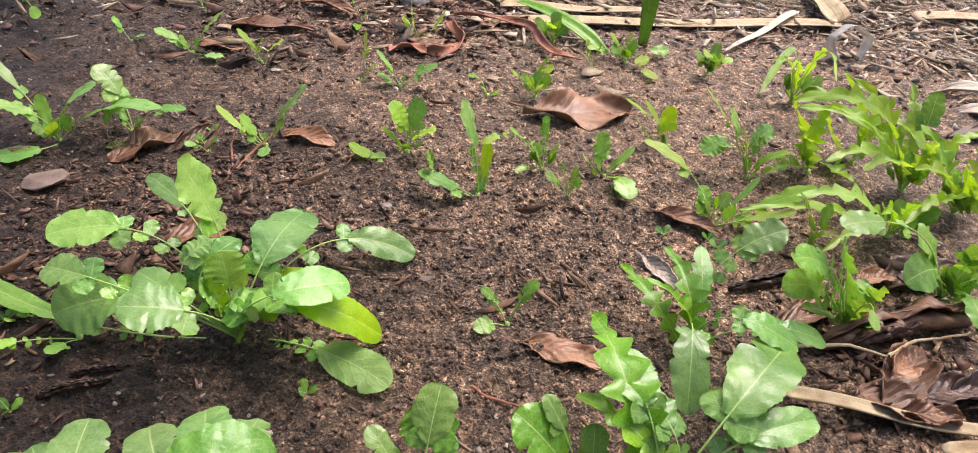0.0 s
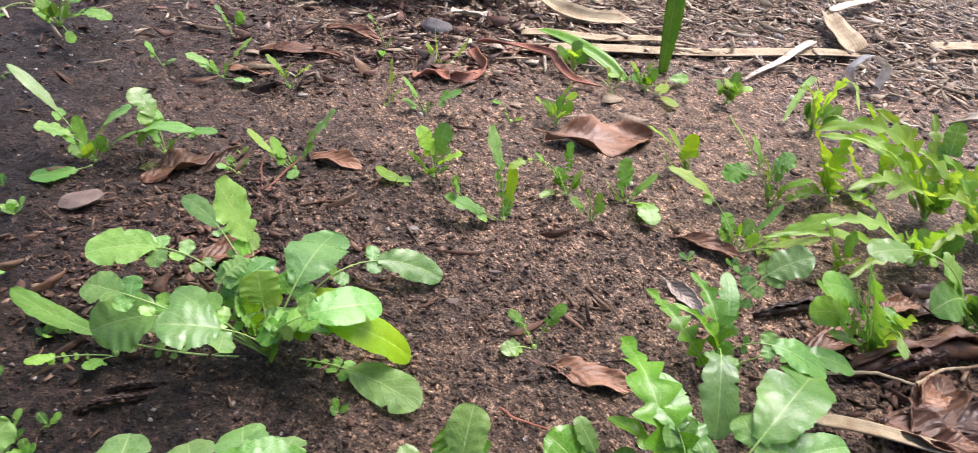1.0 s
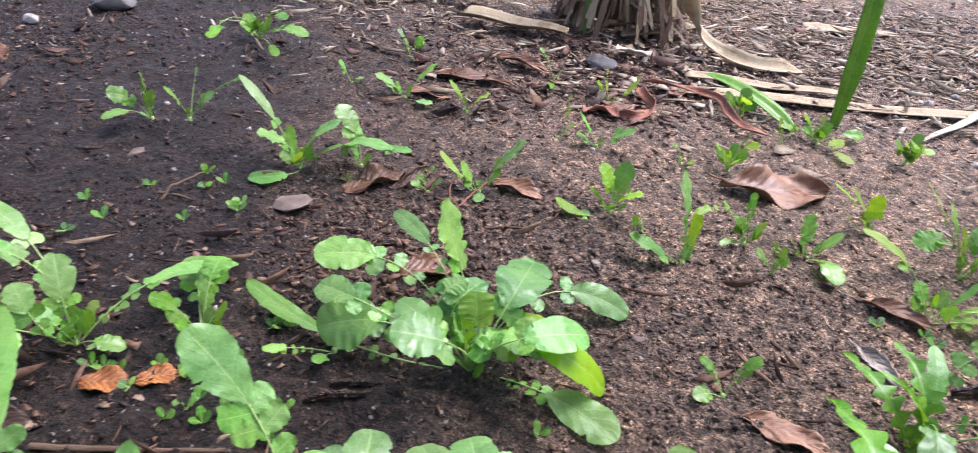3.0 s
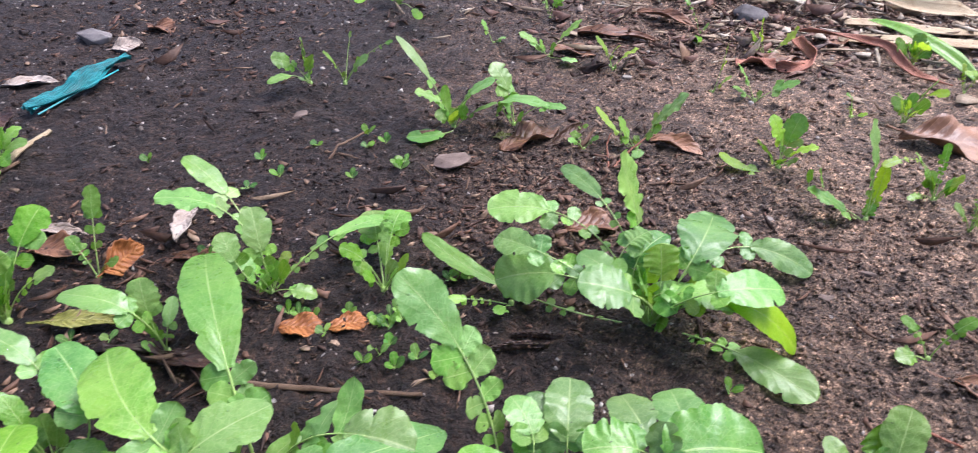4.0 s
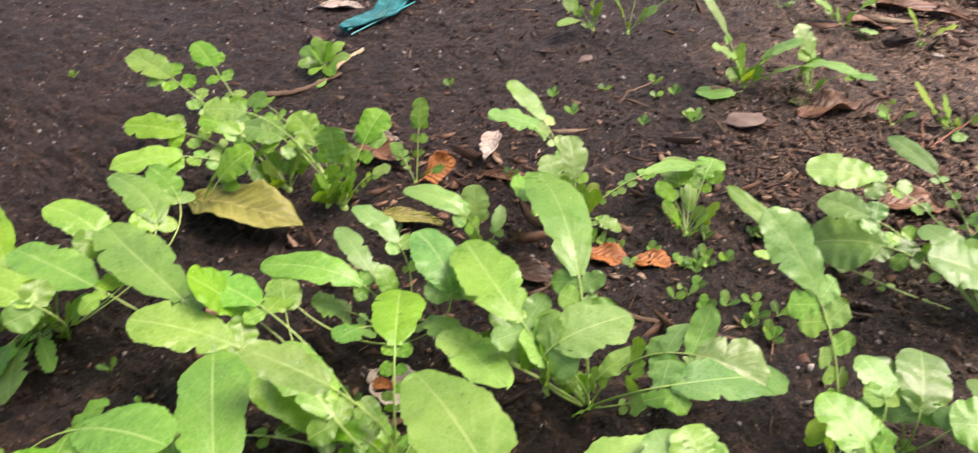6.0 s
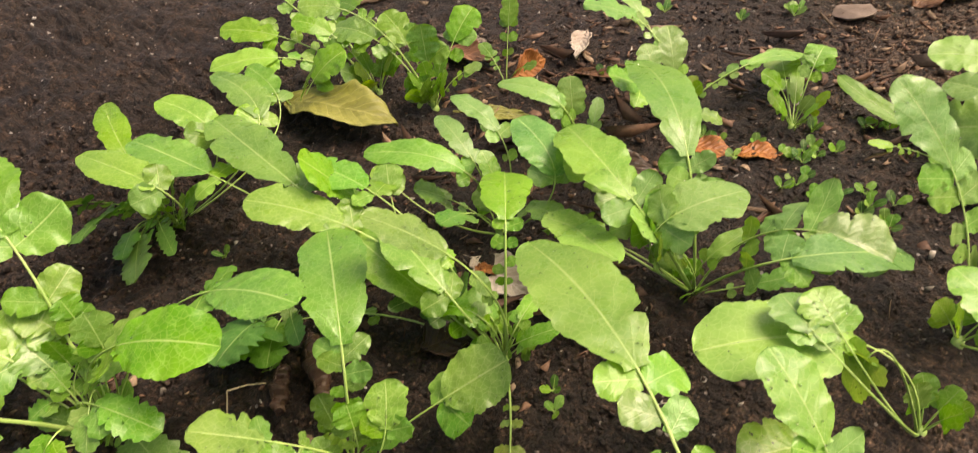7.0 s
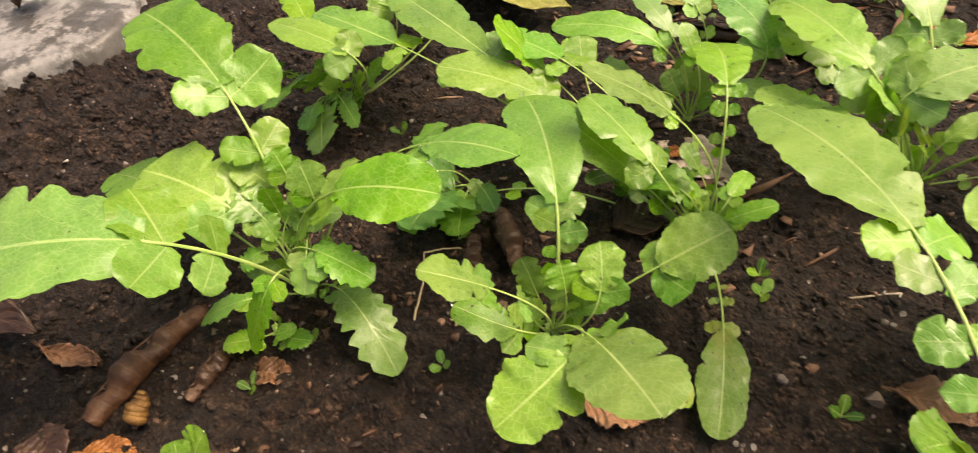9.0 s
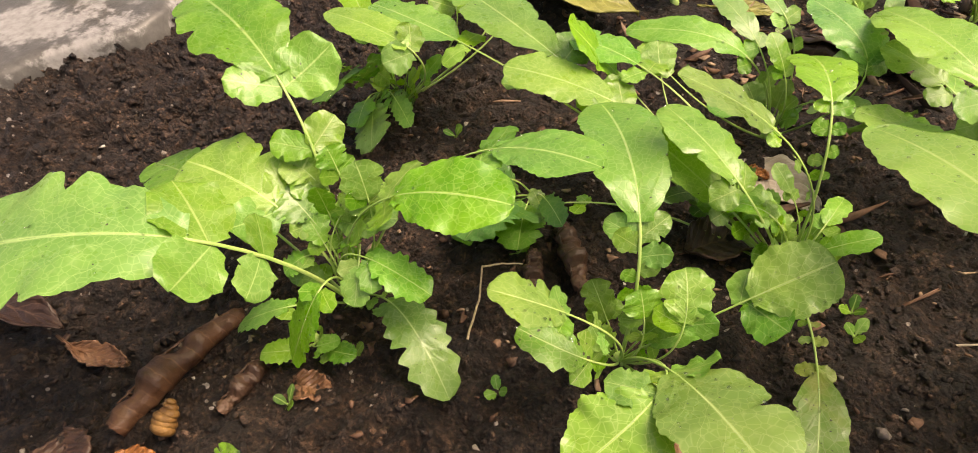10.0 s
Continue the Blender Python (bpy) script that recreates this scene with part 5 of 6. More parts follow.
place(0.335, 0.511, [(-0.9, 0, 2.7, -2.6, 0, 5.6, 1.5, 4, 10, 0, 1), (-0.1, 0, 2.8, 0.3, 0, 4.6, 1.8, 1, 0, 0, 1), (-0.3, -0.5, 1.5, 0.8, -1, 2.6, 1.4, 2, 11, 0, 1)])
place(0.326, 0.419, [(-2.4, 0.5, 3.2, -5.3, 1, 5.5, 1.7, 2, 0, 0, 1), (-1.6, 0.5, 4.8, -2.2, 1, 7.3, 2.2, 1, 0, 0, 1), (-0.6, -0.5, 4.3, 0.9, -1, 3.8, 1.5, 2, 0, 0, 1), (-1.3, -0.5, 1.4, -4.2, -1, 2.6, 1.3, 3, 0, 0, 1), (-0.1, -1, 1.4, 1.2, -2, 2.3, 1.4, 3, 0, 0, 1)])
place(-0.395, 0.149, [(-1.6, 2.4, 5.5, -5.2, 2.4, 6.8, 1.7, 2, 4, 0, 1), (-1.3, -0.5, 5.5, -4.8, 0.6, 6.5, 1.5, 2, 4, 0, 1), (3.9, 0.7, 5.5, -0.7, 3.3, 6.2, 3, 1, 3, 0, 1), (-1.2, -1.3, 5, -7, -3.8, 5.5, 2.2, 1, 0, -12, 0.8), (-3.4, -4.4, 4.5, -5.5, -4.2, 5.5, 1.9, 0, 0, 0, 1), (0.6, -0.6, 4.5, -0.7, -0.2, 6, 1.3, 1, 0, 0, 1), (-2.4, -2.1, 3, -3.5, -3.4, 4, 2, 2, 3, 0, 1), (-0.4, -2.6, 3, -0.5, -4.5, 3.5, 1.9, 2, 3, 0, 1)],
      [(2.7, -0.4, 3.5, 5.7, -0.8, 4, 1.8, 2, 3, 0, 1)])
place(-0.399, 0.245, [(-0.9, -0.9, 4, -5.7, -1.5, 4.5, 2.2, 2, 4, 0, 1), (-0.6, 0.1, 3, -1.5, 1.1, 5, 2, 1, 4, 0, 1), (1.3, -0.3, 3, 0.8, 1.2, 4, 1, 2, 4, 0, 1)])
grow(-0.716, 0.396, [(20, 3.2, 2.2, 0.3, 1.8, 0, 0.75, 0), (75, 2.8, 2.8, 0.3, 1.7, 0, 0.75, 0), (130, 2.6, 2.6, 0.3, 1.8, 0, 0.75, 0), (185, 3, 2.2, 0.3, 1.7, 0, 0.75, 0), (230, 2.6, 1.4, 0.4, 1.6, 0, 0.75, 0), (290, 2.8, 1.2, 0.4, 1.6, 0, 0.75, 0), (335, 3.3, 1.2, 0.4, 1.7, 0, 0.75, 0)],
     [(45, 1.2, 3.6, 0.1, 1.5, 0, 0.75, 0), (160, 1.2, 3.8, 0.1, 1.5, 0, 0.75, 0), (270, 1.3, 3, 0.2, 1.4, 0, 0.75, 0), (310, 4.2, 0.5, 0.1, 1.2, 0, 0.5, 0)])


def sprouts(places):
    """Tiny clover-like seedlings of three or four round leaflets."""
    for x, y in places:
        SEED[0] += 1
        rng = np.random.default_rng(SEED[0])
        ob = new("clover_sprout")
        ob.location = (x, y, gz(x, y))
        tagged(ob, "tiny bright green three-leaved sprout in the soil", "sprout", "sprouts in the bed")
        far = 1.0 + 0.5 * max(y, 0)
        h = rng.uniform(0.004, 0.009)
        turn = rng.uniform(0, 360)
        for k in range(3 if rng.random() < 0.75 else 4):
            rib = Rib(turn + 120 * k + rng.uniform(-15, 15), rng.uniform(0.0045, 0.0075) * far, h, 0.1, 0.0)
            blade, stalk, lets = leaf_parts(rib, rng.uniform(0.0035, 0.0058) * far, 0, 0.8, 0, rng)
            leaf = part_mesh("leaf", blade, LEAF_WEED if rng.random() < 0.4 else LEAF, ob)
            part_mesh("stalk", stalk, STALK, leaf)


# ---- dead leaves ----
def tube(name, pts, r0, r1, mat, parent=None, label="", sides=9, rng=None):
    """A tapered stem through a few points."""
    p = np.array(pts, float)
    k = np.linspace(0, len(p) - 1, 14)
    i = np.clip(k.astype(int), 0, len(p) - 2)
    f = (k - i)[:, None]
    f = f if len(p) == 2 else f * f * (3 - 2 * f) * 0.35 + f * 0.65
    c = p[i] * (1 - f) + p[i + 1] * f
    if rng is not None:
        c = c + rng.normal(0, min(r0, r1) * 0.25, c.shape)
    t = np.gradient(c, axis=0)
    t = t / np.linalg.norm(t, axis=1, keepdims=True)
    ref = np.array([0.0, 0.0, 1.0]) if abs(t[0, 2]) < 0.9 else np.array([1.0, 0.0, 0.0])
    a = np.cross(t, ref)
    a = a / np.linalg.norm(a, axis=1, keepdims=True)
    b = np.cross(a, t)
    ang = np.linspace(0, 2 * np.pi, sides + 1)
    rad = np.linspace(r0, r1, len(c))[:, None, None]
    ring = c[:, None, :] + rad * (np.cos(ang)[None, :, None] * a[:, None, :] + np.sin(ang)[None, :, None] * b[:, None, :])
    uv = np.stack(np.broadcast_arrays(np.linspace(0, 1, sides + 1)[None, :], np.linspace(0, 1, len(c))[:, None]), -1)
    return part_mesh(name, grid_mesh(name, ring, uv), mat, parent, label)


def dead_leaf(name, x, y, az, length, width, mat, label, curl=0.6, bend=0.3, lift=0.002, tip=1.0, pitch=0.0, roll=0.0, wave=0.05, turns=0.0):
    """A fallen leaf: curl rolls it across, bend bows it along, turns rolls it into a tube."""
    SEED[0] += 1
    rng = np.random.default_rng(SEED[0])
    nq, nu = 26, 17 if turns < 0.5 else 33
    q, u = np.linspace(0, 1, nq), np.linspace(-1, 1, nu)
    if turns:
        hw = width * 0.5 * np.maximum(0.72 + 0.28 * np.sin(q * np.pi) + 0.07 * np.sin(q * 21), 0.1) * np.where(q < 0.12, 0.45 + 4.6 * q, 1)
    else:
        hw = width * 0.5 * np.maximum(np.sin(np.pi * np.clip(q, 0, 1) ** tip) ** 0.75, 0.03) * (1 + 0.06 * np.sin(q * 23 + rng.uniform(0, 6)) + 0.04 * np.sin(q * 41))
    a = (turns * 2 * np.pi if turns else curl) * u[None, :]
    full = np.maximum(np.abs(turns * 2 * np.pi if turns else curl), 0.05)
    rad = hw[:, None] / (full if not turns else 2.2) * (1 + (0.22 * (a / np.pi) if turns else 0))
    if turns:
        rad = rad * (1 + 0.14 * np.sin(q * 8 + rng.uniform(0, 6))[:, None] + 0.15 * np.sin(q[:, None] * 19 + 3 * u[None, :]) + 0.10 * np.sin(q[:, None] * 37 - 7 * u[None, :]))
    lat = rad * np.sin(a)
    up = rad * (1 - np.cos(a))
    up = up + wave * width * np.sin(q[:, None] * 11 + 2.5 * u[None, :] + rng.uniform(0, 6)) * (0.3 + u[None, :] ** 2) * (0.25 if turns else 1)
    th = bend * (q - 0.5)
    px = length * (np.sin(th) / bend if abs(bend) > 1e-3 else q - 0.5)
    pz = length * ((np.cos(th) - math.cos(bend / 2)) / bend if abs(bend) > 1e-3 else 0 * q)
    nx, nz = -np.sin(th) * -1, np.cos(th)
    xyz = np.stack([px[:, None] + up * nx[:, None], lat, pz[:, None] + up * nz[:, None]], -1)
    uv = np.stack(np.broadcast_arrays((u[None, :] + 1) / 2, q[:, None]), -1)
    m = pose(0, 0, 0, roll, -pitch, az)
    xyz = xyz @ np.array(m.to_3x3()).T
    low = np.percentile(xyz[..., 2], 4)
    xyz[..., 2] -= low
    xyz = xyz + rng.normal(0, 0.0003, xyz.shape)
    if turns:
        mat = ROLL_RUST if mat is DRY_RUST else ROLL_DARK
    ob = part_mesh(name, grid_mesh(name, xyz, uv), mat)
    ob.location = (x, y, gz(x, y) + lift - 0.002)
    solid = ob.modifiers.new("thickness", "SOLIDIFY")
    solid.thickness = 0.0007
    if not turns and length > 0.02:
        line = xyz[:, nu // 2]
        first = line[0] + (line[0] - line[3]) * 1.3
        tube("midrib", [first, *line[::4]], 0.0011 * (0.6 + length * 5), 0.0003, mat, ob, "raised midrib and stalk", sides=6)
    elif turns:
        k = int(nu * 0.93)
        tube("rolled_edge", list(xyz[1:-1:3, k] + np.array((0, 0, 0.0004))), 0.0007, 0.0004, mat, ob, "curled outer edge", sides=6)
    return tagged(ob, label, "dead leaf", "dead leaves on the bed")


def between(x0, y0, x1, y1):
    return (x0 + x1) / 2, (y0 + y1) / 2, math.degrees(math.atan2(y1 - y0, x1 - x0)), math.hypot(x1 - x0, y1 - y0)


def fallen(x0, y0, x1, y1, width, mat, label, **more):
    x, y, az, length = between(x0, y0, x1, y1)
    return dead_leaf("dead_leaf", x, y, az, length, width, mat, label, **more)


fallen(0.098, 0.712, 0.220, 0.752, 0.066, DRY_BROWN, "large curled glossy brown dead leaf with raised corner", curl=0.55, bend=-0.35, pitch=-6, roll=10, wave=0.10, tip=1.25)
fallen(-0.272, 0.572, -0.228, 0.632, 0.034, DRY_BROWN, "crumpled brown dead leaf lying flat on soil", curl=0.8, bend=0.4, wave=0.12)
fallen(-0.228, 0.60, -0.205, 0.655, 0.020, DRY_DARK, "narrow dark curled dead leaf edge-up on soil", curl=1.3, bend=0.3, roll=35)
fallen(-0.140, 0.648, -0.080, 0.628, 0.030, DRY_BROWN, "reddish brown dead leaf folded beside a seedling", curl=0.9, bend=0.6)
fallen(-0.082, 0.622, -0.066, 0.648, 0.016, DRY_DARK, "small dark brown curled dead leaf", curl=1.2, bend=0.5, roll=20)
fallen(0.090, 0.384, 0.150, 0.366, 0.024, DRY_BROWN, "torn tan dead leaf lying flat on soil", curl=0.35, bend=0.35, wave=0.1)
fallen(-0.180, 0.462, -0.135, 0.484, 0.034, DRY_BROWN, "brown dead leaf behind a radish plant", curl=0.8, bend=0.5)
fallen(-0.340, 0.286, -0.306, 0.296, 0.024, DRY_ORANGE, "orange-brown dead leaf flat on damp soil", curl=0.5, bend=0.3)
fallen(-0.306, 0.296, -0.280, 0.312, 0.020, DRY_ORANGE, "small orange-brown dead leaf on damp soil", curl=0.5, bend=0.4)
fallen(-0.492, 0.290, -0.488, 0.326, 0.030, DRY_ORANGE, "rust-orange dead leaf standing on its edge", curl=0.5, bend=0.3, roll=62)
fallen(-0.578, 0.296, -0.524, 0.306, 0.032, DRY_BROWN, "brown dead leaf curled over the soil", curl=0.9, bend=0.5)
fallen(-0.487, 0.388, -0.462, 0.335, 0.020, DRY_PALE, "bleached boat-shaped dead leaf on bare soil", curl=0.9, bend=0.3, pitch=6)
fallen(-0.600, 0.318, -0.545, 0.328, 0.016, DRY_PALE, "long pale grey dried leaf on soil", curl=0.9, bend=0.2)
fallen(-1.145, 0.605, -1.020, 0.598, 0.030, DRY_ORANGE, "bright orange dead leaf lying on dark soil", curl=0.7, bend=0.4)
fallen(-0.622, 0.160, -0.520, 0.186, 0.050, DRY_OLIVE, "large yellowing green fallen leaf with dark spots", curl=0.45, bend=0.5, tip=0.9, lift=0.010)
fallen(-0.500, 0.236, -0.445, 0.256, 0.018, DRY_OLIVE, "faded grey-green fallen leaf on soil", curl=0.5, bend=0.3, lift=0.006)
fallen(-0.497, -0.126, -0.477, -0.196, 0.023, DRY_RUST, "rolled brown dead leaf like a tube on soil", turns=0.75, bend=0.35, wave=0.02)
fallen(-0.463, -0.126, -0.454, -0.158, 0.014, DRY_DARK, "short rolled dark brown dead leaf", turns=0.7, bend=0.2, wave=0.02)
fallen(-0.446, -0.128, -0.428, -0.116, 0.018, DRY_BROWN, "small folded triangular brown dead leaf", curl=0.8, bend=0.4, tip=0.7)
fallen(-0.620, -0.235, -0.545, -0.196, 0.030, DRY_DARK, "dark wet dead leaf curling up from soil", curl=1.1, bend=0.5, lift=0.012)
fallen(-0.545, -0.200, -0.510, -0.180, 0.016, DRY_BROWN, "thin curved brown dead leaf tip", curl=1.0, bend=-0.7, lift=0.004)
fallen(-0.468, -0.206, -0.448, -0.188, 0.016, DRY_ORANGE, "small orange-brown dead leaf on soil", curl=0.5, bend=0.3)
fallen(-0.500, -0.215, -0.470, -0.222, 0.026, DRY_DARK, "dark rotting dead leaf on soil", curl=0.5, bend=0.3)
fallen(-0.426, 0.020, -0.386, -0.004, 0.020, DRY_DARK, "dark rolled dead leaf under radish leaves", turns=0.7, bend=0.3, wave=0.02)
fallen(-0.418, -0.004, -0.398, -0.024, 0.016, DRY_DARK, "small dark rolled dead leaf", turns=0.65, bend=0.2, wave=0.02)
fallen(-0.372, 0.050, -0.352, 0.082, 0.034, DRY_DARK, "grey-brown crumpled dead leaf beside a radish plant", curl=0.8, bend=0.5)
fallen(-0.318, -0.036, -0.290, -0.022, 0.026, DRY_BROWN, "brown dead leaf half under radish leaves", curl=0.5, bend=0.4)
fallen(-0.455, 0.075, -0.400, 0.090, 0.026, DRY_BROWN, "brown dead leaf in the shade of radish leaves", curl=0.7, bend=0.4)
fallen(-0.395, 0.120, -0.340, 0.112, 0.030, DRY_PALE, "pale crumpled dead leaf among radish stems", curl=0.7, bend=0.5)
fallen(-0.500, 0.020, -0.455, 0.004, 0.016, DRY_DARK, "dark curled dead leaf beside a weed", curl=1.2, bend=0.5)
fallen(-0.226, 0.048, -0.196, 0.056, 0.020, DRY_BROWN, "brown dead leaf under a hanging radish leaf", curl=0.6, bend=0.4)
fallen(-0.195, 0.314, -0.158, 0.330, 0.010, DRY_DARK, "dark curled dead leaf under the big radish plant", turns=0.6, bend=0.4, wave=0.02)
fallen(-0.185, 0.334, -0.150, 0.343, 0.009, DRY_DARK, "long dark dead leaf under the big radish plant", turns=0.6, bend=0.3, wave=0.02)
fallen(-0.46, 0.215, -0.38, 0.245, 0.022, DRY_DARK, "dark wet rolled dead leaf on soil", turns=0.6, bend=0.4, wave=0.02)
fallen(-0.400, 0.235, -0.335, 0.250, 0.024, DRY_DARK, "long dark dead leaf pressed into soil", curl=0.8, bend=0.3)
fallen(-0.470, 0.322, -0.400, 0.345, 0.014, DRY_BROWN, "narrow brown dead leaf between the plants", curl=1.0, bend=0.3)
fallen(-0.845, 0.752, -0.800, 0.742, 0.040, DRY_BROWN, "brown crumpled dead leaf by the netting", curl=0.8, bend=0.5)
fallen(-0.828, 0.660, -0.806, 0.690, 0.024, DRY_PALE, "pale tan dead leaf at the end of the netting", curl=0.7, bend=0.4, roll=35)
fallen(-0.800, 0.470, -0.765, 0.440, 0.030, DRY_DARK, "dark brown dead leaf near a small weed", curl=0.8, bend=0.6)
fallen(-0.870, 0.525, -0.815, 0.560, 0.026, DRY_PALE, "pale green-grey dead leaf by the netting", curl=0.8, bend=0.3)
fallen(0.210, 0.552, 0.262, 0.520, 0.026, DRY_BROWN, "brown curled dead leaf between seedlings", curl=1.0, bend=0.4)
fallen(0.190, 0.486, 0.212, 0.446, 0.018, DRY_PALE, "pale brown dead leaf folded upright in soil", curl=1.1, bend=0.4, roll=25)
fallen(-0.05, 0.882, 0.03, 0.890, 0.030, DRY_BROWN, "reddish brown dead leaf among seedlings", curl=0.8, bend=0.3)
fallen(-0.30, 0.855, -0.235, 0.85, 0.030, DRY_BROWN, "reddish dead leaf flat on soil", curl=0.6, bend=0.3)
fallen(-0.29, 0.92, -0.17, 0.93, 0.034, DRY_BROWN, "torn reddish brown dead leaf on soil", curl=0.7, bend=0.3)
fallen(-0.22, 1.02, -0.12, 0.98, 0.030, DRY_BROWN, "long brown dead leaf arched over soil", curl=0.9, bend=0.6)
fallen(0.045, 0.96, 0.07, 1.02, 0.030, DRY_BROWN, "pinkish brown crumpled dead leaf", curl=0.9, bend=0.5)
# heap of big curled leaves at the bed's corner
fallen(0.318, 0.392, 0.372, 0.412, 0.024, DRY_RUST, "rolled rust-brown dead leaf on the leaf heap", turns=0.6, bend=0.4, lift=0.010)
fallen(0.330, 0.360, 0.352, 0.388, 0.026, DRY_BROWN, "twisted tan dead leaf on the leaf heap", curl=1.2, bend=0.8, lift=0.012, roll=30)
fallen(0.296, 0.342, 0.330, 0.350, 0.022, DRY_RUST, "crumpled rust dead leaf beside a dry strap", curl=1.0, bend=0.6, lift=0.006, wave=0.12)
fallen(0.325, 0.335, 0.365, 0.330, 0.020, DRY_BROWN, "crumpled reddish dead leaf beside a dry strap", curl=0.9, bend=0.6, lift=0.006, wave=0.14)
fallen(0.340, 0.350, 0.395, 0.360, 0.026, DRY_DARK, "black wet dead leaf on the leaf heap", curl=0.8, bend=0.4, lift=0.006, wave=0.1)
fallen(0.355, 0.470, 0.392, 0.482, 0.022, DRY_BROWN, "brown dead leaf among radish stems", curl=0.9, bend=0.4, lift=0.004)
fallen(0.292, 0.436, 0.335, 0.446, 0.020, DRY_BROWN, "brown curled dead leaf under radish stems", curl=1.0, bend=0.4, lift=0.003)
fallen(0.300, 0.395, 0.420, 0.430, 0.036, DRY_RUST, "big rolled glossy brown dead leaf in a heap", turns=0.55, bend=0.5, wave=0.03, lift=0.006)
fallen(0.318, 0.335, 0.372, 0.400, 0.036, DRY_RUST, "crumpled brown dead leaf in a heap", curl=0.9, bend=0.5, wave=0.10, lift=0.003)
fallen(0.360, 0.345, 0.450, 0.372, 0.040, DRY_DARK, "dark curled dead leaf in a heap", curl=1.1, bend=0.5, lift=0.004)
fallen(0.300, 0.352, 0.350, 0.330, 0.034, DRY_RUST, "wrinkled brown dead leaf in a heap", curl=0.9, bend=0.5, lift=0.004)
fallen(0.378, 0.320, 0.470, 0.330, 0.040, DRY_DARK, "blackened dead leaf in a heap", curl=0.8, bend=0.4)
fallen(0.270, 0.412, 0.330, 0.440, 0.022, DRY_BROWN, "dark dead leaf under radish leaves", curl=0.9, bend=0.4)
fallen(0.252, 0.454, 0.318, 0.470, 0.018, DRY_DARK, "dark curled dead leaf under radish leaves", turns=0.55, bend=0.4, wave=0.03)
fallen(0.370, 0.470, 0.460, 0.500, 0.040, DRY_DARK, "dark brown dead leaf under radish leaves", curl=0.9, bend=0.4)
fallen(0.430, 0.395, 0.500, 0.420, 0.034, DRY_PALE, "pale tan dead leaf in a heap", curl=0.7, bend=0.4, lift=0.004)
fallen(0.600, 0.850, 0.720, 0.820, 0.030, FIBRE_PALE, "curled pale dry leaf strap at the bed's edge", curl=0.8, bend=0.9)
fallen(0.600, 0.800, 0.740, 0.790, 0.034, DRY_PALE, "pale papery dead leaf at the bed's edge", curl=0.8, bend=0.5)
fallen(0.560, 0.730, 0.700, 0.740, 0.040, DRY_DARK, "dark dead leaf at the bed's edge", curl=0.7, bend=0.4)


# ---- straps, stalks and sticks ----
def stick(x0, y0, x1, y1, r, mat, label, z0=0.0, z1=0.0, sway=0.006, name="twig", category="twig"):
    SEED[0] += 1
    rng = np.random.default_rng(SEED[0])
    mx, my = (x0 + x1) / 2 + rng.normal(0, sway), (y0 + y1) / 2 + rng.normal(0, sway)
    pts = [(x0, y0, gz(x0, y0) + r * 0.6 + z0), (mx, my, gz(mx, my) + r * 0.7 + (z0 + z1) / 2), (x1, y1, gz(x1, y1) + r * 0.6 + z1)]
    ob = tube(name, pts, r, r * 0.65, mat, rng=rng)
    return tagged(ob, label, category)


def strap(x0, y0, x1, y1, width, mat, label, z0=0.004, z1=0.004, sag=0.0, fold=0.25, roll=0.0, taper=0.5, name="dry_strap_leaf", category="dry leaf"):
    """A long ribbon leaf, folded along its middle."""
    x, y, az, length = between(x0, y0, x1, y1)
    q, u = np.linspace(0, 1, 30), np.linspace(-1, 1, 7)
    hw = width * 0.5 * (1 - taper * q ** 2.5) * np.clip(q * 14 + 0.5, 0, 1)
    lat = u[None, :] * hw[:, None]
    up = np.abs(lat) * fold + (z0 + (z1 - z0) * q)[:, None] + (sag * 4 * q * (1 - q))[:, None] + 0.002 * np.sin(q * 9)[:, None]
    w = radians(roll) * q[:, None]
    xyz = np.stack([np.broadcast_to(((q - 0.5) * length)[:, None], lat.shape), lat * np.cos(w), up + lat * np.sin(w)], -1)
    xyz = xyz @ np.array(pose(0, 0, 0, 0, 0, az).to_3x3()).T
    uv = np.stack(np.broadcast_arrays((u[None, :] + 1) / 2, q[:, None]), -1)
    ob = part_mesh(name, grid_mesh(name, xyz, uv), mat)
    ob.location = (x, y, gz(x, y))
    solid = ob.modifiers.new("thickness", "SOLIDIFY")
    solid.thickness = 0.0012
    return tagged(ob, label, category)


strap(0.06, 0.995, 0.585, 1.085, 0.030, FIBRE, "long flat tan dried maize stalk lying on ground", taper=0.05, name="dry_maize_stalk", category="dry stalk")
strap(0.07, 1.055, 0.30, 1.07, 0.028, FIBRE, "flat tan dried maize leaf on ground", taper=0.3)
strap(0.520, 1.105, 0.372, 0.945, 0.013, FIBRE_PALE, "bleached narrow dry leaf strip on ground", z0=0.014, z1=0.003, taper=0.7)
strap(0.575, 1.090, 0.585, 1.250, 0.045, FIBRE, "crumpled tan end of a dried maize leaf", z0=0.004, z1=0.02, fold=0.6, taper=0.6)
strap(0.590, 1.235, 0.800, 1.450, 0.020, FIBRE_PALE, "pale dry leaf strip lying across litter", z0=0.02, z1=0.012)
strap(0.72, 1.14, 1.02, 1.19, 0.034, FIBRE, "tan dried maize leaf on gravel", taper=0.6)
strap(0.30, 1.42, 0.48, 1.46, 0.05, FIBRE, "broad tan dry leaf lying on litter", taper=0.6)
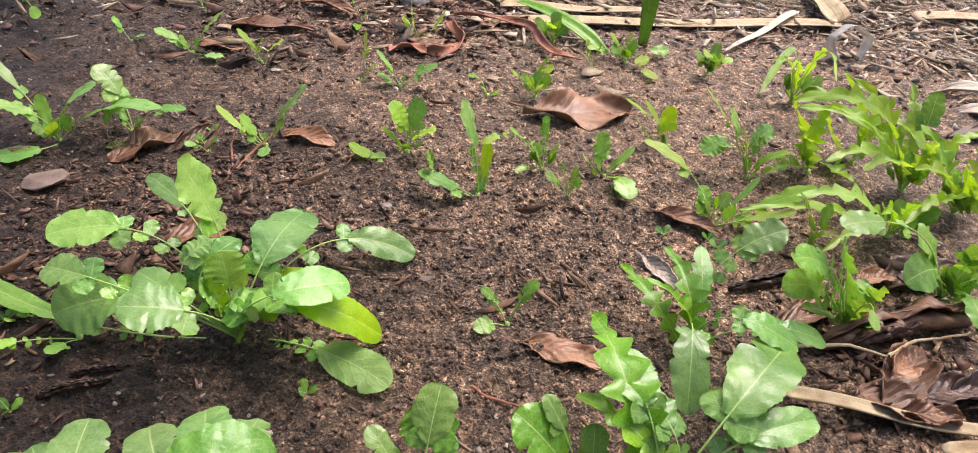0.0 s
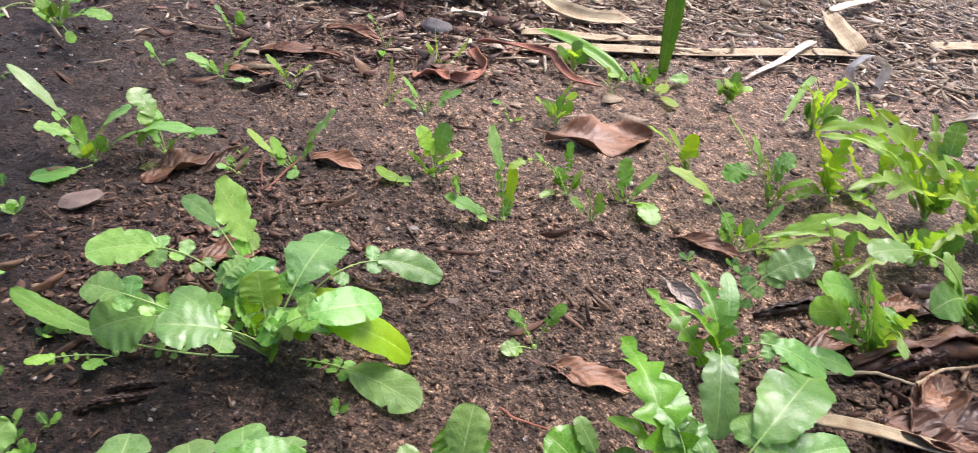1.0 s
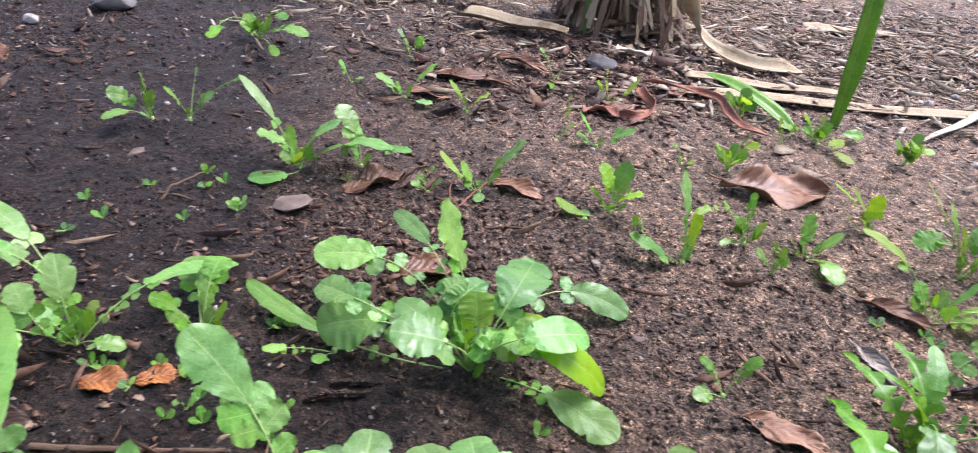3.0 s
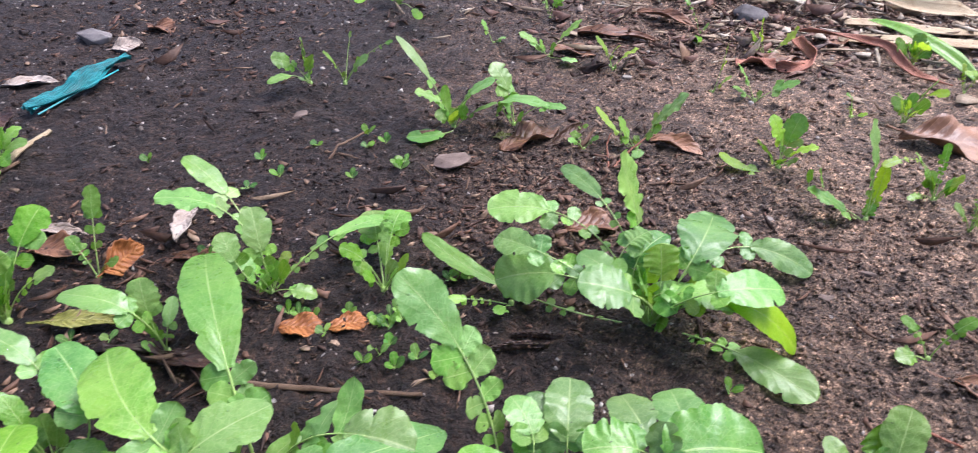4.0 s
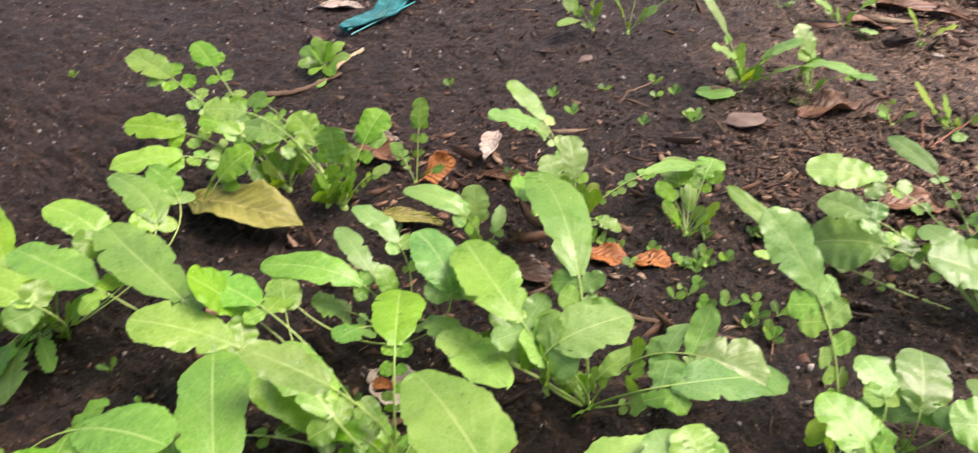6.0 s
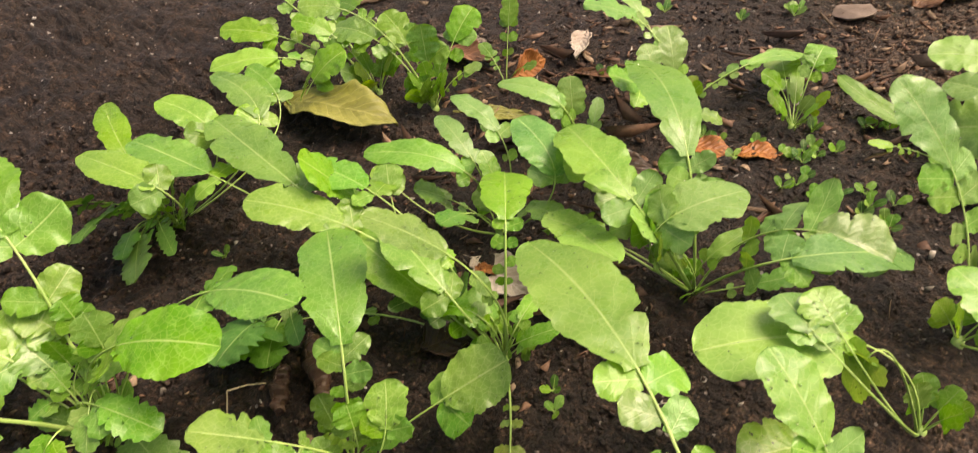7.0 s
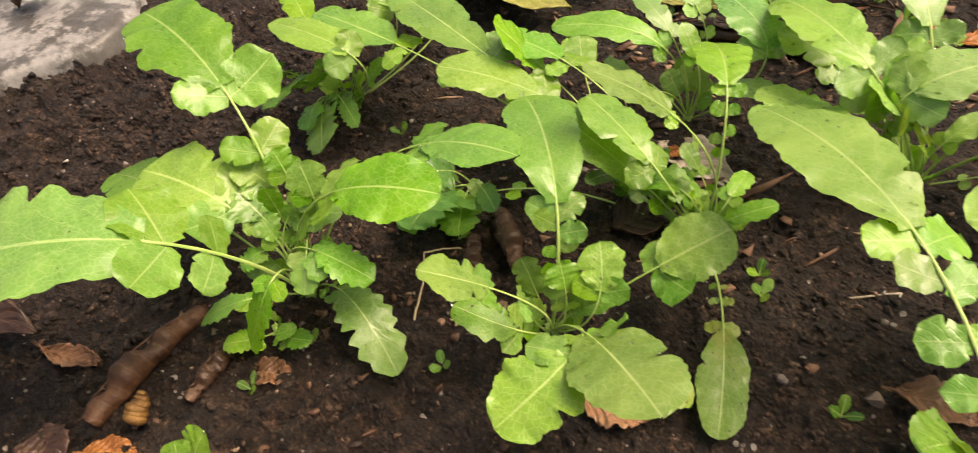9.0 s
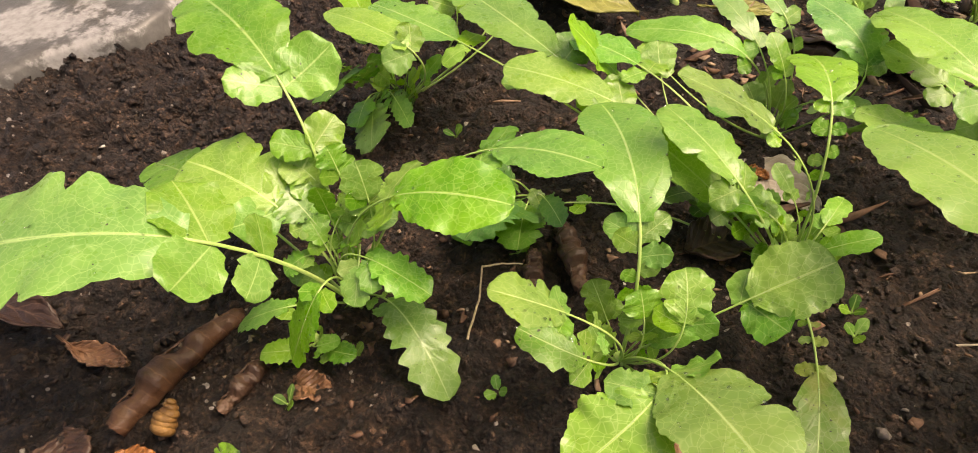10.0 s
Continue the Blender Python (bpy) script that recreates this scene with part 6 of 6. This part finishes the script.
strap(-0.72, 1.22, -0.20, 1.30, 0.040, FIBRE, "long tan dried maize leaf behind the bed", z0=0.02, z1=0.02, taper=0.5)
strap(-0.62, 1.30, -0.35, 1.34, 0.03, FIBRE_PALE, "pale dried leaf behind the bed", taper=0.6)
strap(-0.30, 1.16, -0.12, 1.14, 0.05, FIBRE, "tan crumpled dry leaf near the stump", z0=0.01, z1=0.01, fold=0.5)
strap(0.252, 0.342, 0.420, 0.316, 0.011, FIBRE, "tan dry leaf strap at the bed's corner", z0=0.012, z1=0.006, taper=0.2)
strap(0.335, 0.305, 0.500, 0.315, 0.010, FIBRE, "pale dry stalk at the bed's corner", z0=0.012, z1=0.01, taper=0.2)
stick(0.268, 0.376, 0.330, 0.372, 0.0014, FIBRE, "thin pale dry stem over dead leaves", 0.02, 0.02)
stick(0.330, 0.372, 0.415, 0.405, 0.0013, FIBRE, "thin pale dry stem on dead leaves", 0.02, 0.015)
stick(-0.725, 0.325, -0.690, 0.395, 0.0030, FIBRE_DARK, "brown broken stick on the soil")
stick(-0.700, 0.385, -0.715, 0.455, 0.0038, FIBRE, "tan broken stick on the soil")
stick(-0.16, 0.575, -0.135, 0.625, 0.0012, RED_STEM, "thin forked orange-brown twig in soil", 0.0, 0.012)
stick(-0.165, 0.578, -0.172, 0.615, 0.0010, RED_STEM, "thin orange-brown twig in soil", 0.0, 0.014)
stick(-0.15, 0.545, -0.075, 0.575, 0.0012, FIBRE_DARK, "thin brown twig lying on soil")
stick(-0.42, 0.50, -0.405, 0.545, 0.0016, FIBRE_DARK, "thin forked brown twig in soil", 0.0, 0.012)
stick(-0.432, 0.512, -0.395, 0.510, 0.0014, FIBRE_DARK, "thin brown twig on soil")
stick(-0.405, -0.058, -0.418, -0.035, 0.0006, FIBRE, "thin bent yellow grass stem", 0.0, 0.018, 0.002)
stick(-0.418, -0.035, -0.408, -0.02, 0.0005, FIBRE, "thin yellow grass stem tip", 0.018, 0.012, 0.002)
stick(-0.262, 0.085, -0.246, 0.098, 0.0005, FIBRE_PALE, "tiny pale rootlet on soil")
stick(0.105, 0.462, 0.135, 0.445, 0.0014, FIBRE_DARK, "thin grey twig on soil")
stick(0.125, 0.475, 0.148, 0.43, 0.0016, FIBRE_DARK, "thin grey-brown twig on soil")
stick(0.06, 0.345, 0.09, 0.33, 0.0012, RED_STEM, "thin reddish twig on soil")
stick(-0.60, 0.0, -0.56, 0.02, 0.001, FIBRE_DARK, "thin brown twig on soil")
stick(-0.33, 0.235, -0.22, 0.262, 0.0022, FIBRE_DARK, "dark wet twig lying on soil", sway=0.012)


def ribbon(name, category, points, width, mat, label, twist=0.5):
    """A dried strap that bends through a few points, cupped and twisting along its way."""
    SEED[0] += 1
    rng = np.random.default_rng(SEED[0])
    p = np.array(points)
    k = np.linspace(0, len(p) - 1, 12 * len(p))
    c = np.stack([np.interp(k, np.arange(len(p)), p[:, j]) for j in range(3)], -1)
    pad = np.concatenate([c[:1].repeat(5, 0), c, c[-1:].repeat(5, 0)])
    c = np.stack([np.convolve(pad[:, j], np.ones(11) / 11, "valid") for j in range(3)], -1)
    t = np.gradient(c, axis=0)
    t = t / np.linalg.norm(t, axis=1, keepdims=True)
    side = np.cross(np.array((0.0, 0.0, 1.0)), t)
    side = side / np.linalg.norm(side, axis=1, keepdims=True)
    up = np.cross(t, side)
    q, u = np.linspace(0, 1, len(c)), np.linspace(-1, 1, 7)
    w = (twist * np.sin(q * 5 + rng.uniform(0, 6)))[:, None]
    across = np.cos(w) * side + np.sin(w) * up
    rise = np.cos(w) * up - np.sin(w) * side
    hw = width * 0.5 * np.minimum(1, np.minimum(q * 9 + 0.35, (1 - q) * 7 + 0.25)) * (1 + 0.08 * np.sin(q * 23))
    lat = u[None, :] * hw[:, None]
    xyz = c[:, None, :] + across[:, None, :] * lat[..., None] + rise[:, None, :] * (0.5 * lat * lat / (width * 0.5))[..., None]
    uv = np.stack(np.broadcast_arrays((u[None, :] + 1) / 2, q[:, None]), -1)
    base = Vector(c[0])
    ob = part_mesh(name, grid_mesh(name, xyz - c[0], uv), mat)
    ob.location = (base.x, base.y, base.z)
    solid = ob.modifiers.new("thickness", "SOLIDIFY")
    solid.thickness = 0.0012
    return tagged(ob, label, category)


ribbon("dry_red_strap", "dry leaf", [(0.003, 0.985, 0.012), (0.045, 0.979, 0.014), (0.082, 0.980, 0.010), (0.115, 0.960, 0.014), (0.125, 0.919, 0.008), (0.141, 0.886, 0.004), (0.177, 0.874, 0.004)], 0.012, RED_STEM, "long pinkish red dried leaf strap bent on the ground", 0.9)
ribbon("dry_red_strap", "dry leaf", [(0.001, 0.962, 0.010), (0.016, 0.913, 0.016), (0.027, 0.900, 0.012), (0.017, 0.878, 0.006), (0.001, 0.867, 0.005), (-0.024, 0.878, 0.004)], 0.014, RED_STEM, "folded pinkish red dried leaf strap on the ground", 1.2)
ribbon("dry_red_strap", "dry leaf", [(-0.066, 0.859, 0.004), (-0.043, 0.871, 0.008), (-0.017, 0.865, 0.005)], 0.016, RED_STEM, "short red-brown dried leaf strap among seedlings", 0.6)
ribbon("dry_strap_leaf", "dry leaf", [(0.055, 1.152, 0.100), (0.070, 1.174, 0.060), (0.090, 1.168, 0.030), (0.139, 1.134, 0.016), (0.194, 1.135, 0.010), (0.258, 1.151, 0.006)], 0.03, FIBRE, "curving tan dried maize leaf hanging from the stump", 0.5)
ribbon("dry_strap_leaf", "dry leaf", [(-0.040, 1.086, 0.020), (-0.011, 1.097, 0.014), (0.028, 1.111, 0.008)], 0.018, FIBRE_PALE, "short pale dried maize strip by the stump", 0.3)
ribbon("dry_cane", "dry stalk", [(-0.070, 1.190, 0.020), (0.001, 1.213, 0.030), (0.077, 1.255, 0.040)], 0.03, FIBRE_DARK, "brown dried cane lying against the stump", 0.1)
ribbon("dry_cane", "dry stalk", [(-0.037, 1.181, 0.012), (0.023, 1.212, 0.016), (0.097, 1.274, 0.020)], 0.024, FIBRE, "tan dried cane lying against the stump", 0.1)


def grass_blade(x, y, az, length, height, width, label):
    """A young maize blade that bows outward."""
    rib = Rib(az, length, height, 0.12, 0.25)
    q, u = np.linspace(0, 1, 24), np.linspace(-1, 1, 7)
    p, t, side, up = rib.at(q)
    hw = width * 0.5 * np.sqrt(np.clip(1 - (1.35 * q - 0.35) ** 4, 0, 1)) * (0.45 + 0.55 * np.clip(q * 4, 0, 1))
    lat = u[None, :] * hw[:, None]
    xyz = p[:, None, :] + side[:, None, :] * lat[..., None] + up[:, None, :] * (np.abs(lat) * 0.35)[..., None]
    uv = np.stack(np.broadcast_arrays((u[None, :] + 1) / 2, q[:, None] * 0.3), -1)
    ob = part_mesh("maize_shoot", grid_mesh("maize_shoot", xyz, uv), LEAF)
    ob.location = (x, y, gz(x, y) - 0.002)
    solid = ob.modifiers.new("thickness", "SOLIDIFY")
    solid.thickness = 0.0006
    return tagged(ob, label, "grass blade")


grass_blade(0.262, 0.952, 112, 0.03, 0.26, 0.027, "upright broad green maize blade in soil")
grass_blade(0.212, 0.925, 141, 0.155, 0.030, 0.024, "blue-green maize blade leaning over stalks")


# ---- stump of dry maize at the back ----
def stump(x, y):
    base = new("maize_stump")
    base.location = (x, y, gz(x, y))
    tagged(base, "stump of dry brown maize stalks with ragged fibres", "stump")
    rng = np.random.default_rng(77)
    for k in range(15):
        a = rng.uniform(0, 6.28)
        r = 0.10 * math.sqrt(rng.random())
        lean = rng.uniform(0.0, 0.06)
        px, py = r * math.cos(a), r * math.sin(a)
        h = rng.uniform(0.14, 0.30)
        tube("stalk", [(px, py, -0.01), (px + lean * math.cos(a) * 0.5, py + lean * math.sin(a) * 0.5, h * 0.5), (px + lean * math.cos(a), py + lean * math.sin(a), h)], 0.015, 0.013, FIBRE_DARK if k % 2 else FIBRE, base, sides=10, rng=rng)
    for k in range(120):
        a = rng.uniform(2.2, 6.6)
        r0, r1 = rng.uniform(0.03, 0.11), rng.uniform(0.10, 0.16)
        h0 = rng.uniform(0.05, 0.24)
        b = a + rng.normal(0, 0.25)
        p0 = np.array((r0 * math.cos(a), r0 * math.sin(a), h0))
        p2 = np.array((r1 * math.cos(b), r1 * math.sin(b), rng.uniform(0.0, 0.05)))
        q = np.linspace(0, 1, 12)[:, None]
        mid = (p0 + p2) / 2 + np.array((0, 0, rng.uniform(0.0, 0.05)))
        c = (1 - q) ** 2 * p0 + 2 * q * (1 - q) * mid + q * q * p2
        s = np.array((-math.sin(b), math.cos(b), rng.uniform(-0.4, 0.4))) * rng.uniform(0.003, 0.010)
        u = np.linspace(-1, 1, 3)
        xyz = c[:, None, :] + u[None, :, None] * s * (1 - 0.6 * q[:, :, None])
        uv = np.stack(np.broadcast_arrays((u[None, :] + 1) / 2, q), -1)
        part_mesh("dry_husk", grid_mesh("dry_husk", xyz, uv), (FIBRE_DARK, FIBRE, FIBRE_DARK, FIBRE_DARK, FIBRE)[k % 5], base)
    return base


stump(-0.045, 1.295)
grass_blade(-0.095, 1.185, 80, 0.03, 0.11, 0.012, "young bright green maize shoot beside the stump")


# ---- stones, netting, ring, cement ----
def rock(x, y, sx, sy, sz, az, mat, label, seed, flat=0.0, category="stone", sink=0.25):
    rng = np.random.default_rng(seed)
    bm = bmesh.new()
    for k in range(22):
        v = Vector(rng.normal(size=3)).normalized() * rng.uniform(0.8, 1.1)
        if flat:
            v.z = max(min(v.z, flat), -flat) + 0.1 * v.x
        bm.verts.new((v.x * sx, v.y * sy, v.z * sz))
    hull = bmesh.ops.convex_hull(bm, input=bm.verts[:])
    bmesh.ops.delete(bm, geom=[g for g in hull["geom_interior"] if isinstance(g, bmesh.types.BMVert)], context="VERTS")
    bmesh.ops.bevel(bm, geom=bm.edges[:], offset=0.09 * min(sx, sy, sz * (flat or 1.0) * 2), segments=2, affect="EDGES", profile=0.6)
    me = bpy.data.meshes.new("stone")
    bm.to_mesh(me)
    bm.free()
    ob = part_mesh("stone", me, mat, shade=False)
    ob.matrix_world = pose(x, y, gz(x, y) + sz * (1 - 2 * sink) * (flat or 1.0), 0, 0, az)
    return tagged(ob, label, category)


rock(-0.306, 0.535, 0.021, 0.015, 0.010, 10, STONE, "flat pinkish-brown stone chip lying on soil", 1, flat=0.35)
rock(-0.885, 0.690, 0.036, 0.020, 0.018, -20, ROCK, "flat grey stone near the netting", 2, flat=0.5)
rock(-0.055, 1.045, 0.026, 0.018, 0.016, 5, ROCK, "grey stone among dead leaves", 4)
rock(-0.827, 0.99, 0.040, 0.03, 0.022, 40, ROCK, "grey weathered stone in litter", 5)
rock(-0.871, 0.871, 0.014, 0.010, 0.008, 10, GRIT, "small pale pebble in litter", 6)
rock(0.022, 0.446, 0.007, 0.004, 0.0025, 10, STONE, "small brown stone chip on soil", 7, flat=0.6)
rock(0.050, 0.482, 0.009, 0.004, 0.003, -10, STONE, "small pinkish stone chip on soil", 8, flat=0.6)
rock(-0.445, 0.556, 0.007, 0.004, 0.003, 0, GRIT, "small white pebble on soil", 9)
rock(-0.022, 0.535, 0.008, 0.005, 0.003, 25, GRIT, "small white chip on soil", 10, flat=0.5)
rock(-0.186, 0.795, 0.007, 0.006, 0.004, 25, GRIT, "small pale yellow chip on soil", 21, flat=0.5)
rock(-0.500, 0.575, 0.012, 0.008, 0.005, 60, STONE, "small reddish stone chip on soil", 22, flat=0.6)
rock(-0.462, -0.052, 0.0022, 0.0022, 0.0022, 0, GRIT, "tiny white pebble on soil", 23)
rock(-0.261, 0.025, 0.0035, 0.0028, 0.0025, 20, GRIT, "small pale pebble on soil", 24)
rock(-0.230, 0.039, 0.0045, 0.004, 0.004, 20, STONE, "small red-brown clod on soil", 25)
rock(-0.392, -0.142, 0.0035, 0.003, 0.003, 20, STONE, "small red-brown pebble on soil", 26)


def spiral_shell(x, y):
    """A small banded snail-like husk, lying mouth down."""
    ob = new("snail_shell")
    ob.matrix_world = pose(x, y - 0.004, gz(x, y) + 0.005, -62, 0, 25)
    tagged(ob, "small golden brown banded snail shell on soil", "shell")
    for k in range(6):
        r = (0.0054, 0.0056, 0.0051, 0.0044, 0.0034, 0.0022)[k]
        bm = bmesh.new()
        bmesh.ops.create_uvsphere(bm, u_segments=20, v_segments=10, radius=r)
        bmesh.ops.scale(bm, vec=(1, 1, 0.55), verts=bm.verts)
        bmesh.ops.translate(bm, vec=(0.0006 * math.cos(k * 2.1), 0.0006 * math.sin(k * 2.1), 0.0023 * k), verts=bm.verts)
        part("whorl", bm, SHELL, ob)
    return ob


SHELL = stone_material("banded_shell", (0.075, 0.03, 0.010), (0.36, 0.19, 0.055), 0.35, 160.0)
spiral_shell(-0.459, -0.176)


def netting(x0, y0, x1, y1, width):
    """A crumpled scrap of teal mesh: two layers of fine woven strands."""
    x, y, az, length = between(x0, y0, x1, y1)
    base = new("netting_scrap")
    base.matrix_world = pose(x, y, gz(x, y) + 0.002, 0, 0, az)
    tagged(base, "crumpled scrap of teal plastic netting on soil", "netting")
    rng = np.random.default_rng(5)
    for layer in range(2):
        nq, nu = 60, 18
        q, u = np.linspace(0, 1, nq), np.linspace(-1, 1, nu)
        Q, U = np.meshgrid(q, u, indexing="ij")
        hw = width * 0.5 * (0.35 + 0.65 * np.sin(np.pi * Q ** 0.8)) * (1 + 0.15 * np.sin(Q * 17 + layer))
        lat = U * hw + 0.006 * np.sin(Q * 9 + layer * 2)
        up = 0.002 + 0.004 * layer + 0.004 * (lattice(Q * 9, U * 4, 40 + layer) + 1) + 0.004 * np.sin(np.pi * Q) * (1 - U * U)
        xyz = np.stack([(Q - 0.5) * length, lat, up], -1)
        part_mesh("mesh_sheet", grid_mesh("mesh_sheet", xyz), NET, base)
        me = grid_mesh("woven_cloth", xyz + np.array((0, 0, 0.0008)))
        st = part_mesh("woven_cloth", me, NET_STRAND, base, "lighter teal strands")
        wire = st.modifiers.new("woven_cloth", "WIREFRAME")
        wire.thickness = 0.0009
    tube("cord", [(-0.5 * length, -0.3 * width, 0.004), (-0.1 * length, -0.62 * width, 0.008), (0.3 * length, -0.5 * width, 0.005)], 0.0012, 0.001, NET_STRAND, base, "pale teal cord")
    return base


def plastic(name, colour, rough, alpha=1.0):
    m, t, b = material(name, rough, 0.5)
    co = t.nodes.new("ShaderNodeTexCoord").outputs["Object"]
    n = noise_tex(t, co, 50.0, 4.0)
    t.links.new(mix(t, smooth(t, n, 0.35, 0.7), tuple(c * 0.55 for c in colour), colour), b.inputs["Base Color"])
    b.inputs["Alpha"].default_value = alpha
    return m


NET = plastic("teal_net", (0.01, 0.20, 0.21), 0.45)
NET_STRAND = plastic("teal_strand", (0.02, 0.30, 0.32), 0.4)
CLEAR = plastic("cloudy_plastic", (0.85, 0.84, 0.80), 0.3, 0.5)
netting(-0.762, 0.476, -0.774, 0.626, 0.026)


def cup_ring(x, y):
    """A cut ring of cloudy plastic standing on its edge."""
    bm = bmesh.new()
    rows = []
    for k in range(36):
        a = 2 * math.pi * k / 36
        r = 0.026 + 0.0015 * math.sin(5 * a)
        rows.append([bm.verts.new((r * math.cos(a), w, r * math.sin(a) * 0.95)) for w in (-0.010 - 0.003 * math.sin(2 * a), -0.003, 0.004, 0.009)])
    for k in range(36):
        for j in range(3):
            bm.faces.new((rows[k][j], rows[(k + 1) % 36][j], rows[(k + 1) % 36][j + 1], rows[k][j + 1]))
    ob = part("plastic_ring", bm, CLEAR)
    solid = ob.modifiers.new("thickness", "SOLIDIFY")
    solid.thickness = 0.0007
    ob.matrix_world = pose(x, y, gz(x, y) + 0.023, -14, 0, 12)
    return tagged(ob, "cut ring of cloudy clear plastic on ground", "plastic ring")


cup_ring(0.535, 0.952)


def cement(x, y):
    """A thin slab of old cement whose broken edge runs into the soil."""
    rng = np.random.default_rng(9)
    n = 44
    ang = np.linspace(0, 2 * np.pi, n, endpoint=False)
    bm = bmesh.new()
    loops = []
    for z, grow_by in ((-0.03, 1.0), (0.004, 1.0), (0.0075, 0.985), (0.009, 0.955)):
        loop = []
        for k, a in enumerate(ang):
            r = 1.0 + 0.05 * math.sin(3 * a + 1) + 0.035 * math.sin(7 * a) + 0.02 * math.sin(13 * a + 2)
            loop.append(bm.verts.new((0.33 * r * grow_by * math.cos(a), 0.19 * r * grow_by * math.sin(a), z)))
        loops.append(loop)
    for lo, hi in zip(loops, loops[1:]):
        for k in range(n):
            bm.faces.new((lo[k], lo[(k + 1) % n], hi[(k + 1) % n], hi[k]))
    bm.faces.new(loops[-1])
    ob = part("cement_slab", bm, CEMENT)
    ob.matrix_world = pose(x, y, 0.006, 0, 0, 20)
    return tagged(ob, "old wet cement slab with whitish stains in soil", "cement slab")


cement(-1.135, -0.185)
fallen(-0.945, -0.085, -0.880, -0.045, 0.030, DRY_BROWN, "brown dead leaf standing up on the cement", curl=0.8, bend=0.4, pitch=30, lift=0.016)
dead_leaf("dead_leaf", -0.378, 0.113, 20, 0.014, 0.010, DRY_ORANGE, "small yellow-orange petal on soil", curl=0.8, bend=0.6)
for px, py, w in ((-0.278, 0.600, 0.016), (-0.345, 0.640, 0.014)):
    dead_leaf("dead_leaf", px, py, 200, w * 1.2, w, DRY_OLIVE, "small round yellow fallen leaf on soil", curl=0.3, bend=0.2)
sprouts([(-0.437, -0.134), (-0.434, -0.100), (-0.376, -0.065), (-0.425, -0.009), (-0.435, -0.002), (-0.236, 0.027), (-0.569, 0.029), (-0.525, 0.030), (-0.292, 0.062), (-0.299, 0.071), (-0.183, 0.084), (-0.178, 0.089), (-0.471, 0.232), (-0.446, 0.242), (-0.959, 0.248), (-0.265, 0.270), (-0.202, 0.279), (-0.247, 0.279), (-0.219, 0.283), (-0.260, 0.284)])
sprouts([(-0.206, 0.284), (-0.305, 0.290), (-0.236, 0.290), (-0.217, 0.291), (-0.259, 0.296), (-0.340, 0.301), (-0.223, 0.301), (-0.333, 0.303), (-0.323, 0.303), (-0.206, 0.305), (-0.272, 0.308), (-0.266, 0.310), (-0.278, 0.312), (-0.301, 0.317), (-0.268, 0.318), (-0.261, 0.320), (-0.266, 0.326), (-0.040, 0.330), (-0.252, 0.333), (-0.436, 0.336)])
sprouts([(-0.274, 0.349), (-0.246, 0.373), (-0.242, 0.376), (-0.233, 0.380), (-0.461, 0.428), (-0.580, 0.439), (-0.446, 0.455), (-0.385, 0.479), (-0.483, 0.481), (0.255, 0.505), (-0.349, 0.508), (-0.355, 0.516), (0.250, 0.516), (0.212, 0.516), (-0.348, 0.517), (-0.448, 0.523), (-0.397, 0.533), (-0.384, 0.549), (-0.412, 0.563), (-0.207, 0.646)])
sprouts([(-0.542, 0.658)])


def water_drops():
    """Small clear drops on the wet leaves."""
    rng = np.random.default_rng(31)
    p = np.array(DROPS)
    n = len(p)
    r = 0.0003 + 0.0005 * rng.random(n) ** 2.5
    v = ICO_V[None] * np.array((1.0, 1.0, 0.6)) * r[:, None, None]
    v = v + (p + np.array((0, 0, 1.0)) * (r * 0.3)[:, None])[:, None, :]
    f = ICO_F[None] + 12 * np.arange(n)[:, None, None]
    ob = part_mesh("water_drops", quick_mesh("water_drops", v.reshape(-1, 3), f.reshape(-1, 3)), WATER_M)
    return tagged(ob, "clear water drops on the radish leaves", "water drops", kind="stuff")


water_drops()
